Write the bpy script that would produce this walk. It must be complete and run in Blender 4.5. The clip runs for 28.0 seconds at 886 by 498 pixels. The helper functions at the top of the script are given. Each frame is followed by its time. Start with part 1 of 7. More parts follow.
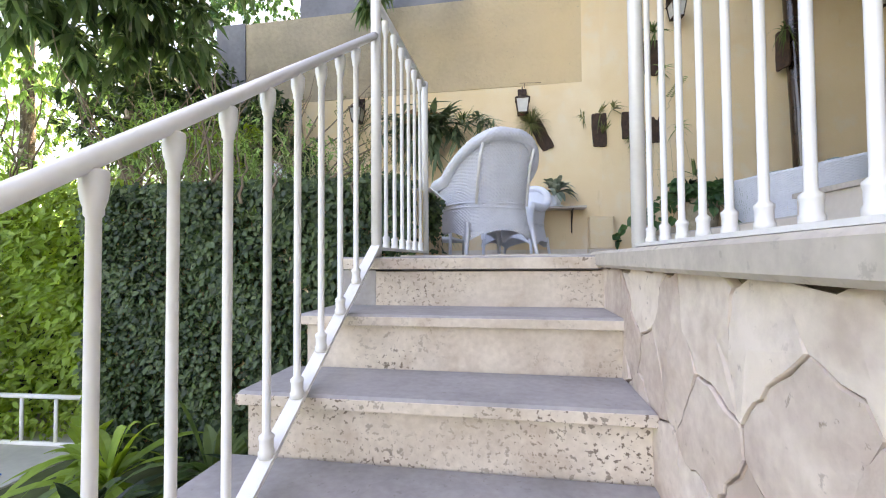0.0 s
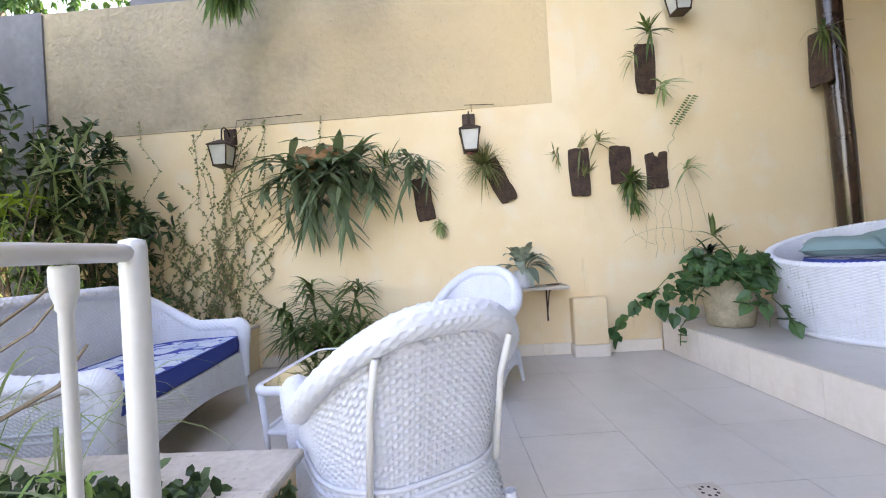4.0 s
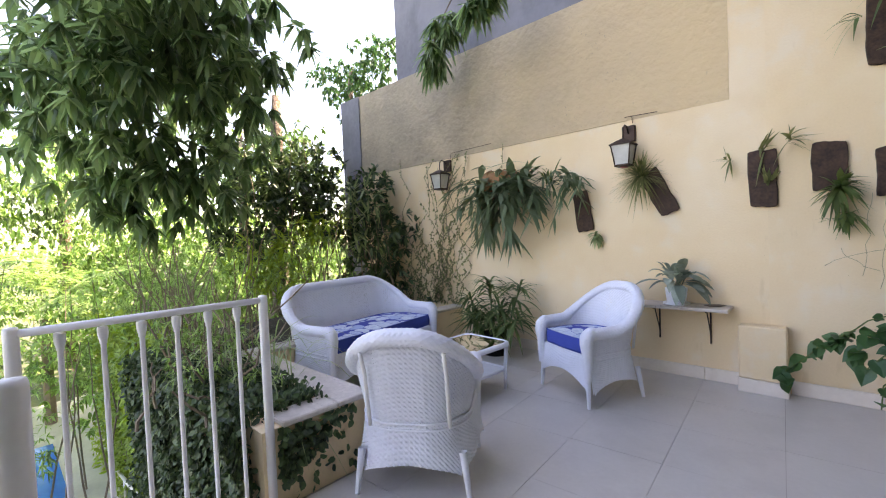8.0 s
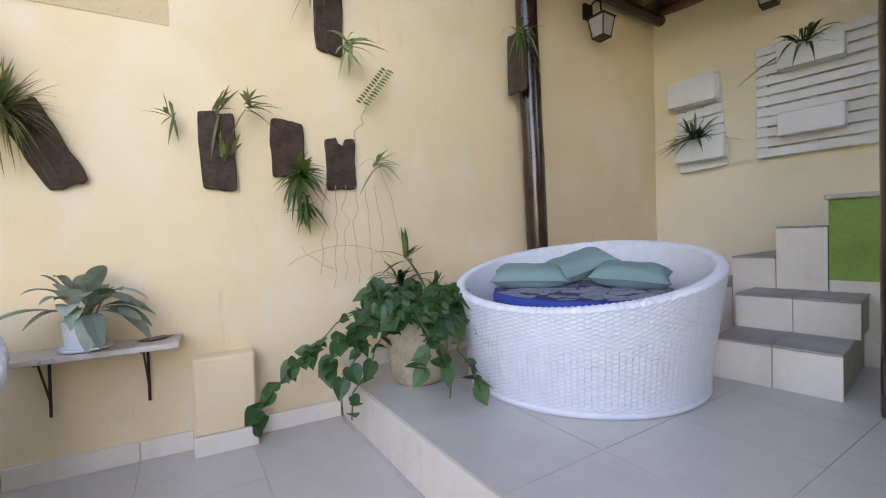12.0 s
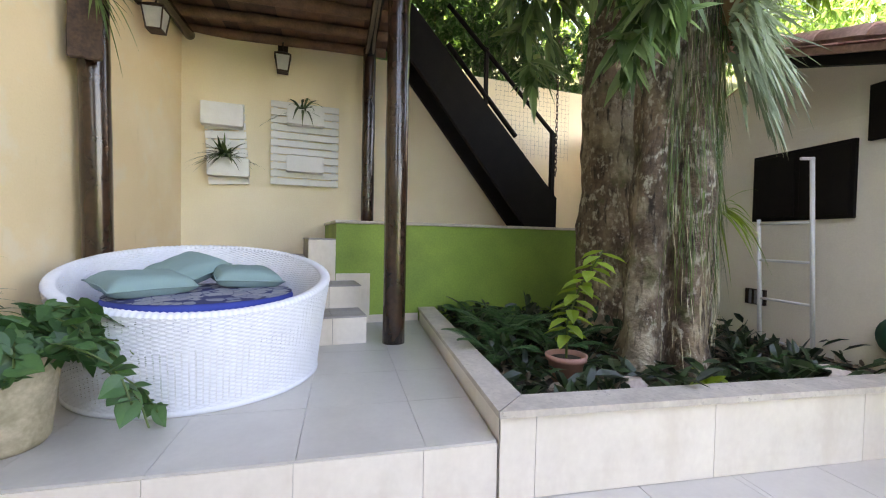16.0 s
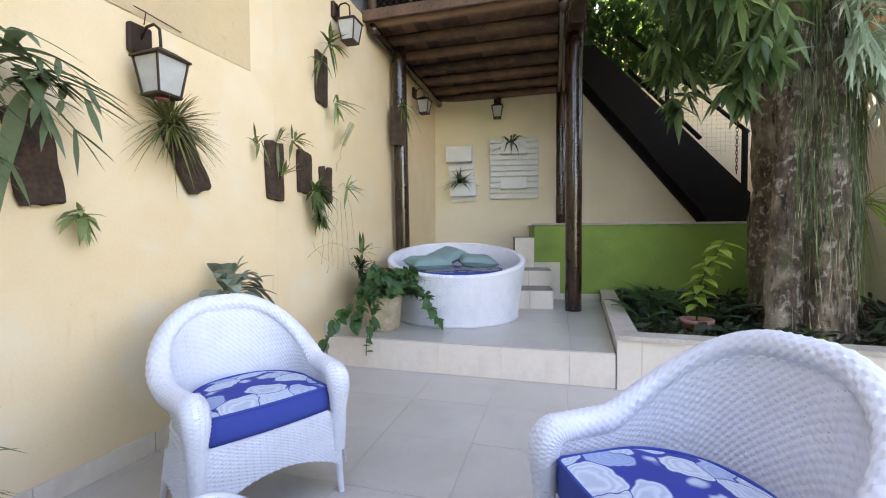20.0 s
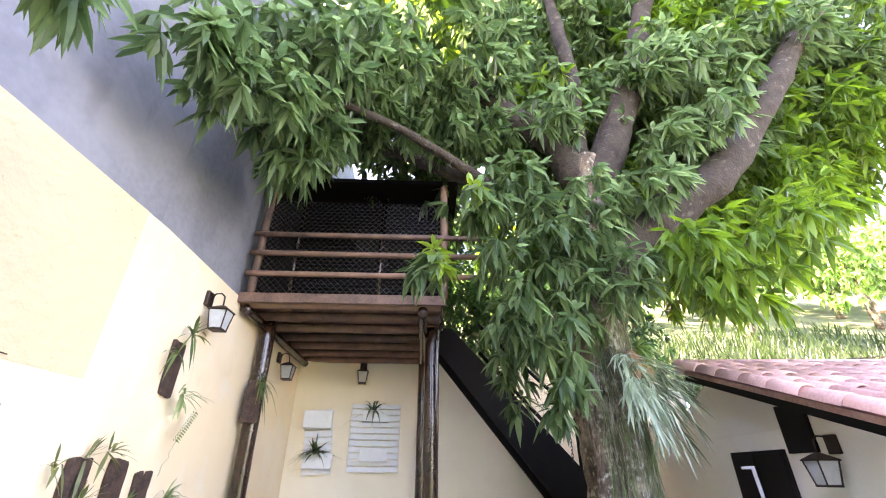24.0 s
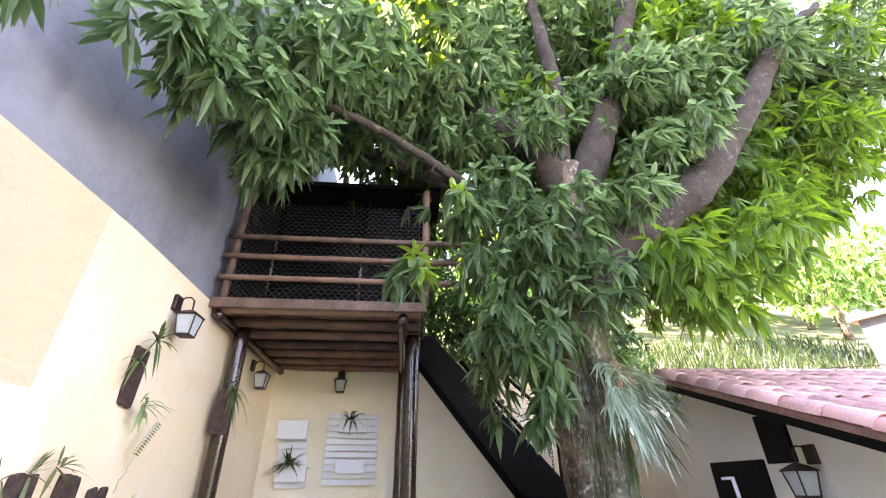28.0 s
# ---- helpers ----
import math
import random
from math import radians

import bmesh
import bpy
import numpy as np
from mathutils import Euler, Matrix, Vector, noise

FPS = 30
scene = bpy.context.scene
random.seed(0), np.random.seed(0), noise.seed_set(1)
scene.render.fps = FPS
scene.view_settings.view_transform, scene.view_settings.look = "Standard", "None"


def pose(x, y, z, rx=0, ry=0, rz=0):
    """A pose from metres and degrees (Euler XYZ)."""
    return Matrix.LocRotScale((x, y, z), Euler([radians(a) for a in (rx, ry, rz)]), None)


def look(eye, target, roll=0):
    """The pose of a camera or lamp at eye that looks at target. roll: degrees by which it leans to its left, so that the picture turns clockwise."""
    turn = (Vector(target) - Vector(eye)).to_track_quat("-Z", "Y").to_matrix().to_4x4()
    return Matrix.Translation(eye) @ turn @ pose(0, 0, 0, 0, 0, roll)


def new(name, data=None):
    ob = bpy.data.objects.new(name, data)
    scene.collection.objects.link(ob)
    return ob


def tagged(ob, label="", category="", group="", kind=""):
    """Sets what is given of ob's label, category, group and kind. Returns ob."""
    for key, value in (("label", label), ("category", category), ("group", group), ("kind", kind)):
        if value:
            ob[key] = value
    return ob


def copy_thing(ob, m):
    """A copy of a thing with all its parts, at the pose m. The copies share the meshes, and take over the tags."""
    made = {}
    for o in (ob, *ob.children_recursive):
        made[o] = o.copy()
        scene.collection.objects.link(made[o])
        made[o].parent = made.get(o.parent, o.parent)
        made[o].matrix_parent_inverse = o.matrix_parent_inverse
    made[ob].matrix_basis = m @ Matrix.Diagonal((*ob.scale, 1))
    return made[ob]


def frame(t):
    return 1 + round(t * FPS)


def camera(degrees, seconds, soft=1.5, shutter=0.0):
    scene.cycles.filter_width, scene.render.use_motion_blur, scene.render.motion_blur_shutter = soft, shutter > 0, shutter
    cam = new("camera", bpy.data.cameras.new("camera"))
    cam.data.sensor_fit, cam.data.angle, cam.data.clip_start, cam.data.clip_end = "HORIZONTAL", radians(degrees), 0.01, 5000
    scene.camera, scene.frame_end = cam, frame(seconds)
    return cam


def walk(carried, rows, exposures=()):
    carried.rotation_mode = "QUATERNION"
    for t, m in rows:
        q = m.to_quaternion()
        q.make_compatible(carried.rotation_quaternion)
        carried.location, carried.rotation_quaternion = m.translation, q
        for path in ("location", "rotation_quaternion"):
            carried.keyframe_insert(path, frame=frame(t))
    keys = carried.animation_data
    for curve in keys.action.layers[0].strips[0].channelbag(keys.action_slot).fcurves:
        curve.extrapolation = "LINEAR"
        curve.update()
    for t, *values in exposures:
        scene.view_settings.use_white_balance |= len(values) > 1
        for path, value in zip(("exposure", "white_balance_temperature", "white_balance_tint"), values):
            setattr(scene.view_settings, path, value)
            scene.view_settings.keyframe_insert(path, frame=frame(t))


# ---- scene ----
cam = camera(93.5, 28.0, soft=1.1)
PATH = [
    (0, (-1.658, -5.335, -0.024), (-1.992, -3.364, 0.03), -0.4),
    (0.5, (-1.693, -4.990, 0.105), (-1.945, -2.994, 0.158), -1.0),
    (1, (-1.679, -4.738, 0.24), (-1.899, -2.752, 0.301), -1.2),
    (1.5, (-1.686, -4.55, 0.367), (-1.904, -2.562, 0.42), -1.3),
    (2, (-1.699, -4.387, 0.511), (-1.882, -2.396, 0.55), -1.6),
    (2.5, (-1.659, -4.217, 0.642), (-1.828, -2.224, 0.674), -3.7),
    (3, (-1.69, -4.059, 0.722), (-1.832, -2.064, 0.742), -4.0),
    (3.5, (-1.68, -3.874, 0.823), (-1.778, -1.877, 0.841), -3.5),
    (5.5, (-1.155, -3.216, 1.225), (-1.938, -1.377, 1.132), -2.0),
    (6, (-0.935, -3.222, 1.22), (-2.207, -1.679, 1.169), -1.9),
    (6.5, (-0.717, -3.353, 1.212), (-2.159, -1.968, 1.174), -2.1),
    (7, (-0.521, -3.447, 1.196), (-2.149, -2.285, 1.162), -2.1),
    (7.5, (-0.397, -3.667, 1.225), (-1.95, -2.408, 1.174), -2.4),
    (8, (-0.255, -3.838, 1.235), (-1.615, -2.373, 1.175), -2.4),
    (8.5, (-0.136, -3.906, 1.195), (-1.341, -2.31, 1.134), -1.7),
    (9, (-0.098, -4.009, 1.119), (-1.214, -2.351, 1.035), -1.9),
    (9.5, (-0.081, -4.113, 1.1), (-1.111, -2.409, 0.92), -1.6),
    (10, (-0.14, -3.964, 1.137), (-1.127, -2.236, 0.942), -1.4),
    (10.5, (-0.24, -3.643, 1.18), (-1.152, -1.873, 0.991), -1.4),
    (11, (-0.364, -3.273, 1.142), (-0.721, -1.31, 1.005), -1.1),
    (11.5, (-0.461, -2.863, 1.082), (-0.176, -0.885, 1.001), -1.1),
    (12, (-0.627, -2.532, 1.057), (0.324, -0.774, 1.01), -1.7),
    (12.5, (-0.711, -2.172, 1.044), (0.903, -0.992, 1.0), -3.3),
    (13, (-0.896, -1.771, 1.118), (1.098, -1.618, 1.095), -2.0),
    (13.5, (-1.115, -1.694, 1.109), (0.763, -2.382, 1.087), -2.2),
    (15.5, (-1.379, -1.526, 1.055), (0.484, -2.252, 1.007), -2.0),
    (16, (-1.494, -1.744, 1.1), (0.475, -2.093, 1.049), 1.2),
    (16.5, (-1.658, -1.875, 1.121), (0.341, -1.9, 1.057), 0.5),
    (17, (-1.877, -2.031, 1.101), (0.115, -1.857, 1.058), 0.2),
    (17.5, (-2.16, -2.086, 1.113), (-0.17, -1.909, 1.036), -1.7),
    (18, (-2.307, -2.123, 1.106), (-0.323, -1.889, 1.015), -2.3),
    (18.5, (-2.435, -2.079, 1.091), (-0.478, -1.677, 1.01), -2.0),
    (19, (-2.666, -2.058, 1.089), (-0.727, -1.573, 1.015), -0.4),
    (19.5, (-2.841, -2.07, 1.115), (-0.939, -1.456, 1.041), -0.5),
    (20, (-3.002, -2.093, 1.096), (-1.113, -1.439, 1.033), -0.3),
    (20.5, (-3.182, -2.099, 1.132), (-1.276, -1.499, 1.049), 0.4),
    (21, (-3.195, -2.146, 1.304), (-1.239, -1.736, 1.225), 1.3),
    (21.5, (-3.195, -2.161, 1.433), (-1.211, -1.925, 1.52), 1.4),
    (22, (-3.232, -2.162, 1.538), (-1.272, -2.032, 1.915), 1.4),
    (22.5, (-3.273, -2.206, 1.614), (-1.389, -2.105, 2.278), 1.1),
    (24.5, (-3.309, -2.233, 1.702), (-1.558, -2.187, 2.667), 0.3),
    (25, (-3.301, -2.219, 1.71), (-1.564, -2.175, 2.701), 0.7),
    (25.5, (-3.312, -2.249, 1.718), (-1.58, -2.205, 2.718), 1.2),
    (26, (-3.296, -2.228, 1.739), (-1.568, -2.199, 2.746), 1.6),
    (26.5, (-3.285, -2.244, 1.733), (-1.564, -2.233, 2.751), 1.2),
    (27, (-3.263, -2.235, 1.738), (-1.538, -2.25, 2.75), 0.7),
    (27.5, (-3.253, -2.233, 1.738), (-1.525, -2.263, 2.744), 0.4),
    (28, (-3.217, -2.249, 1.714), (-1.473, -2.277, 2.692), -0.2),
]
walk(cam, [(t, look(eye, target, roll)) for t, eye, target, roll in PATH],
     exposures=[(0.0, 3.0, 8800, 28), (3.5, 3.35, 8700, 29), (6.0, 3.3, 8500, 33), (7.0, 3.0, 8400, 33), (8.0, 2.9, 8300, 33), (9.0, 2.85, 8300, 34), (10.0, 2.95, 8400, 33), (11.0, 2.95, 8500, 31), (12.0, 3.2, 8600, 31), (12.5, 3.25, 8700, 30), (13.0, 3.7, 8800, 28), (15.5, 3.75, 9000, 27), (16.0, 3.65, 9100, 27), (17.0, 3.6, 8900, 27), (18.0, 3.6, 8800, 27), (20.0, 3.35, 8700, 27), (22.5, 3.75, 8600, 29), (24.5, 4.1, 7600, 39), (27.0, 4.05, 7600, 39), (28.0, 3.9, 7600, 39)])

# ---- world, sun, exposure ----
SUN_EL, SUN_AZ = 48.0, 18.0          # degrees above the horizon, degrees east of +y
world = bpy.data.worlds.new("sky")
scene.world = world
world.use_nodes = True
wn = world.node_tree
sky = wn.nodes.new("ShaderNodeTexSky")
sky.sky_type, sky.sun_disc = "NISHITA", False
sky.sun_elevation, sky.sun_rotation = radians(SUN_EL), radians(SUN_AZ)
wn.links.new(sky.outputs["Color"], wn.nodes["Background"].inputs["Color"])
wn.nodes["Background"].inputs["Strength"].default_value = 0.15
sun = new("sun", bpy.data.lights.new("sun", "SUN"))
sun.data.energy, sun.data.angle, sun.data.color = 4.0, radians(0.6), (1.0, 0.95, 0.86)
_d = Vector((math.sin(radians(SUN_AZ)) * math.cos(radians(SUN_EL)), math.cos(radians(SUN_AZ)) * math.cos(radians(SUN_EL)), math.sin(radians(SUN_EL))))
sun.matrix_world = look(_d * 40, (0, 0, 0))


# ---- materials ----
def mat(name, base, rough=0.6, vary=0.25, scale=6.0, fine=60.0, bump=0.15, metal=0.0, tint=None, stain=0.0, island=0.0, obj=0.0, trans=0.0, coat=0.0):
    """A plain painted, stone, wood or leaf surface: colour varied at two scales, fine relief, optional stains."""
    m = bpy.data.materials.new(name)
    m.use_nodes = True
    nt = m.node_tree
    N, L = nt.nodes, nt.links
    b = N["Principled BSDF"]
    b.inputs["Roughness"].default_value = rough
    b.inputs["Metallic"].default_value = metal
    if coat:
        b.inputs["Coat Weight"].default_value = coat
    tc = N.new("ShaderNodeTexCoord")
    src = tc.outputs["Object"]
    n1 = N.new("ShaderNodeTexNoise")
    n1.inputs["Scale"].default_value, n1.inputs["Detail"].default_value = scale, 5
    n2 = N.new("ShaderNodeTexNoise")
    n2.inputs["Scale"].default_value, n2.inputs["Detail"].default_value = fine, 3
    L.new(src, n1.inputs["Vector"])
    L.new(src, n2.inputs["Vector"])
    add = N.new("ShaderNodeMath")
    add.operation = "MULTIPLY_ADD"
    L.new(n1.outputs["Fac"], add.inputs[0])
    add.inputs[1].default_value = 0.65
    mul = N.new("ShaderNodeMath")
    mul.operation = "MULTIPLY"
    L.new(n2.outputs["Fac"], mul.inputs[0])
    mul.inputs[1].default_value = 0.35
    L.new(mul.outputs[0], add.inputs[2])
    fac = add.outputs[0]
    for node, sock, amount in (("ShaderNodeNewGeometry", "Random Per Island", island), ("ShaderNodeObjectInfo", "Random", obj)):
        if amount:
            g = N.new(node)
            ma = N.new("ShaderNodeMath")
            ma.operation = "MULTIPLY_ADD"
            L.new(g.outputs[sock], ma.inputs[0])
            ma.inputs[1].default_value = amount
            sb = N.new("ShaderNodeMath")
            sb.operation = "SUBTRACT"
            L.new(fac, sb.inputs[0])
            sb.inputs[1].default_value = amount / 2
            L.new(sb.outputs[0], ma.inputs[2])
            fac = ma.outputs[0]
    ramp = N.new("ShaderNodeValToRGB")
    c = Vector(base)
    t = Vector(tint) if tint else c * 0.75
    lo = t.lerp(c, max(0.0, 1 - vary * 2.2))
    hi = c * (1 + vary * 0.55)
    ramp.color_ramp.elements[0].position, ramp.color_ramp.elements[1].position = 0.3, 0.7
    ramp.color_ramp.elements[0].color, ramp.color_ramp.elements[1].color = (*lo, 1), (*hi, 1)
    L.new(fac, ramp.inputs["Fac"])
    col = ramp.outputs["Color"]
    if stain:
        n3 = N.new("ShaderNodeTexNoise")
        n3.inputs["Scale"].default_value, n3.inputs["Detail"].default_value, n3.inputs["Roughness"].default_value = scale * 0.4, 8, 0.7
        L.new(src, n3.inputs["Vector"])
        r3 = N.new("ShaderNodeValToRGB")
        r3.color_ramp.elements[0].position, r3.color_ramp.elements[1].position = 0.52, 0.72
        L.new(n3.outputs["Fac"], r3.inputs["Fac"])
        mx = N.new("ShaderNodeMix")
        mx.data_type, mx.blend_type = "RGBA", "MIX"
        sm = N.new("ShaderNodeMath")
        sm.operation = "MULTIPLY"
        L.new(r3.outputs["Color"], sm.inputs[0])
        sm.inputs[1].default_value = stain
        L.new(sm.outputs[0], mx.inputs[0])
        L.new(col, mx.inputs[6])
        mx.inputs[7].default_value = (*(t * 0.55), 1)
        col = mx.outputs[2]
    L.new(col, b.inputs["Base Color"])
    if bump:
        bp = N.new("ShaderNodeBump")
        bp.inputs["Strength"].default_value, bp.inputs["Distance"].default_value = bump, 0.01
        L.new(fac if not (island or obj) else add.outputs[0], bp.inputs["Height"])
        L.new(bp.outputs["Normal"], b.inputs["Normal"])
    if trans:
        tr = N.new("ShaderNodeBsdfTranslucent")
        hs = N.new("ShaderNodeHueSaturation")
        hs.inputs["Saturation"].default_value, hs.inputs["Value"].default_value = 1.15, 2.0
        hs.inputs["Hue"].default_value = 0.485
        L.new(col, hs.inputs["Color"])
        L.new(hs.outputs["Color"], tr.inputs["Color"])
        ms = N.new("ShaderNodeMixShader")
        ms.inputs[0].default_value = trans
        L.new(b.outputs[0], ms.inputs[1])
        L.new(tr.outputs[0], ms.inputs[2])
        L.new(ms.outputs[0], N["Material Output"].inputs["Surface"])
    return m


def glass_mat(name, tint=(0.92, 0.97, 0.95)):
    m = bpy.data.materials.new(name)
    m.use_nodes = True
    b = m.node_tree.nodes["Principled BSDF"]
    b.inputs["Base Color"].default_value = (*tint, 1)
    b.inputs["Roughness"].default_value = 0.02
    b.inputs["Transmission Weight"].default_value = 1.0
    b.inputs["IOR"].default_value = 1.45
    return m


def floral_mat(name, blue=(0.022, 0.048, 0.30), shells=((0.62, 0.69, 0.74, 1), (0.20, 0.33, 0.62, 1)), scale=6.8):
    """Blue cloth printed with large overlapping pale scallop shells."""
    m = mat(name, blue, 0.85, 0.1, 8, 300, 0.2)
    N, L = m.node_tree.nodes, m.node_tree.links
    tc, warp, va = N.new("ShaderNodeTexCoord"), N.new("ShaderNodeTexNoise"), N.new("ShaderNodeVectorMath")
    warp.inputs["Scale"].default_value = 10
    va.operation = "MULTIPLY_ADD"
    L.new(tc.outputs["Object"], warp.inputs["Vector"])
    L.new(warp.outputs["Color"], va.inputs[0])
    va.inputs[1].default_value = (0.13, 0.13, 0.0)
    flat = N.new("ShaderNodeVectorMath")
    flat.operation = "MULTIPLY"
    flat.inputs[1].default_value = (1.0, 1.35, 0.0)
    L.new(tc.outputs["Object"], flat.inputs[0])
    L.new(flat.outputs[0], va.inputs[2])
    vor = N.new("ShaderNodeTexVoronoi")
    vor.inputs["Scale"].default_value = scale
    vor.inputs["Randomness"].default_value = 0.85
    L.new(va.outputs[0], vor.inputs["Vector"])
    edge = N.new("ShaderNodeTexVoronoi")
    edge.feature = "DISTANCE_TO_EDGE"
    edge.inputs["Scale"].default_value = scale
    edge.inputs["Randomness"].default_value = 0.85
    L.new(va.outputs[0], edge.inputs["Vector"])
    tone = N.new("ShaderNodeValToRGB")
    e = tone.color_ramp.elements
    e[0].position, e[1].position = 0.0, 1.0
    e[0].color, e[1].color = shells
    for p, k in ((0.45, 0.2), (0.62, 0.6), (0.8, 0.12)):
        x = e.new(p)
        x.color = [a + (b - a) * k for a, b in zip(*shells)]
    sep = N.new("ShaderNodeSeparateColor")
    L.new(vor.outputs["Color"], sep.inputs[0])
    L.new(sep.outputs[0], tone.inputs["Fac"])
    rib = N.new("ShaderNodeMath")
    rib.operation = "MULTIPLY"
    rib.inputs[1].default_value = 60.0
    sn = N.new("ShaderNodeMath")
    sn.operation = "SINE"
    L.new(vor.outputs["Distance"], rib.inputs[0])
    L.new(rib.outputs[0], sn.inputs[0])
    ribs = N.new("ShaderNodeMapRange")
    ribs.inputs["From Min"].default_value, ribs.inputs["From Max"].default_value = -1.0, 1.0
    ribs.inputs["To Min"].default_value, ribs.inputs["To Max"].default_value = 0.0, 0.35
    L.new(sn.outputs[0], ribs.inputs["Value"])
    mr = N.new("ShaderNodeMix")
    mr.data_type = "RGBA"
    L.new(ribs.outputs[0], mr.inputs[0])
    L.new(tone.outputs["Color"], mr.inputs[6])
    mr.inputs[7].default_value = [c * 0.7 for c in shells[1][:3]] + [1]
    gap = N.new("ShaderNodeValToRGB")
    gap.color_ramp.elements[0].position, gap.color_ramp.elements[1].position = 0.008, 0.022
    L.new(edge.outputs["Distance"], gap.inputs["Fac"])
    far = N.new("ShaderNodeValToRGB")
    far.color_ramp.elements[0].position, far.color_ramp.elements[1].position = 0.62, 0.66
    far.color_ramp.elements[0].color, far.color_ramp.elements[1].color = (1, 1, 1, 1), (0, 0, 0, 1)
    L.new(vor.outputs["Distance"], far.inputs["Fac"])
    both = N.new("ShaderNodeMath")
    both.operation = "MULTIPLY"
    L.new(gap.outputs["Color"], both.inputs[0])
    L.new(far.outputs["Color"], both.inputs[1])
    mx = N.new("ShaderNodeMix")
    mx.data_type = "RGBA"
    L.new(both.outputs[0], mx.inputs[0])
    mx.inputs[6].default_value = (*blue, 1)
    L.new(mr.outputs[2], mx.inputs[7])
    L.new(mx.outputs[2], N["Principled BSDF"].inputs["Base Color"])
    return m


YELLOW = mat("yellow_wall_paint", (0.80, 0.62, 0.385), 0.85, 0.12, 1.2, 70, 0.5, tint=(0.70, 0.53, 0.31), stain=0.12)
ROUGHCAST = mat("yellow_roughcast_render", (0.46, 0.37, 0.25), 0.95, 0.30, 2.5, 18, 1.0, tint=(0.31, 0.26, 0.195), stain=0.45)


def fade_across(m, colour, x0, x1):
    """Lets a weathered render pass into paint of another colour between two places along x."""
    N, L = m.node_tree.nodes, m.node_tree.links
    b = N["Principled BSDF"]
    old = b.inputs["Base Color"].links[0].from_socket
    tc, sep, mr, wob = N.new("ShaderNodeTexCoord"), N.new("ShaderNodeSeparateXYZ"), N.new("ShaderNodeMapRange"), N.new("ShaderNodeTexNoise")
    wob.inputs["Scale"].default_value, wob.inputs["Detail"].default_value = 1.6, 6
    L.new(tc.outputs["Object"], sep.inputs[0])
    L.new(tc.outputs["Object"], wob.inputs["Vector"])
    ad = N.new("ShaderNodeMath")
    ad.operation = "MULTIPLY_ADD"
    L.new(wob.outputs["Fac"], ad.inputs[0])
    ad.inputs[1].default_value = 2.6
    L.new(sep.outputs["X"], ad.inputs[2])
    mr.inputs["From Min"].default_value, mr.inputs["From Max"].default_value = x0 + 1.3, x1 + 1.3
    L.new(ad.outputs[0], mr.inputs["Value"])
    mx = N.new("ShaderNodeMix")
    mx.data_type = "RGBA"
    L.new(mr.outputs[0], mx.inputs[0])
    L.new(old, mx.inputs[6])
    mx.inputs[7].default_value = (*colour, 1)
    L.new(mx.outputs[2], b.inputs["Base Color"])


fade_across(ROUGHCAST, (0.66, 0.50, 0.30), -3.6, -0.9)
ROUGHCAST.node_tree.nodes["Bump"].inputs["Distance"].default_value = 0.05
GREYCEM = mat("grey_cement_render", (0.20, 0.20, 0.215), 0.95, 0.35, 1.2, 22, 0.7, tint=(0.14, 0.14, 0.155), stain=0.4)
CREAM = mat("cream_wall_paint", (0.88, 0.82, 0.70), 0.85, 0.12, 1.5, 80, 0.4, tint=(0.72, 0.63, 0.50), stain=0.12)
PALEYEL = mat("pale_yellow_wall_paint", (0.92, 0.81, 0.61), 0.85, 0.12, 1.2, 70, 0.5, tint=(0.76, 0.60, 0.38), stain=0.12)
GREEN = mat("green_wall_paint", (0.23, 0.36, 0.06), 0.6, 0.3, 2.0, 60, 0.2, tint=(0.10, 0.19, 0.04), stain=0.3)
TILE = mat("cream_floor_tile", (0.54, 0.51, 0.465), 0.28, 0.12, 3, 40, 0.03, tint=(0.42, 0.385, 0.34), obj=0.08, stain=0.12)
TILEB = mat("cream_riser_tile", (0.74, 0.67, 0.58), 0.35, 0.16, 4, 30, 0.04, tint=(0.62, 0.53, 0.44), obj=0.12, stain=0.12)
GROUT = mat("dark_tile_joint", (0.33, 0.29, 0.25), 0.9, 0.3, 10, 120, 0.2)
COPING = mat("worn_stone_coping", (0.56, 0.50, 0.43), 0.6, 0.3, 5, 40, 0.15, tint=(0.35, 0.30, 0.255), stain=0.4)
TREAD = mat("grey_stone_tread", (0.36, 0.34, 0.33), 0.6, 0.3, 5, 50, 0.15, tint=(0.22, 0.20, 0.19), stain=0.35)
STONE = mat("pale_quartzite_stone", (0.66, 0.57, 0.49), 0.75, 0.35, 7, 45, 0.8, tint=(0.46, 0.34, 0.28), obj=0.45, stain=0.4)
TRAVERT = mat("pitted_travertine", (0.66, 0.58, 0.49), 0.8, 0.25, 5, 55, 0.5, tint=(0.36, 0.27, 0.2), stain=0.35)
MORTAR = mat("brown_stone_joint", (0.20, 0.15, 0.11), 0.95, 0.3, 12, 90, 0.5)
WHITE = mat("white_enamel_paint", (0.80, 0.79, 0.77), 0.35, 0.10, 8, 60, 0.06, tint=(0.62, 0.60, 0.56), stain=0.06)
WICKER = mat("white_wicker", (0.74, 0.765, 0.82), 0.5, 0.10, 14, 120, 0.15, tint=(0.55, 0.57, 0.62))
WOODDK = mat("dark_varnished_log", (0.045, 0.022, 0.013), 0.22, 0.6, 3, 26, 0.25, tint=(0.012, 0.007, 0.005), coat=0.3)
PLANKDK = mat("dark_weathered_plank", (0.19, 0.105, 0.066), 0.7, 0.5, 6, 50, 0.4, tint=(0.06, 0.035, 0.025), obj=0.4)
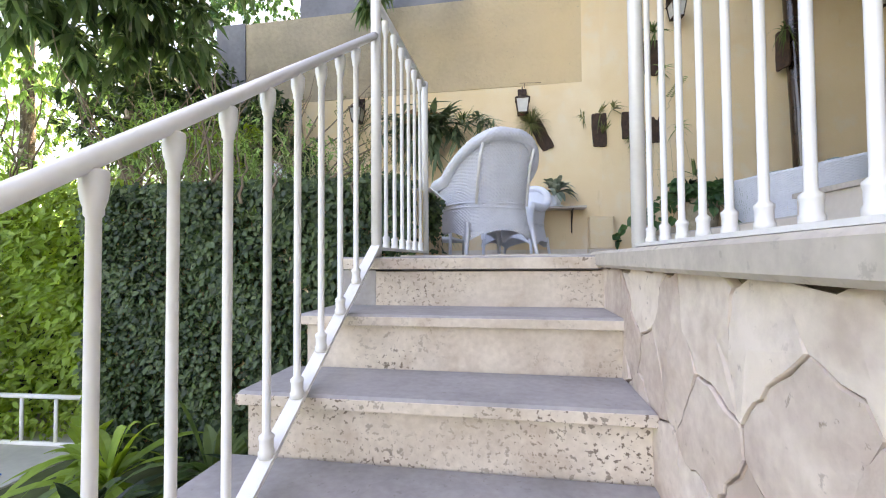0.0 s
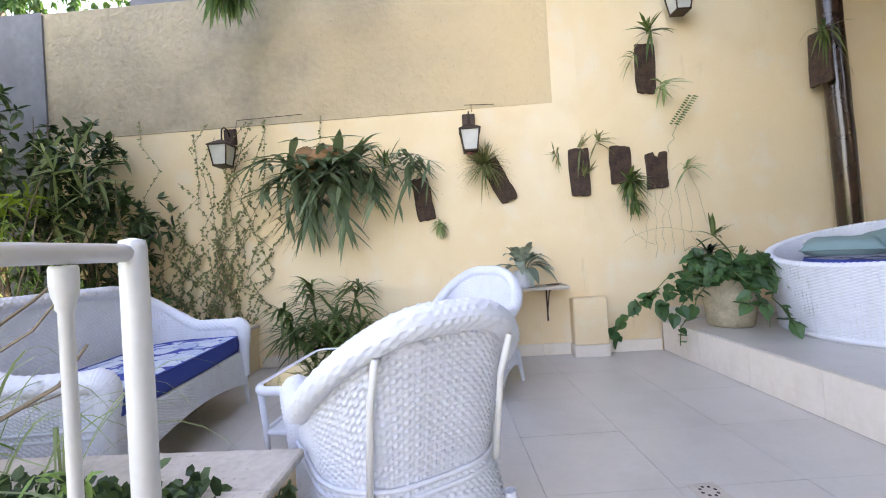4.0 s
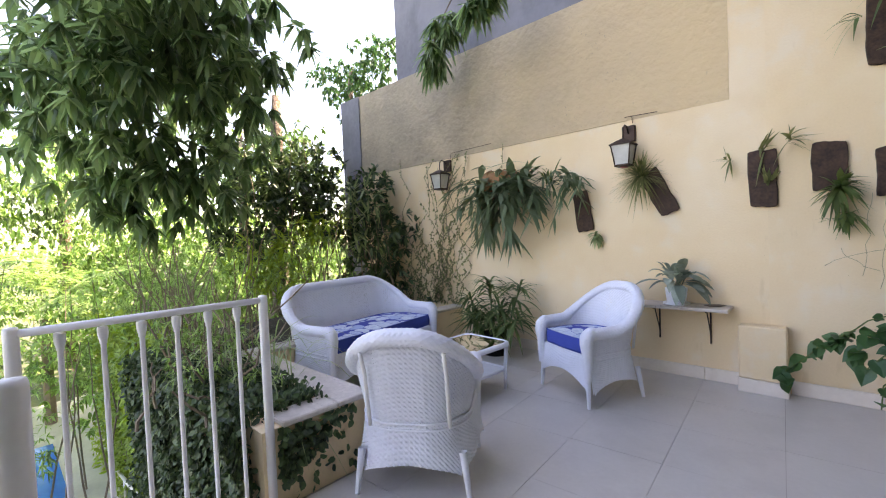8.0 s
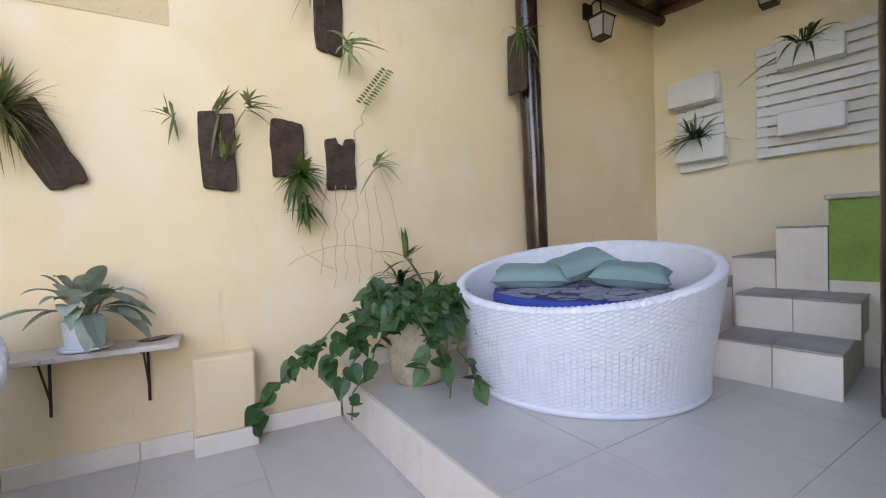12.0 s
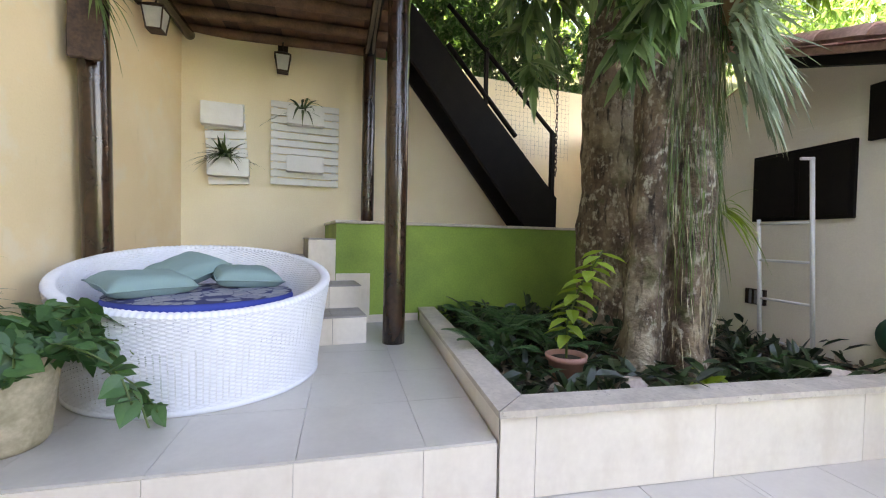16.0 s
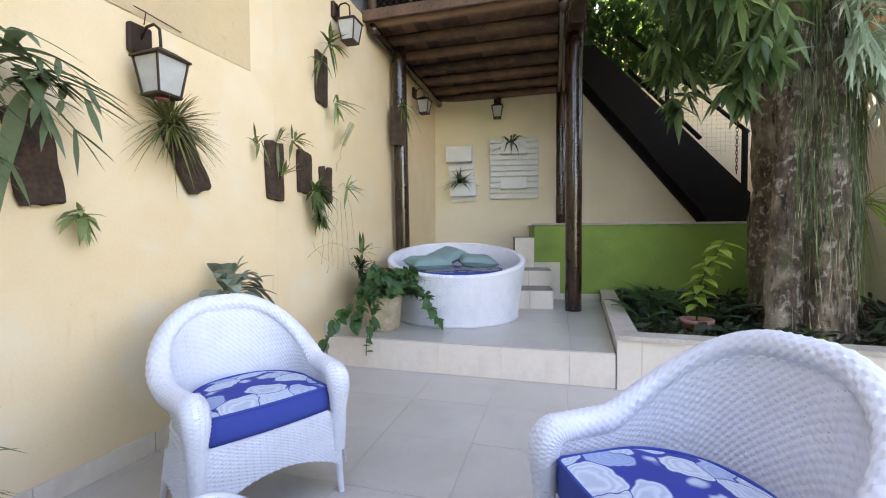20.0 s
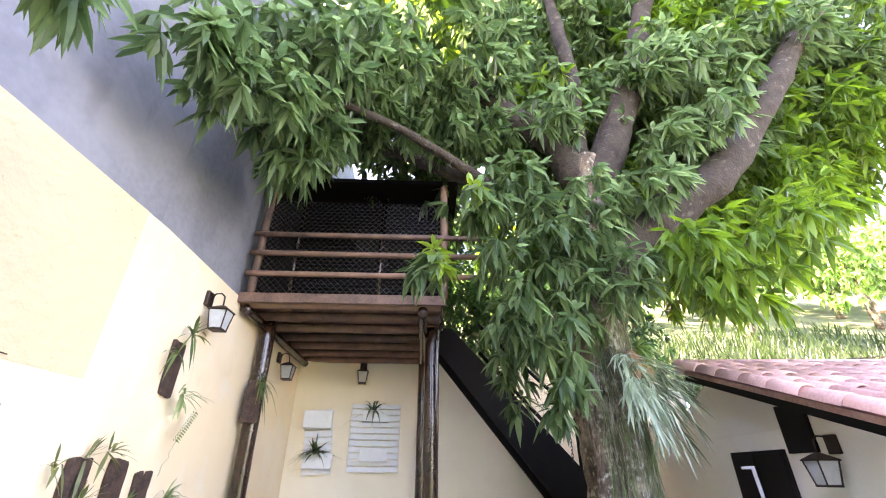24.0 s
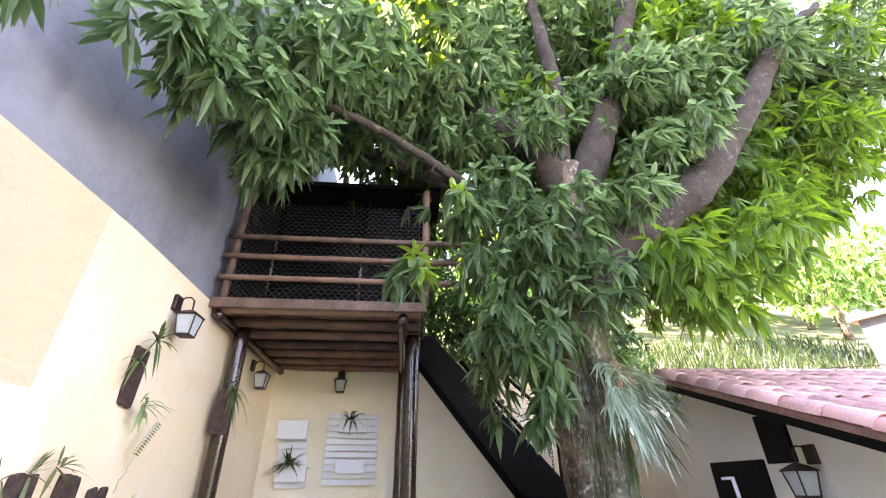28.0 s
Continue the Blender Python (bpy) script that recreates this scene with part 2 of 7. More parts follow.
BARKPLQ = mat("brown_bark_plaque", (0.075, 0.040, 0.025), 0.8, 0.6, 14, 60, 1.0, tint=(0.018, 0.010, 0.007), stain=0.3)
BLACKWD = mat("black_stained_timber", (0.010, 0.008, 0.007), 0.7, 0.5, 6, 50, 0.3)
IRON = mat("dark_brown_iron", (0.05, 0.03, 0.022), 0.5, 0.4, 12, 80, 0.2, metal=0.6)
STEEL = mat("grey_galvanised_wire", (0.16, 0.16, 0.16), 0.45, 0.2, 30, 100, 0.1, metal=0.8)
LAMPGL = mat("frosted_lamp_glass", (0.48, 0.49, 0.47), 0.25, 0.2, 20, 90, 0.05)
SOIL = mat("dark_garden_soil", (0.06, 0.045, 0.033), 0.95, 0.6, 9, 60, 1.0, tint=(0.02, 0.015, 0.01))
BARK = mat("mottled_tree_bark", (0.15, 0.105, 0.072), 0.95, 0.9, 7, 38, 1.0, tint=(0.035, 0.025, 0.018), stain=0.5)


def mottle(m, colour, scale, lo, hi, amount=1.0, mask=0.0, stretch=1.0):
    """Patches or pits of another colour on a surface; mask gathers them in clouds of that scale."""
    N, L = m.node_tree.nodes, m.node_tree.links
    b = N["Principled BSDF"]
    old = b.inputs["Base Color"].links[0].from_socket
    tc, nz, rp = N.new("ShaderNodeTexCoord"), N.new("ShaderNodeTexNoise"), N.new("ShaderNodeValToRGB")
    nz.inputs["Scale"].default_value, nz.inputs["Detail"].default_value, nz.inputs["Roughness"].default_value = scale, 4, 0.6
    rp.color_ramp.elements[0].position, rp.color_ramp.elements[1].position = lo, hi
    vm = N.new("ShaderNodeVectorMath")
    vm.operation = "MULTIPLY"
    vm.inputs[1].default_value = (1.0, 1.0, stretch)
    L.new(tc.outputs["Object"], vm.inputs[0])
    L.new(vm.outputs[0], nz.inputs["Vector"])
    L.new(nz.outputs["Fac"], rp.inputs["Fac"])
    fac = rp.outputs["Color"]
    mu = N.new("ShaderNodeMath")
    mu.operation = "MULTIPLY"
    L.new(fac, mu.inputs[0])
    mu.inputs[1].default_value = amount
    if mask:
        nm, rm = N.new("ShaderNodeTexNoise"), N.new("ShaderNodeValToRGB")
        nm.inputs["Scale"].default_value, nm.inputs["Detail"].default_value = mask, 3
        rm.color_ramp.elements[0].position, rm.color_ramp.elements[1].position = 0.42, 0.62
        L.new(tc.outputs["Object"], nm.inputs["Vector"])
        L.new(nm.outputs["Fac"], rm.inputs["Fac"])
        mm = N.new("ShaderNodeMath")
        mm.operation = "MULTIPLY"
        L.new(rm.outputs["Color"], mm.inputs[0])
        mm.inputs[1].default_value = amount
        L.new(mm.outputs[0], mu.inputs[1])
    mx = N.new("ShaderNodeMix")
    mx.data_type = "RGBA"
    L.new(mu.outputs[0], mx.inputs[0])
    L.new(old, mx.inputs[6])
    mx.inputs[7].default_value = (*colour, 1)
    L.new(mx.outputs[2], b.inputs["Base Color"])


BLACKWD.node_tree.nodes["Principled BSDF"].inputs["Specular IOR Level"].default_value = 0.15
BARK.node_tree.nodes["Bump"].inputs["Distance"].default_value = 0.06
# darker copy of the bark: the crown's shade on the limbs is in the colour
LIMBBARK = mat("shaded_limb_bark", (0.055, 0.040, 0.030), 0.95, 0.8, 7, 38, 1.0, tint=(0.03, 0.022, 0.016), stain=0.4)
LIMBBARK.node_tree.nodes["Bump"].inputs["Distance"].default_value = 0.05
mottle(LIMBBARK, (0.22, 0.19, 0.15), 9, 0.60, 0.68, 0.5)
mottle(BARK, (0.50, 0.46, 0.37), 20, 0.53, 0.63, 0.9, 0.0, 0.7)
mottle(BARK, (0.32, 0.235, 0.155), 5, 0.46, 0.66, 0.7, 0.0, 0.3)
mottle(BARK, (0.50, 0.42, 0.30), 1.7, 0.53, 0.62, 0.6)
mottle(BARK, (0.075, 0.05, 0.033), 2.3, 0.52, 0.62, 0.7)
mottle(BARK, (0.10, 0.12, 0.045), 5, 0.55, 0.66, 0.6)
mottle(BARK, (0.025, 0.018, 0.013), 20, 0.56, 0.68, 0.85, 0.0, 0.25)
mottle(TRAVERT, (0.13, 0.09, 0.065), 70, 0.565, 0.60, 0.9, 2.6)
mottle(TRAVERT, (0.42, 0.30, 0.22), 9, 0.52, 0.70, 0.5)
mottle(TREAD, (0.20, 0.17, 0.15), 60, 0.64, 0.68, 0.6, 3.0)
mottle(STONE, (0.40, 0.27, 0.21), 5, 0.55, 0.66, 0.5)
mottle(STONE, (0.20, 0.14, 0.10), 40, 0.64, 0.70, 0.7, 4.0)
mottle(YELLOW, (0.78, 0.69, 0.55), 3.5, 0.55, 0.66, 0.45)
mottle(YELLOW, (0.88, 0.76, 0.57), 0.9, 0.45, 0.65, 0.5)
mottle(YELLOW, (0.50, 0.37, 0.22), 60, 0.68, 0.71, 0.6, 1.5)
mottle(YELLOW, (0.66, 0.50, 0.30), 9, 0.63, 0.72, 0.4, 0.0, 0.25)
mottle(TILE, (0.44, 0.41, 0.37), 2.2, 0.50, 0.68, 0.45)
mottle(TILE, (0.38, 0.355, 0.32), 80, 0.66, 0.70, 0.35, 3.0)
mottle(TILEB, (0.60, 0.50, 0.40), 5, 0.52, 0.68, 0.4, 0.0, 0.5)
mottle(GREYCEM, (0.27, 0.27, 0.29), 1.1, 0.45, 0.62, 0.6)
mottle(GREYCEM, (0.15, 0.15, 0.165), 3.0, 0.55, 0.68, 0.5, 0.0, 0.4)
mottle(ROUGHCAST, (0.30, 0.26, 0.21), 26, 0.63, 0.68, 0.6, 2.0)
mottle(COPING, (0.22, 0.19, 0.16), 45, 0.60, 0.66, 0.6, 5.0)
TERRA = mat("terracotta_pot", (0.36, 0.18, 0.135), 0.75, 0.25, 9, 70, 0.2)
OLDPOT = mat("mossy_beige_pot", (0.50, 0.42, 0.31), 0.85, 0.4, 8, 50, 0.4, tint=(0.22, 0.20, 0.12), stain=0.5)
ROOFT = mat("pink_clay_roof_tile", (0.64, 0.37, 0.31), 0.8, 0.4, 5, 40, 0.3, tint=(0.36, 0.20, 0.17), obj=0.5, island=0.5, stain=0.3)
TEAL = mat("sage_cushion_cloth", (0.20, 0.32, 0.32), 0.9, 0.12, 6, 220, 0.25)
NAVY = mat("navy_cushion_cloth", (0.028, 0.065, 0.33), 0.85, 0.12, 6, 260, 0.25)
FLORAL = floral_mat("navy_floral_cloth")
MATTRESS = floral_mat("grey_navy_shell_cloth", (0.02, 0.035, 0.13), ((0.34, 0.36, 0.40, 1), (0.17, 0.21, 0.32, 1)), 9.0)
GLASS = glass_mat("clear_table_glass")
POOLW = mat("blue_pool_water", (0.02, 0.20, 0.62), 0.08, 0.2, 3, 12, 0.1)
LAWN = mat("garden_ground", (0.10, 0.13, 0.05), 0.95, 0.5, 2, 20, 0.6, tint=(0.06, 0.06, 0.03))
PAVE = mat("pale_pool_paving", (0.55, 0.52, 0.47), 0.8, 0.25, 3, 30, 0.2)
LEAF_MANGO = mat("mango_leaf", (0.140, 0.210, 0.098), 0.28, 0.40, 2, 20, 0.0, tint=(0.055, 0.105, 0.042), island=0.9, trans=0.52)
# lit copy of the mango leaf: sunlight through it is put into the colour
LEAF_SUNLIT = mat("sunlit_mango_leaf", (0.135, 0.24, 0.040), 0.4, 0.35, 2, 20, 0.0, tint=(0.05, 0.12, 0.025), island=0.7, trans=0.40)
LEAF_STAG = mat("staghorn_frond", (0.125, 0.170, 0.098), 0.6, 0.3, 3, 30, 0.0, tint=(0.07, 0.12, 0.05), island=0.6, trans=0.25)
LEAF_GREY = mat("grey_broad_leaf", (0.30, 0.35, 0.28), 0.55, 0.35, 6, 40, 0.0, tint=(0.09, 0.13, 0.09), island=0.5, trans=0.15)
LEAF_PALE = mat("pale_fern_frond", (0.26, 0.33, 0.17), 0.6, 0.3, 3, 30, 0.0, tint=(0.15, 0.22, 0.08), island=0.6, trans=0.3)
LEAF_SILVER = mat("silver_fern_frond", (0.30, 0.36, 0.25), 0.5, 0.3, 3, 30, 0.0, tint=(0.13, 0.18, 0.09), island=0.8, trans=0.25)
LEAF_VINE = mat("vine_leaf", (0.05, 0.13, 0.045), 0.45, 0.35, 5, 40, 0.0, tint=(0.025, 0.08, 0.03), island=0.6, trans=0.25)
LEAF_IVY = mat("ivy_leaf", (0.065, 0.110, 0.042), 0.5, 0.4, 3, 30, 0.0, tint=(0.02, 0.045, 0.018), island=0.8, trans=0.2)
LEAF_GARDEN = mat("garden_shrub_leaf", (0.20, 0.32, 0.12), 0.5, 0.4, 2, 20, 0.0, tint=(0.08, 0.15, 0.04), island=0.8, trans=0.55)
LEAF_DARK = mat("dark_undergrowth_leaf", (0.028, 0.055, 0.022), 0.3, 0.4, 4, 30, 0.0, tint=(0.012, 0.025, 0.012), island=0.8, trans=0.15)
LEAF_STRAP = mat("strap_leaf", (0.105, 0.155, 0.05), 0.45, 0.35, 4, 30, 0.0, tint=(0.035, 0.08, 0.02), island=0.7, trans=0.25)
LEAF_OLIVE = mat("olive_grass_leaf", (0.17, 0.19, 0.075), 0.5, 0.3, 4, 30, 0.0, tint=(0.07, 0.09, 0.03), island=0.8, trans=0.25)
LEAF_BRIGHT = mat("bright_sapling_leaf", (0.22, 0.33, 0.06), 0.45, 0.3, 5, 30, 0.0, island=0.5, trans=0.35)
TWIG = mat("dry_twig", (0.22, 0.17, 0.12), 0.9, 0.4, 10, 60, 0.3)
ROOTS = mat("hanging_root_fibre", (0.42, 0.37, 0.24), 0.95, 0.4, 10, 60, 0.3)
HUSK = mat("brown_fern_base", (0.30, 0.16, 0.08), 0.9, 0.5, 12, 60, 0.8)
PLASTICGR = mat("dark_green_plastic", (0.01, 0.09, 0.06), 0.4, 0.2, 8, 60, 0.05)
PINK = mat("pink_plastic", (0.42, 0.10, 0.11), 0.4, 0.1, 8, 60, 0.05)
CERAM = mat("white_ceramic", (0.78, 0.80, 0.82), 0.3, 0.08, 10, 60, 0.05)


# ---- mesh helpers ----
def part(name, bm, material, parent=None, label="", smooth=False, m=None):
    me = bpy.data.meshes.new(name)
    if isinstance(bm, bmesh.types.BMesh):
        bm.normal_update()
        bm.to_mesh(me)
        bm.free()
    else:
        me.from_pydata(*bm)
    me.materials.append(material)
    if smooth:
        me.polygons.foreach_set("use_smooth", [True] * len(me.polygons))
    ob = new(name, me)
    if parent is not None:
        ob.parent = parent
    if m is not None:
        ob.matrix_basis = m
    if label:
        ob["label"] = label
    return ob


def thing(name, label, category, m=None, group="", kind=""):
    ob = new(name)
    ob.empty_display_size = 0.1
    if m is not None:
        ob.matrix_basis = m
    return tagged(ob, label, category, group, kind)


def box(bm, x0, x1, y0, y1, z0, z1, bev=0.0, seg=1):
    r = bmesh.ops.create_cube(bm, size=1.0, matrix=Matrix.Translation(((x0 + x1) / 2, (y0 + y1) / 2, (z0 + z1) / 2)) @ Matrix.Diagonal((abs(x1 - x0), abs(y1 - y0), abs(z1 - z0), 1)))
    if bev:
        es = list({e for v in r["verts"] for e in v.link_edges})
        bmesh.ops.bevel(bm, geom=es, offset=bev, segments=seg, affect="EDGES", clamp_overlap=True)
    return bm


def nbox(*a, **k):
    return box(bmesh.new(), *a, **k)


def tube(bm, pts, rad, n=8, cap=True):
    """A round bar along points; rad is one radius or one for each point."""
    pts = [Vector(p) for p in pts]
    rads = rad if hasattr(rad, "__len__") else [rad] * len(pts)
    rings, side = [], None
    for i, p in enumerate(pts):
        t = (pts[min(i + 1, len(pts) - 1)] - pts[max(i - 1, 0)]).normalized()
        if side is None:
            side = t.orthogonal().normalized()
        side = (side - t * side.dot(t)).normalized()
        up = t.cross(side)
        rings.append([bm.verts.new(p + rads[i] * (math.cos(a) * side + math.sin(a) * up)) for a in [2 * math.pi * k / n for k in range(n)]])
    for a, b in zip(rings, rings[1:]):
        for k in range(n):
            bm.faces.new((a[k], a[(k + 1) % n], b[(k + 1) % n], b[k]))
    if cap:
        bm.faces.new(rings[0][::-1])
        bm.faces.new(rings[-1])
    return bm


def ntube(*a, **k):
    return tube(bmesh.new(), *a, **k)


def lathe(bm, prof, n=20, c=(0, 0, 0), cap=True):
    """A turned body: prof is a list of (radius, height)."""
    rings = [[bm.verts.new((c[0] + r * math.cos(2 * math.pi * k / n), c[1] + r * math.sin(2 * math.pi * k / n), c[2] + z)) for k in range(n)] for r, z in prof]
    for a, b in zip(rings, rings[1:]):
        for k in range(n):
            bm.faces.new((a[k], a[(k + 1) % n], b[(k + 1) % n], b[k]))
    if cap:
        bm.faces.new(rings[0][::-1])
        bm.faces.new(rings[-1])
    return bm


def sheet(fn, nu, nv, close_u=False):
    """A surface from fn(u, v), u and v in 0..1, as lists for part()."""
    vs = [tuple(fn(i / nu, j / nv)) for j in range(nv + 1) for i in range(nu + (0 if close_u else 1))]
    w = nu if close_u else nu + 1
    fs = [(j * w + i, j * w + (i + 1) % w, (j + 1) * w + (i + 1) % w, (j + 1) * w + i) for j in range(nv) for i in range(nu)]
    return vs, [], fs


def leaves(P, D, U, L, W, droop=0.25, fold=0.25):
    """Many leaves as one mesh: bases P, directions D, upper sides U, lengths L, widths W. Numpy arrays."""
    P, D, U = (np.asarray(a, float) for a in (P, D, U))
    n = len(P)
    L, W, droop = (np.broadcast_to(np.asarray(a, float), (n,)) for a in (L, W, droop))
    D = D / np.linalg.norm(D, axis=1, keepdims=True)
    S = np.cross(D, U)
    S /= np.maximum(np.linalg.norm(S, axis=1, keepdims=True), 1e-6)
    N = np.cross(S, D)
    rows = [(0.0, 0.0, 0.0), (0.3, -0.5, 0.0), (0.3, 0.0, -fold), (0.3, 0.5, 0.0), (0.68, -0.4, 0.0), (0.68, 0.0, -fold * 0.7), (0.68, 0.4, 0.0), (1.0, 0.0, 0.0)]
    V = np.empty((n, 8, 3))
    for k, (s, w, f) in enumerate(rows):
        V[:, k] = P + D * (L * s)[:, None] + S * (W * w)[:, None] + N * (W * f)[:, None]
        V[:, k, 2] -= droop * L * s * s
    F = [(0, 2, 1), (0, 3, 2), (1, 2, 5, 4), (2, 3, 6, 5), (4, 5, 7), (5, 6, 7)]
    base = np.arange(n) * 8
    faces = [tuple(int(b) + i for i in f) for b in base for f in F]
    return V.reshape(-1, 3).tolist(), [], faces


def heart_leaves(P, D, U, L):
    """Many broad heart-shaped leaves as one mesh, lobed at the stalk and pointed at the tip."""
    P, D, U = (np.asarray(a, float) for a in (P, D, U))
    n = len(P)
    D = D / np.linalg.norm(D, axis=1, keepdims=True)
    S = np.cross(D, U)
    S /= np.maximum(np.linalg.norm(S, axis=1, keepdims=True), 1e-6)
    N = np.cross(S, D)
    rim = [(0.0, 0.0), (-0.13, 0.20), (-0.02, 0.42), (0.24, 0.52), (0.52, 0.45), (0.78, 0.22), (1.0, 0.0), (0.78, -0.22), (0.52, -0.45), (0.24, -0.52), (-0.02, -0.42), (-0.13, -0.20)]
    V = np.empty((n, 13, 3))
    for k, (a, w) in enumerate(rim + [(0.40, 0.0)]):
        lift = 0.10 * abs(w) - (0.10 if k == 12 else 0.0)
        V[:, k] = P + D * (L * a)[:, None] + S * (L * w)[:, None] + N * (L * lift)[:, None]
        V[:, k, 2] -= 0.22 * L * max(a, 0) ** 2
    F = [(k, (k + 1) % 12, 12) for k in range(12)]
    return V.reshape(-1, 3).tolist(), [], [tuple(int(b) + i for i in q) for b in np.arange(n) * 13 for q in F]


def merge(*lists):
    vs, fs = [], []
    for v, _, f in lists:
        o = len(vs)
        vs += v
        fs += [tuple(i + o for i in q) for q in f]
    return vs, [], fs


def straps(paths, widths, n=7, fold=0.2, stalk=False):
    """Strap leaves: each path is (base, way, length, droop); flat tapering ribbons that bow over."""
    vs, fs = [], []
    for (p, d, ln, dr), w in zip(paths, widths):
        p, d = Vector(p), Vector(d).normalized()
        s = d.cross(Vector((0, 0, 1)))
        s = s.normalized() if s.length > 1e-3 else Vector((1, 0, 0))
        o = len(vs)
        for k in range(n):
            a = k / (n - 1)
            q = p + d * (ln * a) + Vector((0, 0, -dr * ln * a * a))
            h = w * (0.55 + 0.9 * a if a < 0.5 else 2.0 * (1.02 - a)) * 0.5
            if stalk:
                h = w * 0.5 * max(0.11, math.sin(math.pi * max(0.0, a - 0.28) / 0.74) ** 0.75 if a < 0.999 else 0.05)
            up = Vector((0, 0, fold * h))
            vs += [tuple(q - s * h + up), tuple(q), tuple(q + s * h + up)]
            if k:
                b = o + 3 * k
                fs += [(b - 3, b - 2, b + 1, b), (b - 2, b - 1, b + 2, b + 1)]
    return vs, [], fs


rng = np.random.default_rng(7)


def unit(n):
    v = rng.normal(size=(n, 3))
    return v / np.linalg.norm(v, axis=1, keepdims=True)


def foliage(name, centres, radii, count, length, width, material, parent=None, droop=0.4, out=0.6, down=0.2, flat=1.0):
    """A crown or bush: leaves spread through soft clumps, tips turned outwards and down."""
    centres = np.asarray(centres, float)
    radii = np.broadcast_to(np.asarray(radii, float), (len(centres),))
    pick = rng.choice(len(centres), count, p=radii ** 2 / (radii ** 2).sum())
    u = unit(count)
    r = radii[pick] * (0.35 + 0.65 * rng.random(count) ** 0.6)
    P = centres[pick] + u * r[:, None] * np.array([1, 1, flat])
    D = u * out + unit(count) * 0.7 + np.array([0, 0, -down])
    U = np.array([0, 0, 1.0]) + unit(count) * 0.4
    L = length * (0.6 + 0.7 * rng.random(count))
    return part(name, leaves(P, D, U, L, width * (0.7 + 0.6 * rng.random(count)), droop), material, parent)


# ---- the setting: floors, walls, terrace, stairs ----
def structure(name, bm, material, label, cat="wall", smooth=False, m=None):
    ob = part(name, bm, material, None, "", smooth, m)
    return tagged(ob, label, cat, kind="structure")


GZ = -1.20                      # level of the lower garden
STEP_Z, BED_Z, TERR_Z = 0.255, 0.39, 1.255
# the yard is not square: the wall bends after the lanterns, the back wall and terrace stand askew
WALL2 = pose(-0.57, 0, 0, 0, 0, 4.0)        # x along the second run of the garden wall
BACK = pose(3.54, 0, 0, 0, 0, 10.8)         # x into the back wall, y along it
DECKM = pose(0.90, 0.13, 0, 0, 0, 4.0)      # x across the deck from its front edge, y along the edge


def prism(poly, z0, z1):
    """A flat block over a plan outline."""
    bm = bmesh.new()
    f = bm.faces.new([bm.verts.new((x, y, z0)) for x, y in poly])
    r = bmesh.ops.extrude_face_region(bm, geom=[f])
    for v in r["geom"]:
        if isinstance(v, bmesh.types.BMVert):
            v.co.z = z1
    bmesh.ops.recalc_face_normals(bm, faces=bm.faces)
    return bm


PLAT = [(0.018, 0.03), (0.172, -2.285), (2.78, -2.25), (3.5, -0.4), (3.54, 0.27)]      # outline of the platform

structure("ground", nbox(-160, 160, -160, 160, GZ - 0.5, GZ), LAWN, "earth and lawn of the lower garden", "ground")
structure("floor_south", nbox(-0.95, 0.4, -8.5, -3.5, -0.30, -0.012), GROUT, "terrace slab with dark tile joints", "floor")
floor = structure("floor", nbox(-2.22, 0.4, -3.5, 0.0, -0.30, -0.012), GROUT, "terrace slab with dark tile joints", "floor")
platform = structure("platform", prism([(x + (0.01 if x < 0.2 else 0), y) for x, y in PLAT], -0.31, STEP_Z - 0.012), GROUT, "raised platform slab", "floor")

# long yellow garden wall, in its three bands
wall_north = structure("wall_north", nbox(-5.85, -0.57, 0.0, 0.22, GZ, 3.37), YELLOW, "long yellow painted garden wall")
structure("wall_north_second", nbox(-0.01, 4.4, 0.0, 0.22, GZ, 3.37), YELLOW, "long yellow painted garden wall", m=WALL2)
structure("wall_north_roughcast", nbox(-5.85, -0.80, 0.0, -0.004, 2.18, 3.37), ROUGHCAST, "rough unpainted render panel on the upper wall")
structure("wall_north_upper", nbox(-4.6, -0.57, 0.06, 0.30, 3.0, 9.0), GREYCEM, "tall bare grey cement wall above the garden wall")
# far end is unseen, lengthened to keep direct sun off the house wall
structure("wall_north_upper_second", nbox(-0.01, 9.5, 0.06, 0.30, 3.0, 9.0), GREYCEM, "tall bare grey cement wall above the garden wall", m=WALL2)
structure("wall_north_end", nbox(-5.856, -5.40, -0.022, 0.226, GZ, 3.376), GREYCEM, "bare grey end of the garden wall")
wall_east = structure("wall_east", nbox(0.0, 0.2, -5.6, 0.32, GZ, 3.34), PALEYEL, "pale yellow back wall under the deck", m=BACK)
structure("wall_house", nbox(-0.95, 4.9, -5.42, -5.22, GZ, 2.05), CREAM, "cream side wall of the low house")

bm = bmesh.new()
f = bm.faces.new([bm.verts.new((x, -5.42, z)) for x, z in ((-0.40, 2.052), (3.3, 2.052), (1.72, 2.72))])
r = bmesh.ops.extrude_face_region(bm, geom=[f])
for v in r["geom"]:
    if isinstance(v, bmesh.types.BMVert):
        v.co.y = -5.224
bmesh.ops.recalc_face_normals(bm, faces=bm.faces)
structure("wall_house_rear", nbox(2.9, 4.6, -5.42, -5.22, 2.052, 2.75), CREAM, "cream raised wall at the back of the low house")
structure("wall_house_gable", bm, CREAM, "cream gable of the low house under its roof")

# green retaining wall and the upper terrace
terrace = structure("upper_terrace", nbox(-1.185, -0.002, -5.3, -1.232, GZ, TERR_Z - 0.03), GREEN, "green painted retaining wall of the upper terrace", m=BACK)
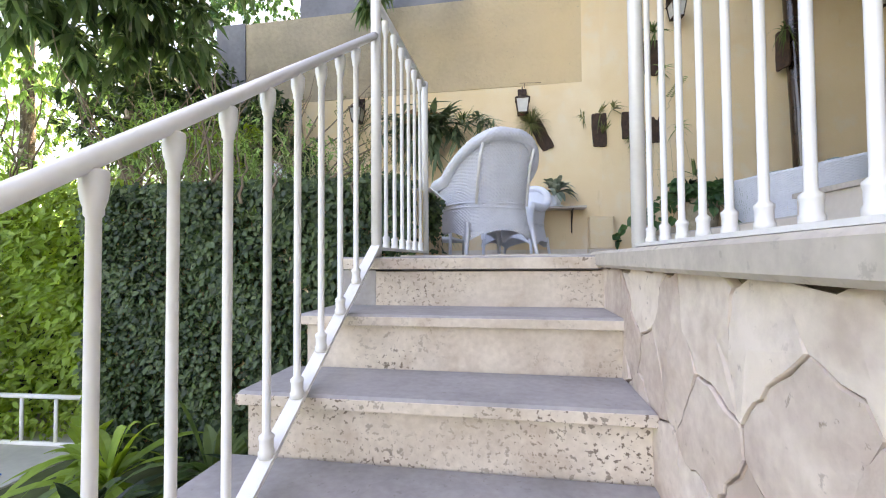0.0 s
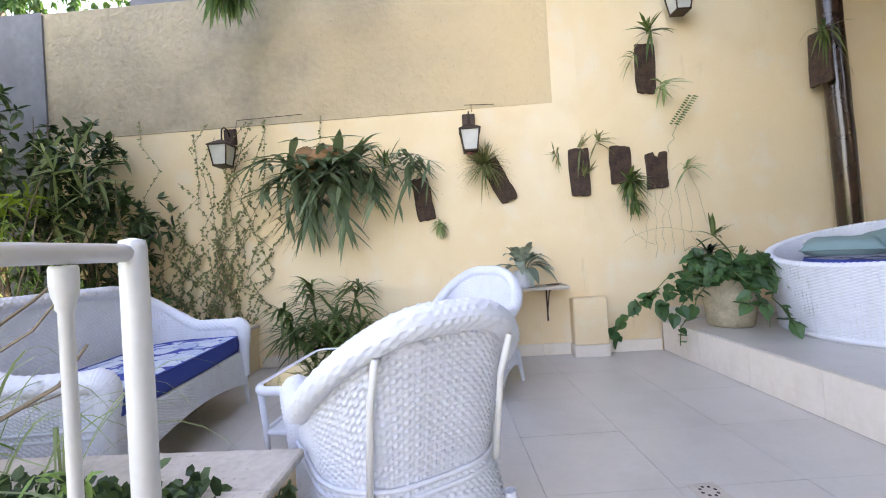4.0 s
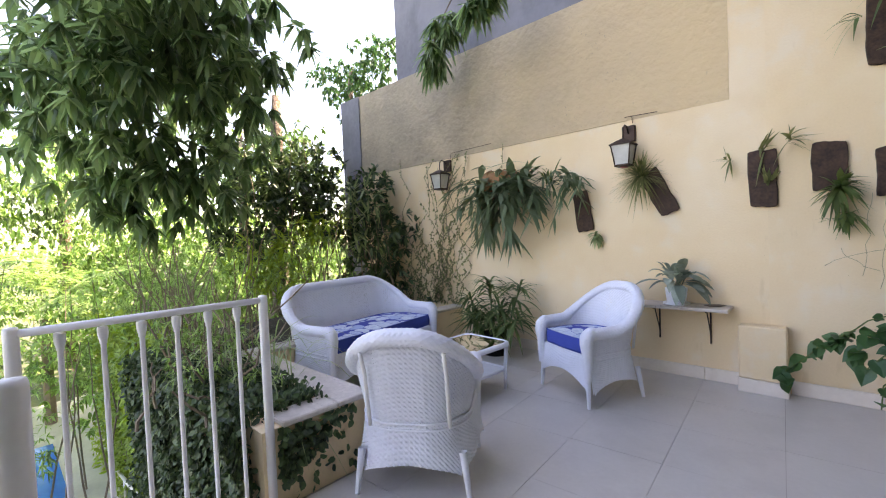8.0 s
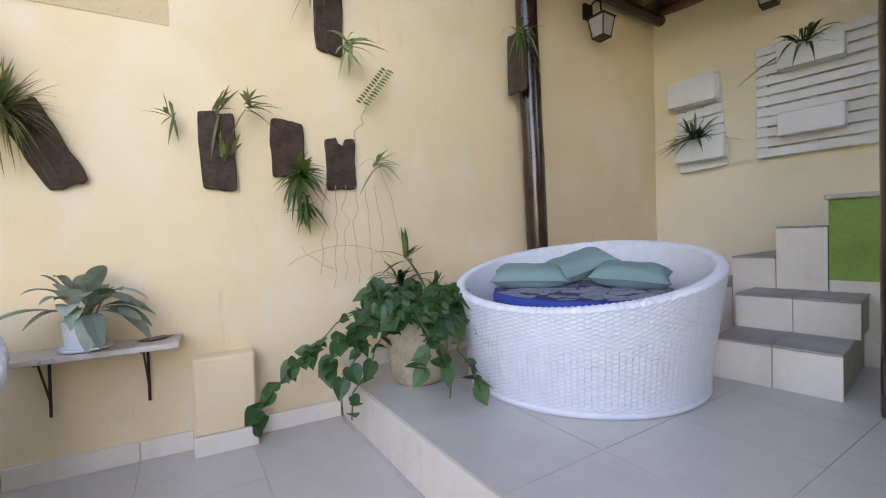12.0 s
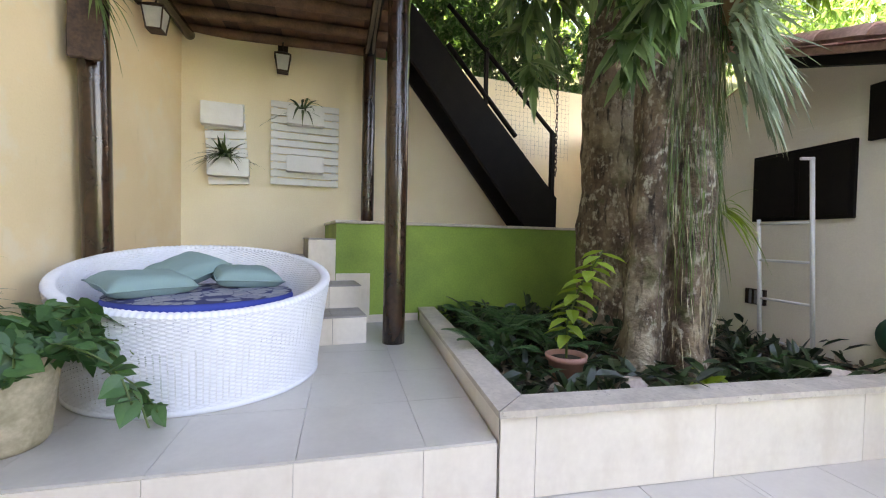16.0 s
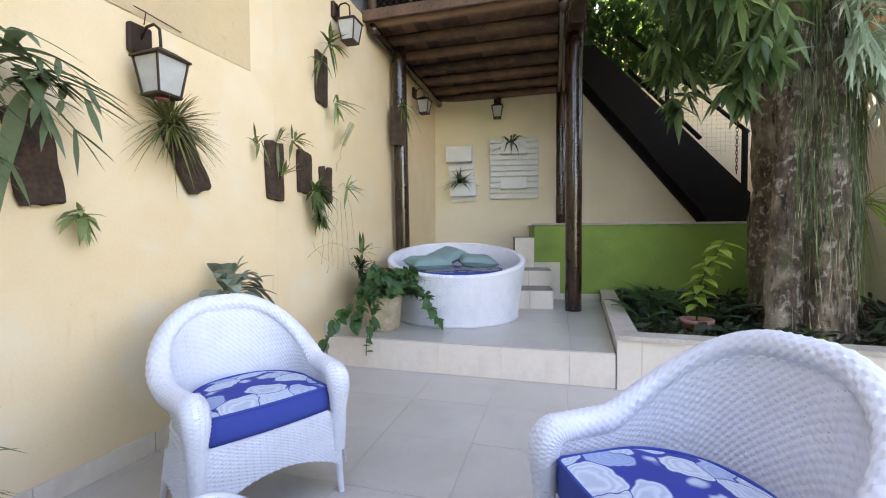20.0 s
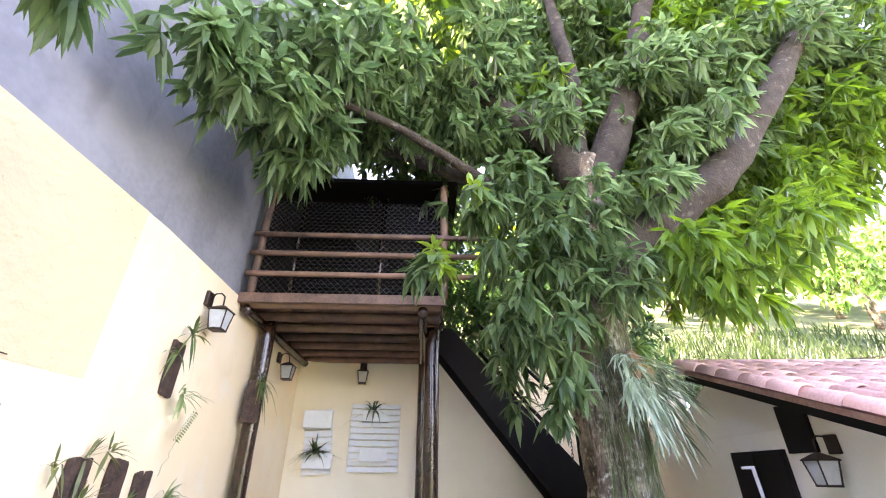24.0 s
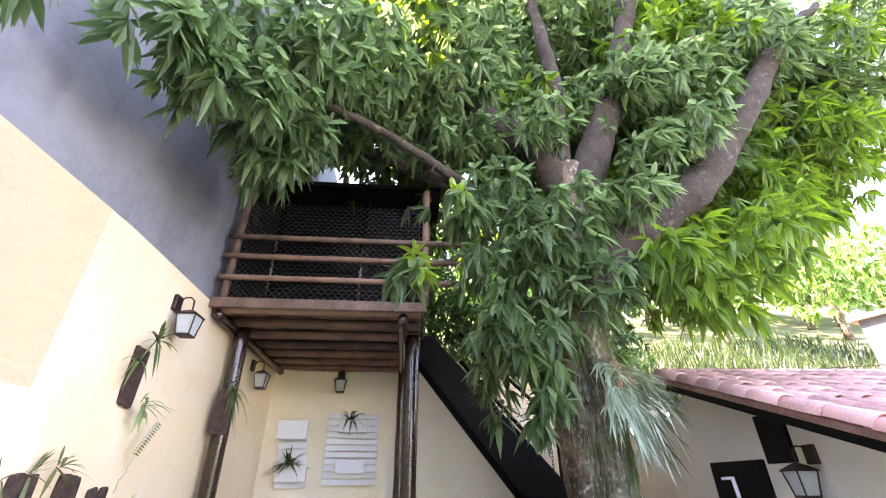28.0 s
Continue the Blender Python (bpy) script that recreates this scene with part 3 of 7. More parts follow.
structure("terrace_coping", nbox(-1.21, -0.002, -5.3, -1.215, TERR_Z - 0.03, TERR_Z, bev=0.006), COPING, "thin stone edge of the upper terrace", "coping", m=BACK)

# planted bed with its ledge
structure("bed_soil", prism([(0.28, -2.44), (0.36, -5.2), (3.4, -5.2), (2.76, -2.40)], -0.3, 0.25), SOIL, "dark soil of the tree bed", "soil")
structure("bed_wall_front", prism([(0.166, -2.294), (0.243, -5.2), (0.365, -5.2), (0.288, -2.43)], -0.3, BED_Z - 0.03), GROUT, "front wall of the tree bed", "wall")
structure("bed_wall_side", prism([(0.17, -2.294), (2.77, -2.262), (2.77, -2.40), (0.292, -2.43)], -0.3, BED_Z - 0.03), TILEB, "side wall of the tree bed", "wall")
structure("bed_coping_front", prism([(0.135, -2.285), (0.212, -5.2), (0.385, -5.2), (0.310, -2.445)], BED_Z - 0.03, BED_Z), COPING, "worn stone ledge along the tree bed", "coping")
structure("bed_coping_side", prism([(0.145, -2.283), (2.77, -2.25), (2.77, -2.42), (0.316, -2.445)], BED_Z - 0.03, BED_Z - 0.001), COPING, "worn stone ledge along the tree bed", "coping")

# entry stairs: stone treads, rising along +y between the rail and the stone wall
ST_Y, RISE, RUN = -3.828, 0.168, 0.251
for i in range(8):
    z1 = -0.022 - RISE * i
    y0 = ST_Y - RUN * i
    xl, xr = -2.28 - 0.035 * i, -1.35
    structure("stair_step", nbox(xl, xr, y0, y0 + RUN + 0.02, GZ - 0.1, z1 - 0.035) if i else nbox(xl, xr, y0, y0 + 0.12, GZ, -0.065), TRAVERT, "speckled travertine stair riser", "stair step")
    tread = structure("stair_tread", nbox(xl - 0.02, xr, y0 - 0.025, (y0 + RUN - 0.002) if i else y0 + 0.30, z1 - 0.035, z1 + (0.0 if i else 0.012), bev=0.008), TREAD, "grey worn stone stair tread", "stair tread")
    part("nosing", nbox(xl - 0.018, xr - 0.002, y0 - 0.029, y0 - 0.0255, z1 - 0.033, z1 + (-0.006 if i else 0.006), bev=0.001), TRAVERT, tread, "pale pitted stone nosing")
structure("terrace_side_wall", nbox(-1.24, -0.9, -8.5, -3.68, GZ, -0.05), MORTAR, "stone-clad side of the terrace", "wall", m=pose(-0.10, -0.065, 0))
structure("terrace_edge", nbox(-1.385, -0.95, -8.5, -3.745, -0.05, 0.002, bev=0.008), COPING, "stone edge slab along the terrace", "coping")

# planter by the seats
PLZ = 0.40
structure("planter_wall_south", nbox(-4.2, -2.16, -3.05, -2.92, GZ, PLZ - 0.03), YELLOW, "outer planter wall under ivy", "wall")
structure("planter_wall_end", nbox(-2.28, -2.156, -2.92, -2.60, GZ, PLZ - 0.03), YELLOW, "yellow end of the planter", "wall")
structure("planter_wall_north", nbox(-3.53, -2.152, -2.60, -2.47, GZ, PLZ - 0.03), YELLOW, "yellow low wall of the planter", "wall")
structure("planter_wall_west", nbox(-3.66, -3.53, -2.60, -0.0, GZ, PLZ - 0.03), YELLOW, "yellow low planter wall behind the sofa", "wall")
structure("planter_soil", nbox(-4.2, -2.28, -2.92, -2.60, GZ, 0.30), SOIL, "dark planter soil", "soil")
structure("planter_soil_west", nbox(-5.6, -3.66, -2.60, -0.0, GZ, 0.26), SOIL, "dark planter soil behind the sofa", "soil")
structure("planter_coping_north", nbox(-3.68, -2.13, -2.66, -2.45, PLZ - 0.03, PLZ, bev=0.006), COPING, "pale stone planter coping", "coping")
structure("planter_coping_end", nbox(-2.30, -2.13, -2.96, -2.664, PLZ - 0.03, PLZ, bev=0.006), COPING, "pale stone planter coping", "coping")
structure("planter_coping_west", nbox(-3.68, -3.50, -2.446, -0.01, PLZ - 0.03, PLZ, bev=0.006), COPING, "pale stone planter coping", "coping")
structure("floor_west", nbox(-3.53, -2.22, -2.47, 0.0, -0.30, -0.012), GROUT, "terrace slab with dark tile joints", "floor")
structure("stair_flank", nbox(-2.30, -2.17, -3.83, -3.05, GZ, -0.06), TREAD, "stone flank beside the top of the stairs", "wall")


# ---- wicker seats ----
def arc_plan(u, w, d, r=0.21):
    """Plan of a barrel seat: from the front left corner round the back to the front right; y is forwards."""
    rb = min(r, w / 2)
    straight, arc, back = d - rb, math.pi / 2 * rb, w - 2 * rb
    total = 2 * straight + 2 * arc + back
    s = u * total
    if s < straight:
        return Vector((-w / 2, d / 2 - s, 0)), Vector((-1, 0, 0))
    s -= straight
    if s < arc:
        a = s / rb
        return Vector((-w / 2 + rb - rb * math.cos(a), -d / 2 + rb - rb * math.sin(a), 0)), Vector((-math.cos(a), -math.sin(a), 0))
    s -= arc
    if s < back:
        return Vector((-w / 2 + rb + s, -d / 2, 0)), Vector((0, -1, 0))
    s -= back
    if s < arc:
        a = math.pi / 2 - s / rb
        return Vector((w / 2 - rb + rb * math.cos(a), -d / 2 + rb - rb * math.sin(a), 0)), Vector((math.cos(a), -math.sin(a), 0))
    s -= arc
    return Vector((w / 2, -d / 2 + rb + s, 0)), Vector((1, 0, 0))


def weave(u, v, nu, nv):
    """Height of a basket weave at cell coordinates."""
    return math.sin(math.pi * u * nu) * (1 if int(v * nv) % 2 else -0.35) * abs(math.sin(math.pi * v * nv)) ** 0.6


def rim_height(u, h_arm, h_back, flat=0.07, fall=0.64):
    k = abs(u - 0.5) * 2
    return h_arm + (h_back - h_arm) * (0.5 + 0.5 * math.cos(math.pi * min(1.0, max(0.0, (k - flat) / fall))))


def woven(fn, nu, nv, close_u=False, gap=0.26):
    """A woven sheet: three by three faces a cell, with the small gap at each crossing left open."""
    stops = (0.0, (1 - gap) / 2, 1 - gap)

    def at(u, v):
        i, j = round(u * nu * 3), round(v * nv * 3)
        return fn((i // 3 + stops[i % 3]) / nu, (j // 3 + stops[j % 3]) / nv)
    vs, _, fs = sheet(at, nu * 3, nv * 3, close_u)
    w = nu * 3
    return vs, [], [q for k, q in enumerate(fs) if not ((k % w) % 3 == 2 and (k // w) % 3 == 2)]


def bent_roll(path, rads, bumps=40, n=16):
    """A thick wicker roll along a path, wrapped with strands."""
    path = [Vector(p) for p in path]

    def at(v):
        a = v * (len(path) - 1)
        i = min(int(a), len(path) - 2)
        s = a - i
        p0, p1, p2, p3 = path[max(i - 1, 0)], path[i], path[i + 1], path[min(i + 2, len(path) - 1)]
        q = 0.5 * ((2 * p1) + (p2 - p0) * s + (2 * p0 - 5 * p1 + 4 * p2 - p3) * s * s + (3 * p1 - p0 - 3 * p2 + p3) * s ** 3)
        return q, rads[i] + (rads[i + 1] - rads[i]) * s

    def f(u, v):
        q, r = at(v)
        t = (at(min(1, v + 0.01))[0] - at(max(0, v - 0.01))[0]).normalized()
        x = Vector((1, 0, 0))
        y = t.cross(x).normalized()
        r = r * (1 + 0.05 * weave(u, v, n, bumps))
        if v < 0.001 or v > 0.999:
            r = 0.001
        p = q + x * (r * math.cos(2 * math.pi * u)) + y * (r * math.sin(2 * math.pi * u))
        return (p.x, p.y, p.z)
    return woven(f, n, bumps, True, 0.24)


def wicker_seat(name, w, d, h_back, h_arm, label, cat, m, cells=(104, 52), shape=(0.07, 0.64)):
    t = thing(name, label, cat, m)
    seat_z, low = 0.36, 0.15
    nu, nv = cells

    def lean(u, z):
        return 0.10 * max(0.0, (z - seat_z)) / 0.5 * (1 - (abs(u - 0.5) * 2) ** 3)

    def wall(u, v, depth, amp):
        p, nrm = arc_plan(u, w, d)
        top = rim_height(u, h_arm, h_back, *shape)
        bot = low - 0.05 + 0.07 * abs(math.sin(3 * math.pi * u)) ** 0.7
        z = top + (bot - top) * v
        flare = 0.045 * max(0, (seat_z - z)) / 0.25
        q = p + nrm * (lean(u, z) + flare - depth + amp * weave(u, v, nu, nv))
        return (q.x, q.y, z)

    out = woven(lambda u, v: wall(u, v, 0.0, 0.0062), nu, nv, gap=0.30)
    inn = woven(lambda u, v: wall(u, v, 0.018, 0.0028), nu, nv)
    part("shell", merge(out, (inn[0], [], [q[::-1] for q in inn[2]])), WICKER, t, "woven white wicker back and sides", True)

    def rim(u, v):
        p, nrm = arc_plan(u, w, d)
        top = rim_height(u, h_arm, h_back, *shape)
        a = 2 * math.pi * v
        rr = 0.041 + 0.0036 * weave(u, v, nu, 18)
        c = p + nrm * (lean(u, top) + 0.004)
        return (c.x + nrm.x * rr * math.cos(a), c.y + nrm.y * rr * math.cos(a), top + rr * math.sin(a) - 0.01)

    part("rim", woven(rim, nu, 18, gap=0.09), WICKER, t, "thick rolled wicker rim", True)
    ta = rim_height(0, h_arm, h_back, *shape) - 0.01
    for sx in (-1, 1):
        x = sx * w / 2
        part("arm_post", bent_roll([(x, d / 2 - 0.07, ta), (x, d / 2 - 0.02, ta + 0.002), (x, d / 2 + 0.012, ta - 0.022), (x, d / 2 + 0.022, ta - 0.07), (x, d / 2 + 0.018, 0.36), (x, d / 2 + 0.018, 0.19)], [0.030, 0.046, 0.049, 0.045, 0.034, 0.026], 44), WICKER, t, "", True)

    fn = int(nu * w / (w + 2 * d) * 1.1)

    def front(u, v):
        x = -w / 2 + w * u
        top, bot = seat_z - 0.005, low - 0.03 + 0.09 * math.sin(math.pi * u) ** 0.8
        z = top + (bot - top) * v
        return (x, d / 2 + 0.012 + 0.02 * v + 0.006 * weave(u, v, fn, nv // 2), z)
    fa = woven(front, fn, nv // 2)
    fb = [(x, y - 0.018, z) for x, y, z in fa[0]]
    part("front_panel", merge((fa[0], [], [q[::-1] for q in fa[2]]), (fb, [], fa[2])), WICKER, t, "", True)
    part("seat", nbox(-w / 2 + 0.03, w / 2 - 0.03, -d / 2 + 0.11, d / 2 + 0.004, seat_z - 0.04, seat_z, bev=0.008), WICKER, t)

    def leg_mesh():
        def leg(u, v):
            a = 2 * math.pi * u
            rr = (0.0125 + 0.007 * v) * (1 + 0.08 * math.sin(34 * math.pi * v))
            return (rr * math.cos(a), rr * math.sin(a), 0.22 * v)
        lists = sheet(leg, 10, 40, True)
        lists[2].append(tuple(range(10))[::-1])
        return lists
    for sx in (-1, 1):
        part("leg", leg_mesh(), WICKER, t, "", True, pose(sx * (w / 2 + 0.008), d / 2 + 0.022, 0, 3, -4 * sx, 0))
        part("leg", leg_mesh(), WICKER, t, "", True, pose(sx * (w / 2 + 0.006), -d / 2 + 0.005, 0, -6, -7 * sx, 0))
    for sx in (-1, 1):
        part("back_stay", ntube([(sx * (w / 2 - 0.075), -d / 2 + 0.010, 0.34), (sx * (w / 2 - 0.075), -d / 2 - 0.035, 0.6), (sx * (w / 2 - 0.075), -d / 2 - 0.085, h_back - 0.085)], 0.010), WHITE, t, "", True)
    for dz in (0.0, -0.03):
        bm = bmesh.new()
        tube(bm, [arc_plan(k / 48, w, d)[0] + arc_plan(k / 48, w, d)[1] * 0.007 + Vector((0, 0, seat_z - 0.005 + dz)) for k in range(49)], 0.007, 6)
        part("belt", bm, WICKER, t, "", True)
    return t


def seat_cushion(name, w, d, m, h=0.10, label=""):
    t = thing(name, label, "cushion", m)
    n = 64

    def edge(u):
        if u < 0.76:
            return arc_plan(u / 0.76, w, d, 0.22)[0]
        s = (u - 0.76) / 0.24
        return Vector((w / 2 - w * s, d / 2 + 0.012 * math.sin(math.pi * s), 0))
    loop = [edge(k / n) for k in range(n)]

    def puff(u, v):
        p = loop[round(u * n) % n] * v
        return (p.x, p.y, h + 0.022 * (1 - v * v) + 0.004 * noise.noise(Vector((p.x * 9, p.y * 9, w))))
    part("top", sheet(puff, n, 14, True), FLORAL, t, "navy cloth printed with pale blue sea shells", True)

    def side(u, v):
        p = loop[round(u * n) % n] * (1 + 0.02 * math.sin(math.pi * v))
        return (p.x, p.y, h * v)
    lists = sheet(side, n, 5, True)
    lists[2].append(tuple(range(n))[::-1])
    part("boxing", lists, NAVY, t, "plain navy sides", True)
    part("piping", ntube([(p.x, p.y, h) for p in loop + loop[:1]], 0.006, 6), NAVY, t, "", True)
    return t


CHAIR_A = pose(-1.858, -2.342, 0, 0, 0, 33.5)
CHAIR_B = pose(-1.618, -0.742, 0, 0, 0, 154.0)
SOFA = pose(-3.40, -1.55, 0, 0, 0, -83.0)
wicker_seat("wicker_armchair", 0.54, 0.48, 0.80, 0.535, "white wicker armchair with its back to the stairs", "armchair", CHAIR_A)
wicker_seat("wicker_armchair", 0.54, 0.48, 0.79, 0.525, "white wicker armchair beside the wall shelf", "armchair", CHAIR_B)
wicker_seat("wicker_sofa", 1.26, 0.58, 0.83, 0.55, "white wicker two-seat sofa before the planter", "sofa", SOFA, cells=(140, 50), shape=(0.36, 0.42))
seat_cushion("seat_cushion", 0.46, 0.42, CHAIR_A @ pose(0, 0.03, 0.362), label="navy seat cushion with a pale shell print")
seat_cushion("seat_cushion", 0.46, 0.42, CHAIR_B @ pose(0, 0.03, 0.362), label="navy seat cushion with a pale shell print")
seat_cushion("seat_cushion", 1.17, 0.50, SOFA @ pose(0, 0.035, 0.362), label="long navy sofa cushion with a pale shell print")


# ---- glass table ----
def rounded_loop(w, d, r, n=8):
    pts = []
    for cx, cy, a0 in ((w / 2 - r, d / 2 - r, 0), (-w / 2 + r, d / 2 - r, 90), (-w / 2 + r, -d / 2 + r, 180), (w / 2 - r, -d / 2 + r, 270)):
        for k in range(n + 1):
            a = radians(a0 + 90 * k / n)
            pts.append((cx + r * math.cos(a), cy + r * math.sin(a)))
    return pts


def coffee_table(m):
    t = thing("glass_coffee_table", "white wicker coffee table with a clear glass top", "coffee table", m)
    w, d, h = 0.46, 0.74, 0.385
    loop = rounded_loop(w, d, 0.07)
    pts = [(x, y, h - 0.02) for x, y in loop + loop[:1]]
    part("rim", ntube(pts, 0.022, 10, cap=False), WICKER, t, "", True)
    low = rounded_loop(w - 0.05, d - 0.05, 0.05)
    part("lower_shelf", nbox(-w / 2 + 0.04, w / 2 - 0.04, -d / 2 + 0.04, d / 2 - 0.04, 0.16, 0.172, bev=0.003), WICKER, t)
    part("lower_rim", ntube([(x, y, 0.166) for x, y in low + low[:1]], 0.014, 8, cap=False), WICKER, t, "", True)
    bm = bmesh.new()
    vs = [bm.verts.new((x * 0.97, y * 0.98, h - 0.004)) for x, y in loop]
    f = bm.faces.new(vs)
    r = bmesh.ops.extrude_face_region(bm, geom=[f])
    for v in r["geom"]:
        if isinstance(v, bmesh.types.BMVert):
            v.co.z -= 0.008
    g = part("glass_top", bm, GLASS, t, "clear glass pane")
    g.visible_shadow = False
    for sx in (-1, 1):
        for sy in (-1, 1):
            part("leg", ntube([(sx * (w / 2 - 0.035), sy * (d / 2 - 0.035), 0.0), (sx * (w / 2 - 0.03), sy * (d / 2 - 0.03), 0.2), (sx * (w / 2 - 0.02), sy * (d / 2 - 0.02), h - 0.03)], [0.013, 0.015, 0.016], 8), WICKER, t, "", True)
    return t


coffee_table(pose(-2.375, -1.445, 0, 0, 0, -3))


# ---- railings ----
def baluster_mesh(h, low=0.0):
    """A slim round bar with turned collars near both ends."""
    prof = [(0.017, low), (0.017, low + 0.014), (0.0145, low + 0.018), (0.0145, low + 0.036), (0.016, low + 0.040), (0.016, low + 0.046), (0.0088, low + 0.053), (0.0088, h - 0.062), (0.0115, h - 0.058), (0.0115, h - 0.050), (0.0145, h - 0.040), (0.0165, h - 0.026), (0.0165, h - 0.004), (0.015, h)]
    return lathe(bmesh.new(), prof, 10)


def railing(name, a, b, h, label, count, posts=(True, True), post_r=0.020, over=0.06, drop=0.0, foot=0.022, reach=0.0):
    """A rail from a to b (floor points): round handrail, flat foot bar, balusters and end posts; reach: the bars run on past b."""
    t = thing(name, label, "railing")
    a, b = Vector(a), Vector(b)
    up = Vector((0, 0, 1))
    end = b + (b - a).normalized() * reach
    part("handrail", ntube([a + up * h, end + up * h], 0.0145, 10), WHITE, t, "", True)
    bm = bmesh.new()
    way = b - a
    bar = end - a
    mid = (a + end) / 2 + up * foot
    ang = math.atan2(way.y, way.x)
    pitch = math.atan2(way.z, math.hypot(way.x, way.y))
    box(bm, -bar.length / 2, bar.length / 2, -0.018, 0.018, -0.005, 0.005)
    part("foot_bar", bm, WHITE, t, "", False, Matrix.Translation(mid) @ Matrix.Rotation(ang, 4, "Z") @ Matrix.Rotation(-pitch, 4, "Y"))
    base = None
    for k in range(count):
        p = a + way * ((k + 1) / (count + 1))
        if base is None:
            base = part("baluster", baluster_mesh(h - foot - 0.018), WHITE, t, "", True, Matrix.Translation(p + up * (foot + 0.002)))
            me = base.data
        else:
            o = new("baluster", me)
            o.parent = t
            o.matrix_basis = Matrix.Translation(p + up * (foot + 0.002))
    for foot_point, has in ((a, posts[0]), (b, posts[1])):
        if has:
            part("post", lathe(bmesh.new(), [(post_r, -drop), (post_r, h + over - 0.01), (post_r * 0.9, h + over), (0.004, h + over + 0.004)], 16, c=foot_point), WHITE, t, "", True)
    return t


railing("terrace_railing", (-2.172, -3.815, 0), (-2.153, -3.016, 0), 0.98, "white painted iron railing at the head of the stairs", 6, posts=(True, True), over=0.02, drop=0.05)
railing("stair_railing", (-2.19, -5.384, -1.058), (-2.172, -3.896, -0.038), 0.829, "white painted iron handrail down the entry stairs", 11, posts=(False, False), reach=0.08)
railing("side_railing", (-1.238, -3.832, 0), (-1.13, -7.691, 0), 0.98, "white painted iron railing along the terrace edge", 33, posts=(True, False), post_r=0.024, over=0.05)


# ---- deck on log columns ----
def log(name, a, b, r, parent=None, material=WOODDK, seed=0, n=14, label=""):
    a, b = Vector(a), Vector(b)
    steps = max(4, int((b - a).length / 0.16))
    pts, rs = [], []
    for k in range(steps + 1):
        q = a.lerp(b, k / steps)
        w = Vector((noise.noise(Vector((k * 0.5, seed, 0))), noise.noise(Vector((k * 0.5, seed, 9))), 0)) * 0.006
        pts.append(q + w * (1 if 0 < k < steps else 0))
        rs.append(r * (1 + 0.035 * noise.noise(Vector((k * 0.8, seed * 3.1, 4)))))
    return part(name, ntube(pts, rs, n), material, parent, label, True)


DZ, DX0, DX1, DY = 3.27, 0.0, 2.72, -2.22
for nm, p, z0, z1, r, lab in (("deck_column", (1.63, 0.015), STEP_Z, 3.30, 0.085, "dark varnished log column by the yellow wall"),
                               ("deck_column", (1.852, -1.949), STEP_Z, 3.30, 0.09, "dark varnished log column on the platform"),
                               ("deck_column", (3.56, -1.714), TERR_Z, 3.30, 0.075, "dark varnished log column on the upper terrace")):
    tagged(log(nm, (*p, z0), (p[0] - (0.10 if p[1] > -1 else 0.0), p[1], z1), r, seed=p[0] * 3 + p[1]), lab, "column", "log columns")
deck = thing("wooden_deck", "raised dark timber deck with pole rails", "deck", DECKM)
for k, x in enumerate(np.linspace(DX0 + 0.06, DX1 - 0.08, 7)):
    log("joist", (x, -0.02, DZ + 0.06), (x, DY, DZ + 0.06), 0.055, deck, PLANKDK, seed=k)
for y in (-0.10, DY + 0.2):
    log("beam", (DX0, y, DZ - 0.02), (DX1, y, DZ - 0.02), 0.055, deck, WOODDK, seed=20 + y)
me = None
for k in range(15):
    y1 = -0.01 - k * (abs(DY) / 15)
    if me is None:
        o = part("deck_board", nbox(DX0 - 0.04, DX1, -abs(DY) / 15 + 0.0005, 0, 0, 0.035, bev=0.004), PLANKDK, deck)
        me = o.data
    else:
        o = new("deck_board", me)
        o.parent = deck
    o.matrix_basis = Matrix.Translation((0, y1, DZ + 0.115))
part("fascia", nbox(DX0 - 0.07, DX0 - 0.03, DY - 0.05, -0.01, DZ + 0.03, DZ + 0.14, bev=0.006), PLANKDK, deck, "worn brown fascia board")
for k, z in enumerate((3.66, 3.92, 4.17)):
    log("rail_pole", (DX0 - 0.02, -0.02, z), (DX0 - 0.02, DY - 0.45, z), 0.032, deck, PLANKDK, seed=40 + k, n=10)
for k, y in enumerate((-0.10, -2.25)):
    log("rail_post", (DX0 + 0.03, y, DZ + 0.14), (DX0 + 0.03, y, 4.95), 0.045, deck, PLANKDK, seed=50 + k, n=10)


# ---- the mango tree ----
def limb(bm, pts, rads, n=14):
    fine_p, fine_r = [], []
    for (p, r), (q, s) in zip(zip(pts, rads), zip(pts[1:], rads[1:])):
        for k in range(8):
            fine_p.append(Vector(p).lerp(Vector(q), k / 8))
            fine_r.append(r + (s - r) * k / 8)
    fine_p.append(Vector(pts[-1]))
    fine_r.append(rads[-1])
    b0 = len(bm.verts)
    tube(bm, fine_p, fine_r, n)
    for v in list(bm.verts)[b0:]:
        v.co += (noise.noise_vector(v.co * 2.5) * 0.05 + noise.noise_vector(v.co * 9) * 0.02) * min(1, rads[0] * 4)


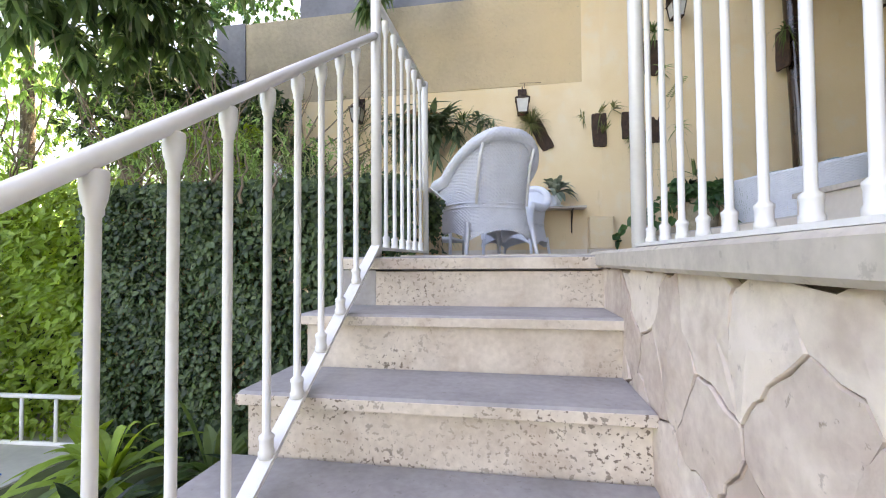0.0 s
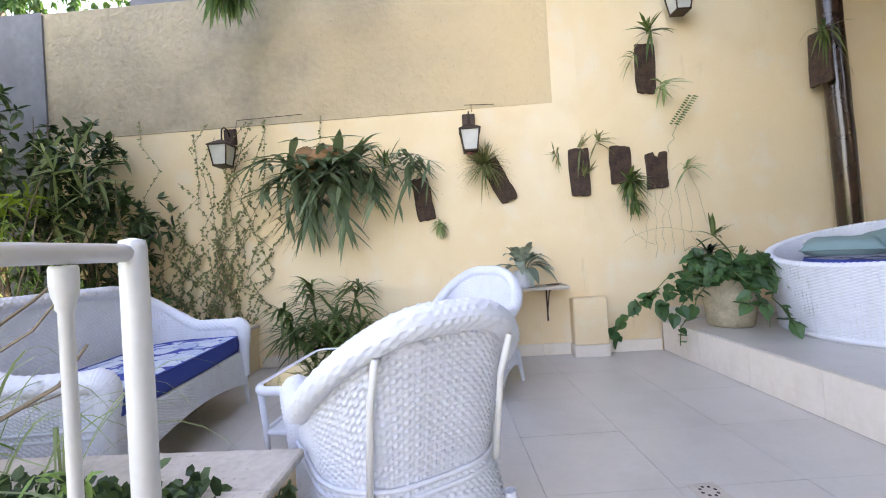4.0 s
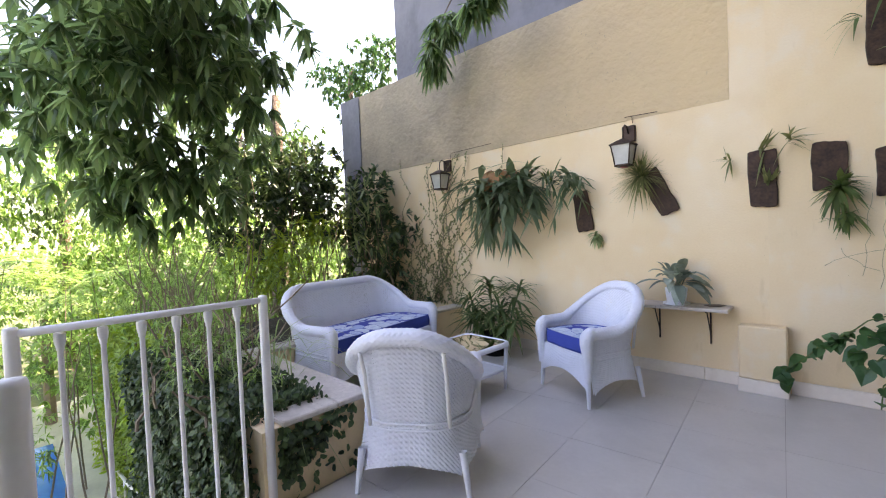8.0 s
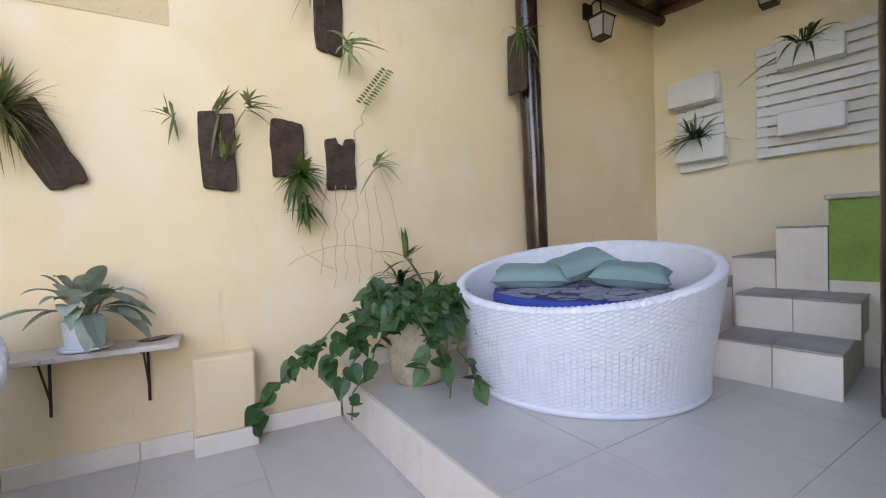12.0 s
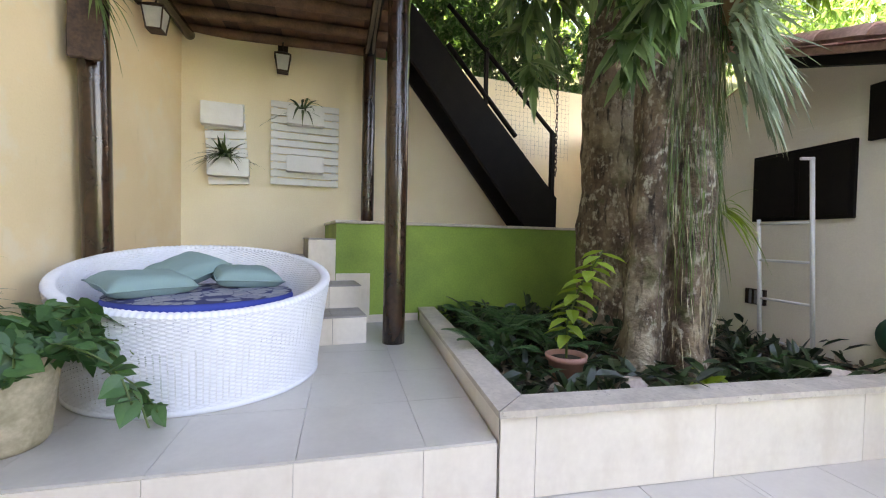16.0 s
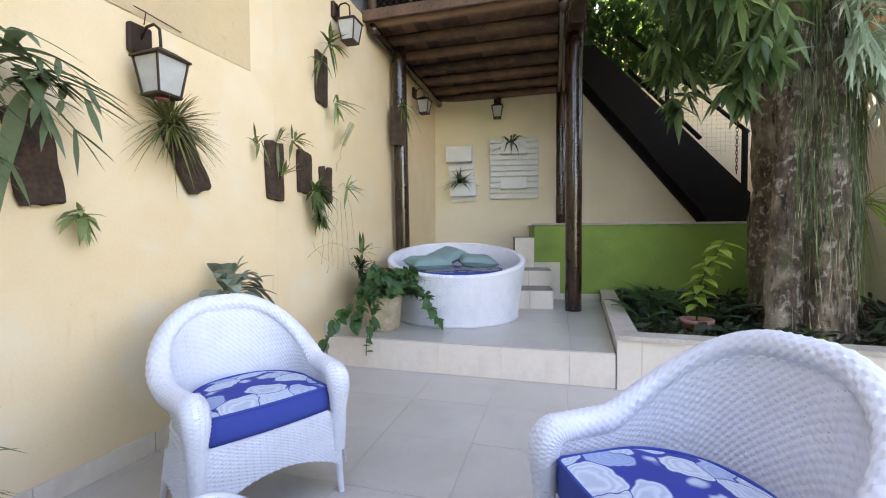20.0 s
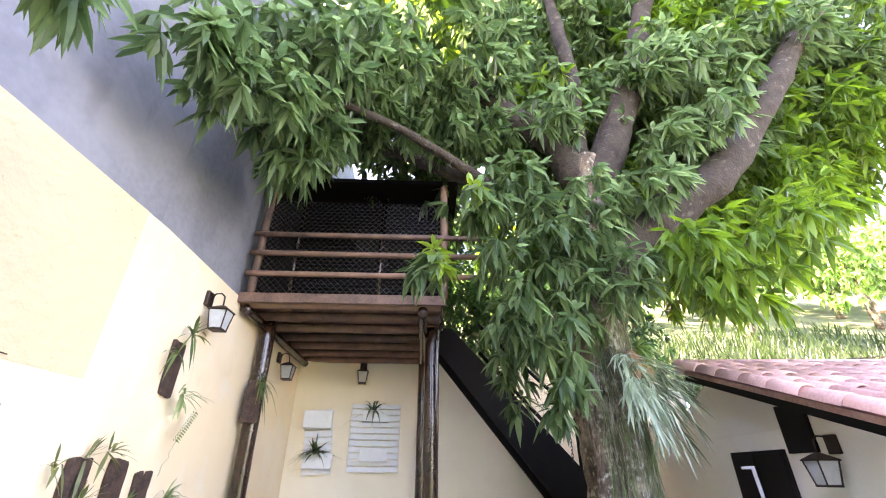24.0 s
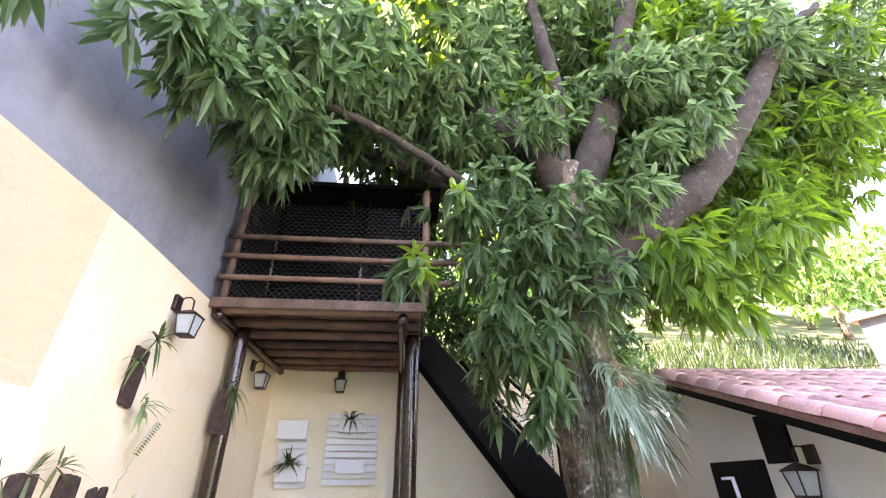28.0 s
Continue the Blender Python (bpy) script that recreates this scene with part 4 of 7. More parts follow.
def rosettes(name, clumps, per, material, parent, ln=0.19, wd=0.046, leaf_n=10, label="", droop=0.55, down=0.55):
    """Whorls of drooping leaves at twig ends spread through soft clumps (x, y, z, radius)."""
    c = np.array(clumps, float)
    r = c[:, 3]
    cnt = np.maximum(3, (per * r ** 2).astype(int))
    idx = np.repeat(np.arange(len(c)), cnt)
    u = unit(len(idx))
    tips = c[idx, :3] + u * (r[idx] * (0.35 + 0.75 * rng.random(len(idx)) ** 0.7))[:, None] * np.array([1, 1, 0.85])
    axis = u * 0.6 + unit(len(idx)) * 0.5
    P = np.repeat(tips, leaf_n, 0)
    A = np.repeat(axis, leaf_n, 0)
    n = len(P)
    D = A * 0.5 + unit(n) * 0.9 + np.array([0, 0, -down])
    U = np.array([0, 0, 1.0]) + unit(n) * 0.35
    L = ln * (0.6 + 0.6 * rng.random(n))
    return part(name, leaves(P + unit(n) * 0.01, D, U, L, wd * (0.75 + 0.5 * rng.random(n)), droop * (0.4 + 1.0 * rng.random(n)), 0.2), material, parent, label)


tree = thing("mango_tree", "old mango tree with mottled bark and drooping leaves", "tree", pose(0.12, -0.06, 0.03))
bm = bmesh.new()
limb(bm, [(0.92, -3.68, 0.08), (0.92, -3.69, 0.45), (0.91, -3.69, 1.3), (0.90, -3.69, 2.4), (0.9, -3.72, 3.3), (0.9, -3.80, 4.2), (0.9, -3.86, 5.2)], [0.36, 0.295, 0.27, 0.265, 0.26, 0.26, 0.22], 48)
limb(bm, [(1.98, -3.88, 0.08), (1.98, -3.89, 0.5), (1.97, -3.88, 1.4), (1.93, -3.85, 2.4), (1.80, -3.85, 3.3), (1.60, -3.9, 4.6), (1.5, -4.1, 6.2)], [0.32, 0.27, 0.25, 0.24, 0.22, 0.20, 0.12], 26)
for v in bm.verts:
    q = Vector((v.co.x - 0.91, v.co.y + 3.69))
    if q.length < 0.42 and v.co.z < 3.6:
        a = math.atan2(q.y, q.x) + 0.10 * math.sin(v.co.z * 2.1)
        dent = sum(w * math.exp(-(math.sin((a - c) / 2) / 0.13) ** 2) for c, w in ((2.60, 0.62), (1.2, 0.18), (3.9, 0.14), (5.2, 0.2)))
        v.co.x -= q.x * dent
        v.co.y -= q.y * dent
part("trunk", bm, BARK, tree, "mottled grey-brown bark", True)
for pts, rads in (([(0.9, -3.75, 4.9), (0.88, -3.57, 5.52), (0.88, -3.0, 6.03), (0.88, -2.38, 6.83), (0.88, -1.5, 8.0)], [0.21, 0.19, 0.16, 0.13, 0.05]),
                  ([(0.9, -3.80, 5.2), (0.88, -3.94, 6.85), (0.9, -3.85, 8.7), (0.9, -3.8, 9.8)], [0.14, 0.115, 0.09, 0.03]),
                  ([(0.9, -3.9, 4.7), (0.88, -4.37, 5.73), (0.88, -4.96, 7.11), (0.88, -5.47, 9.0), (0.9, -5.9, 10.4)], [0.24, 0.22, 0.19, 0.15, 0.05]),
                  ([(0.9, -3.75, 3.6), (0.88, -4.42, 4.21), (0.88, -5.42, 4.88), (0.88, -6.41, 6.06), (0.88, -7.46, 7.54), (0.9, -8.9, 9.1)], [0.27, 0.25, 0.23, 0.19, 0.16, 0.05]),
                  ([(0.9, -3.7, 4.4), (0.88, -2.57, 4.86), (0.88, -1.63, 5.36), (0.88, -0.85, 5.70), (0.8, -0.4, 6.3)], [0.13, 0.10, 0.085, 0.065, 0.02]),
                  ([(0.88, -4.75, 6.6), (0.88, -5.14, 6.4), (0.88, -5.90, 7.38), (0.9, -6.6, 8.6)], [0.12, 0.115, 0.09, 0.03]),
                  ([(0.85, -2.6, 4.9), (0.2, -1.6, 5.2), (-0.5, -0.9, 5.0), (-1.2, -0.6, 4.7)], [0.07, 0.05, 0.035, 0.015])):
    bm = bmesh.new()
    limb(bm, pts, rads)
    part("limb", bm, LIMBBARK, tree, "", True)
NEAR = [(-1.35, -0.45, 4.25, 0.30), (-1.0, -0.6, 4.5, 0.42), (-0.6, -0.7, 4.55, 0.45), (-0.2, -0.55, 4.65, 0.42), (-0.8, -0.9, 5.2, 0.55), (-0.3, -1.2, 5.8, 0.65), (0.2, -0.9, 5.5, 0.5),
        (0.5, -1.3, 5.6, 0.45), (0.6, -2.0, 5.6, 0.45), (0.15, -1.95, 3.42, 0.20), (0.2, -2.4, 4.15, 0.30), (0.30, -2.75, 3.05, 0.33), (0.3, -3.05, 2.75, 0.32), (0.35, -3.2, 2.4, 0.22), (0.3, -2.85, 3.6, 0.42),
        (0.4, -3.4, 4.0, 0.48), (0.4, -3.45, 3.3, 0.38), (0.6, -2.9, 4.7, 0.40), (0.5, -3.8, 4.5, 0.36), (0.45, -3.2, 2.2, 0.2), (0.5, -3.9, 3.5, 0.35)]
HIGH = [(1.6, -3.3, 6.2, 0.8), (1.7, -4.5, 6.8, 0.9), (0.3, -2.2, 6.6, 0.8), (0.0, -1.5, 7.2, 0.9), (1.8, -3.0, 7.8, 1.0), (1.8, -4.5, 8.5, 1.1), (2.0, -6.5, 8.5, 1.2), (1.4, -1.0, 6.6, 0.9),
        (2.5, -2.5, 6.6, 1.2), (2.6, -4.0, 7.5, 1.3), (2.4, -5.5, 6.5, 1.2), (2.5, -7.0, 7.0, 1.3), (1.8, -6.0, 6.2, 0.9), (1.6, -2.2, 8.4, 1.2), (-0.2, -2.4, 7.8, 0.9), (3.4, -3.4, 5.6, 1.0), (3.6, -5.0, 5.2, 1.1),
        (3.0, -8.6, 7.6, 1.4), (3.4, -6.2, 8.6, 1.4), (3.2, -7.6, 6.0, 1.0), (2.6, -9.8, 8.8, 1.5), (3.6, -4.6, 9.0, 1.4), (3.4, -2.4, 8.6, 1.3), (3.4, -6.6, 5.6, 1.1)]
SUNNY = [(0.2, -4.55, 3.6, 0.45), (0.2, -4.85, 3.25, 0.33), (0.1, -5.35, 3.75, 0.36), (0.4, -5.9, 4.2, 0.40), (1.8, -7.0, 5.4, 0.7), (1.7, -5.0, 4.7, 0.7), (1.9, -8.4, 6.8, 1.0), (1.8, -5.6, 7.4, 0.9), (1.6, -6.3, 4.6, 0.7), (1.8, -5.5, 4.05, 0.65), (1.8, -4.8, 5.4, 0.6), (2.2, -7.7, 5.8, 0.9)]
for k in range(64):
    u = Vector(unit(1)[0])
    HIGH.append((2.6 + 1.5 * u.x, -4.9 + 4.8 * u.y, 7.9 + 2.6 * u.z, 0.75 + 0.4 * rng.random()))
for k in range(34):
    u = Vector(unit(1)[0])
    HIGH.append((2.7 + 1.2 * u.x, -4.6 + 5.4 * u.y, 8.6 + 2.4 * abs(u.z), 0.8 + 0.4 * rng.random()))
HIGH += [(0.9, -10.2, 9.2, 0.8), (0.9, -6.1, 9.4, 0.8), (0.9, -4.4, 9.3, 0.8), (0.8, -2.2, 8.0, 0.8), (0.9, -9.0, 8.2, 0.5), (0.7, -7.6, 7.6, 0.4)]
HIGH += [(1.8, -0.7 - 1.2 * k, 10.9 + 0.35 * math.sin(k * 2.3), 0.75 + 0.2 * math.sin(k * 1.7)) for k in range(9)] + [(1.6, -10.9, 9.6, 0.6), (1.7, -10.2, 8.4, 0.5)]
NEAR += [(0.5, -0.9, 5.9, 0.5), (0.6, -1.9, 6.1, 0.5), (0.3, -0.45, 5.2, 0.4), (0.7, -2.6, 5.7, 0.45), (-0.5, -0.4, 5.7, 0.5), (0.1, -0.5, 6.3, 0.5), (0.5, -4.7, 5.15, 0.34), (0.45, -5.4, 5.6, 0.36), (0.5, -3.5, 5.7, 0.36), (0.45, -4.4, 4.55, 0.32), (0.5, -4.9, 6.6, 0.4), (-1.78, -0.42, 4.2, 0.24), (-1.6, -0.5, 4.5, 0.3), (1.20, -2.80, 2.62, 0.20), (1.28, -2.82, 2.36, 0.13), (0.95, -2.85, 2.85, 0.26), (0.85, -3.0, 3.2, 0.30)]
rosettes("crown", NEAR, 200, LEAF_MANGO, tree, 0.215, 0.064, 9, "dark drooping lance-shaped leaves", 0.5, 0.55)
rosettes("crown_top", [c for k, c in enumerate(HIGH) if k % 3], 92, LEAF_MANGO, tree, 0.235, 0.072, 9, "dark drooping lance-shaped leaves", 0.5, 0.5)
# the next two crowns carry backlight and sun in their leaf colour
rosettes("backlit_crown", HIGH[::3], 64, LEAF_SUNLIT, tree, 0.235, 0.070, 9, "leaves coloured yellow-green as if light were behind them", 0.5, 0.5)
rosettes("sunlit_crown", SUNNY, 150, LEAF_SUNLIT, tree, 0.22, 0.064, 9, "leaves coloured bright yellow-green as if sunlit", 0.5, 0.55)
for c in ((0.05, -2.0, 3.50), (0.05, -2.38, 4.22), (-0.05, -2.05, 3.35)):
    rosettes("young_shoot", [(*c, 0.05)], 500, LEAF_BRIGHT, tree, 0.20, 0.058, 9, "fresh light green shoot", 0.35, 0.25)

# epiphytes on the trunk

t = thing("moss_curtain", "grey-green trailing moss and roots on the trunk", "moss", kind="stuff")
for n, hue, lo, hi, ln, name in ((420, ROOTS, 0.45, 2.7, 0.20, "roots"), (1200, LEAF_STRAP, 0.9, 3.1, 0.36, "green_strands")):
    paths, ws = [], []
    for k in range(n):
        a = rng.random() * 2.4 + 2.4
        z = lo + (hi - lo) * rng.random() ** 0.8
        p = (1.03 + 0.285 * math.cos(a), -3.745 + 0.285 * math.sin(a), z + 0.05)
        paths.append((p, (0.13 * rng.normal() + 0.10 * math.cos(a), 0.13 * rng.normal() + 0.10 * math.sin(a), -1.0), 0.05 + ln * rng.random() ** 1.6, 0.30))
        ws.append(0.0025 + 0.004 * rng.random())
    part(name, straps(paths, ws, 6), hue, t)
# ---- things on the walls ----
def wall_lantern(m, label):
    """A lantern hung from a curved arm on a wall plate; made facing -y from the wall."""
    t = thing("wall_lantern", label, "wall lamp", m, "wall lanterns")
    part("wall_plate", nbox(-0.055, 0.055, -0.035, 0.0, -0.07, 0.07, bev=0.006), IRON, t, "square dark wall plate")
    part("arm", ntube([(0, -0.03, 0.0), (0, -0.07, 0.055), (0, -0.12, 0.06), (0, -0.155, 0.03), (0, -0.16, -0.03), (0, -0.16, -0.06)], 0.007, 8), IRON, t, "", True)
    roof = bmesh.new()
    lathe(roof, [(0.128, -0.118), (0.126, -0.108), (0.06, -0.076), (0.014, -0.058)], 4, (0, -0.16, 0))
    bmesh.ops.rotate(roof, verts=roof.verts, cent=(0, -0.16, 0), matrix=Matrix.Rotation(radians(45), 3, "Z"))
    part("roof", roof, IRON, t, "pyramid metal cap")
    for k in range(4):
        a = radians(90 * k + 45)
        c, s = math.cos(a), math.sin(a)
        part("frame_bar", ntube([(0.112 * c, -0.16 + 0.112 * s, -0.115), (0.078 * c, -0.16 + 0.078 * s, -0.285)], 0.006, 6), IRON, t)
        b = radians(90 * k + 135)
        g = bmesh.new()
        v = [g.verts.new((r * math.cos(q), -0.16 + r * math.sin(q), z)) for r, q, z in ((0.105, a, -0.116), (0.105, b, -0.116), (0.073, b, -0.282), (0.073, a, -0.282))]
        g.faces.new(v)
        r = bmesh.ops.extrude_face_region(g, geom=g.faces[:])
        for e in r["geom"]:
            if isinstance(e, bmesh.types.BMVert):
                e.co.x *= 0.95
                e.co.y = -0.16 + (e.co.y + 0.16) * 0.95
        part("pane", g, LAMPGL, t, "frosted glass pane")
    base = lathe(bmesh.new(), [(0.084, -0.295), (0.087, -0.285), (0.076, -0.278)], 4, (0, -0.16, 0))
    bmesh.ops.rotate(base, verts=base.verts, cent=(0, -0.16, 0), matrix=Matrix.Rotation(radians(45), 3, "Z"))
    part("base", base, IRON, t)
    return t


first = wall_lantern(pose(-3.67, 0, 2.09), "dark iron lantern with frosted panes on the yellow wall")
lan = copy_thing(first, pose(-1.53, 0, 2.06))
part("feeder_base", lathe(bmesh.new(), [(0.016, -0.310), (0.030, -0.306), (0.030, -0.298), (0.012, -0.296)], 14, (0, -0.16, 0)), PINK, lan, "pink plastic cup under the lantern", True)
for m in (WALL2 @ pose(0.83, 0, 3.10), WALL2 @ pose(2.99, 0, 3.08), BACK @ pose(0, -0.731, 3.23, 0, 0, -90)):
    copy_thing(first, m)
tagged(copy_thing(first, pose(0.40, -5.22, 1.90, 0, 0, 180)), "dark iron lantern with frosted panes on the cream house wall")


def plaque(m, w, h, seed, label, notch=False):
    """A slab of bark wood with uneven, rounded outline."""
    bm = bmesh.new()
    n = 56
    pts = []
    for k in range(n):
        a = 2 * math.pi * k / n
        c, s = math.cos(a), math.sin(a)
        q = max(abs(c), abs(s))
        x, z = c / q * w / 2, s / q * h / 2
        j = 0.012 * noise.noise(Vector((c * 2, s * 2, seed * 5.3)))
        k2 = 0.965 if abs(abs(c) - abs(s)) < 0.08 else 1.0
        pts.append((x * k2 + j, z * k2 + j * 1.5 - (0.035 if notch and s > 0.9 and abs(c) < 0.25 else 0)))
    f = bm.faces.new([bm.verts.new((x, -0.004, z)) for x, z in pts])
    r = bmesh.ops.extrude_face_region(bm, geom=[f])
    for v in r["geom"]:
        if isinstance(v, bmesh.types.BMVert):
            v.co.y -= 0.026
    bmesh.ops.recalc_face_normals(bm, faces=bm.faces)
    bmesh.ops.bevel(bm, geom=[e for e in bm.edges if abs(e.verts[0].co.y + 0.03) < 1e-4 and abs(e.verts[1].co.y + 0.03) < 1e-4], offset=0.006, segments=1, affect="EDGES")
    return tagged(part("bark_plaque", bm, BARKPLQ, None, "", False, m), label, "wooden plaque", "bark plaques")


plaque(WALL2 @ pose(0.585, 0, 2.42), 0.17, 0.43, 1, "tall dark bark plaque high on the yellow wall")
plaque(pose(-0.605, 0, 1.56) @ pose(0, 0, 0, 0, -1, 0), 0.17, 0.41, 2, "dark bark plaque with an air plant on top")
plaque(WALL2 @ pose(0.32, 0, 1.60), 0.18, 0.33, 3, "dark bark plaque with an orchid tuft below")
plaque(WALL2 @ pose(0.63, 0, 1.535), 0.18, 0.31, 4, "notched dark bark plaque with hanging roots", True)
plaque(pose(-1.965, -0.01, 1.415) @ pose(0, 0, 0, 0, -9, 0), 0.15, 0.38, 5, "dark bark plaque beside the staghorn fern")
plaque(pose(-1.30, -0.01, 1.53) @ pose(0, 0, 0, 0, -26, 0), 0.155, 0.40, 6, "slanted dark bark plaque behind a spider plant")
plaque(pose(1.43, -0.02, 2.37, 0, 0, -75), 0.17, 0.44, 7, "dark bark plaque tied to the log column")


def tuft(name, p, n, ln, w, material, label, cat="plant", way=(0, -0.5, 0.5), spread=0.9, droop=0.7, vary=0.4, rise=None, stalk=False):
    """A plant of strap leaves that fan out from one crown."""
    t = thing(name, label, cat)
    paths, ws = [], []
    for k in range(n):
        d = Vector(way) + Vector(rng.normal(size=3)) * spread
        if d.y > -0.05 and way[1] < 0:
            d.y = -abs(d.y) * 0.3 - 0.05
        if rise is not None:
            d.z = max(d.z, rise)
        L = ln * (1 - vary + 2 * vary * rng.random())
        paths.append((Vector(p) + Vector(rng.normal(size=3)) * 0.012, d, L, droop * (0.5 + rng.random())))
        ws.append(w * (0.7 + 0.6 * rng.random()))
    part("leaves", straps(paths, ws, 12 if stalk else 8, 0.2, stalk), material, t)
    return t


# spider plants and air plants on the plaques
tuft("spider_plant", (-1.42, -0.07, 1.67), 260, 0.25, 0.009, LEAF_OLIVE, "arching spider plant on a slanted plaque", way=(-0.10, -0.40, 0.45), spread=0.9, droop=0.36, vary=0.22, rise=-0.35)
tuft("air_plant", (-0.60, -0.04, 1.76), 12, 0.15, 0.022, LEAF_OLIVE, "small air plant on top of a bark plaque", way=(0.3, -0.2, 0.6), spread=0.5, droop=0.3)
tuft("air_plant", (-0.46, -0.05, 1.80), 14, 0.14, 0.022, LEAF_OLIVE, "small air plant on top of a bark plaque", way=(0.2, -0.3, 0.2), spread=0.6, droop=0.3)
tuft("air_plant", (-0.80, -0.04, 1.72), 9, 0.13, 0.018, LEAF_OLIVE, "small air plant on the yellow wall", way=(-0.2, -0.3, 0.2), spread=0.6, droop=0.3)
tuft("air_plant", (-0.57, -0.05, 1.52), 9, 0.13, 0.022, LEAF_OLIVE, "upright air plant on a bark plaque", way=(0.0, -0.3, 0.7), spread=0.25, droop=0.1)
tuft("orchid_tuft", (-0.20, -0.07, 1.45), 64, 0.15, 0.034, LEAF_STRAP, "leafy orchid tuft hanging from a bark plaque", way=(0.1, -0.35, -0.1), spread=0.95, droop=0.4)
tuft("orchid_tuft", (-0.17, -0.06, 1.27), 40, 0.115, 0.028, LEAF_STRAP, "leafy orchid tuft hanging below a plaque", way=(0.0, -0.3, -0.4), spread=0.6, droop=0.3)
tuft("orchid_tuft", (0.25, -0.06, 1.52), 18, 0.17, 0.026, LEAF_PALE, "orchid leaves beside the notched plaque", way=(0.5, -0.3, 0.1), spread=0.45, droop=0.4)
tuft("air_plant", (0.03, -0.05, 2.70), 22, 0.19, 0.022, LEAF_STRAP, "spiky air plant on the high plaque", way=(0.0, -0.3, 0.6), spread=0.7, droop=0.4)
tuft("air_plant", (-0.10, -0.05, 2.50), 8, 0.16, 0.02, LEAF_STRAP, "curling air plant beside the high plaque", way=(-0.6, -0.2, 0.1), spread=0.35, droop=0.9)
tuft("air_plant", (0.09, -0.06, 2.23), 16, 0.17, 0.028, LEAF_PALE, "leafy air plant low on the high plaque", way=(0.1, -0.4, 0.0), spread=0.6, droop=0.4)
tuft("air_plant", (-1.83, -0.05, 1.19), 26, 0.085, 0.034, LEAF_PALE, "small pale leaves below a bark plaque", way=(0.0, -0.3, -0.3), spread=0.7, droop=0.4)
tuft("air_plant", (1.42, -0.07, 2.57), 26, 0.20, 0.016, LEAF_STRAP, "spidery air plant on the log column", way=(-0.4, -0.4, 0.2), spread=0.5, droop=0.9)


def twigs(name, lines, r, material, label, cat="roots"):
    t = thing(name, label, cat)
    for pts in lines:
        part("strand", ntube(pts, r, 5), material, t, "", True)
    return t


def wander(p, q, sag, n=9, jit=0.014):
    p, q = Vector(p), Vector(q)
    return [p.lerp(q, k / (n - 1)) + Vector((rng.normal() * jit, -abs(rng.normal()) * jit * 0.4, -sag * math.sin(math.pi * k / (n - 1)))) if 0 < k < n - 1 else p.lerp(q, k / (n - 1)) for k in range(n)]


twigs("hanging_roots", [wander((-0.05 + 0.06 * k, -0.03, 1.40), (-0.12 + 0.085 * k + rng.normal() * 0.03, -0.03, 0.78 + 0.1 * rng.random()), 0.0) for k in range(6)]
      + [wander((-0.28, -0.03, 0.93), (0.35, -0.03, 0.95), -0.10), wander((-0.2, -0.03, 1.05), (-0.02, -0.03, 0.9), 0.03), wander((0.16, -0.03, 1.52), (0.42, -0.03, 1.05), -0.24)], 0.0016, ROOTS, "thin pale roots trailing down the wall")
t = twigs("wall_fern_twig", [wander((0.13, -0.03, 1.66), (0.20, -0.04, 1.86), 0.0, jit=0.008), wander((0.20, -0.04, 1.86), (0.35, -0.06, 2.13), 0.0, jit=0.01)], 0.003, ROOTS, "thin twig with small fern leaflets", "fern")
k = np.linspace(0, 1, 26)
P = np.stack([0.18 + 0.17 * k, -0.05 - 0 * k, 1.9 + 0.23 * k], 1)
D = np.stack([np.where(np.arange(26) % 2, 1.0, -0.7), -0.3 + 0 * k, np.where(np.arange(26) % 2, -0.2, 0.4)], 1)
part("leaflets", leaves(P, D, np.tile((0, -1.0, 0.2), (26, 1)), 0.05, 0.016), LEAF_STRAP, t)


# the big staghorn fern
def staghorn(name, p, label, n, ln, w, material, back=LEAF_STAG, face=(0, -1, 0), husk=True, spread=1.2, out=0.55):
    t = thing(name, label, "fern")
    p, face = Vector(p), Vector(face)
    side = face.cross(Vector((0, 0, 1)))
    paths, ws = [], []
    for k in range(n):
        a = rng.random() * 2 * math.pi
        d = side * math.cos(a) * (0.8 + 0.7 * rng.random()) + face * (0.25 + out * rng.random()) + Vector((0, 0, 0.20 + 0.85 * math.sin(a)))
        L = ln * (0.55 + 0.65 * rng.random())
        b = p + side * (rng.random() - 0.5) * ln * spread + Vector((0, 0, rng.normal() * ln * 0.22)) + face * 0.05
        dr = 0.30 + 0.75 * rng.random()
        paths.append((b, d, L, dr))
        ws.append(w * (0.7 + 0.7 * rng.random()))
        tip = b + d.normalized() * (L * 0.72) + Vector((0, 0, -dr * L * 0.52))
        for s in (-1, 0, 1):
            dd = d.normalized() * 0.55 + side * s * (0.35 + 0.35 * rng.random()) + Vector((0, 0, -0.55))
            paths.append((tip, dd, L * (0.40 + 0.35 * rng.random()), 0.12))
            ws.append(w * (0.42 + 0.25 * rng.random()))
    part("fronds", straps(paths, ws, 8, 0.15), material, t, "drooping forked grey-green fronds", True)
    if husk:
        bm = bmesh.new()
        for k in range(7):
            c = p + side * (rng.normal() * ln * 0.3) + face * 0.06 + Vector((0, 0, 0.05 + 0.07 * rng.random()))
            r = bmesh.ops.create_icosphere(bm, subdivisions=2, radius=0.12)
            for v in r["verts"]:
                q = v.co.copy()
                v.co = Vector((q.x * 0.9, q.y * 0.55, q.z * 1.3)) * (1 + 0.25 * noise.noise(q * 14 + Vector((k, 0, 0)))) + c
        part("shield_fronds", bm, HUSK, t, "papery brown shield fronds", True)
    return t


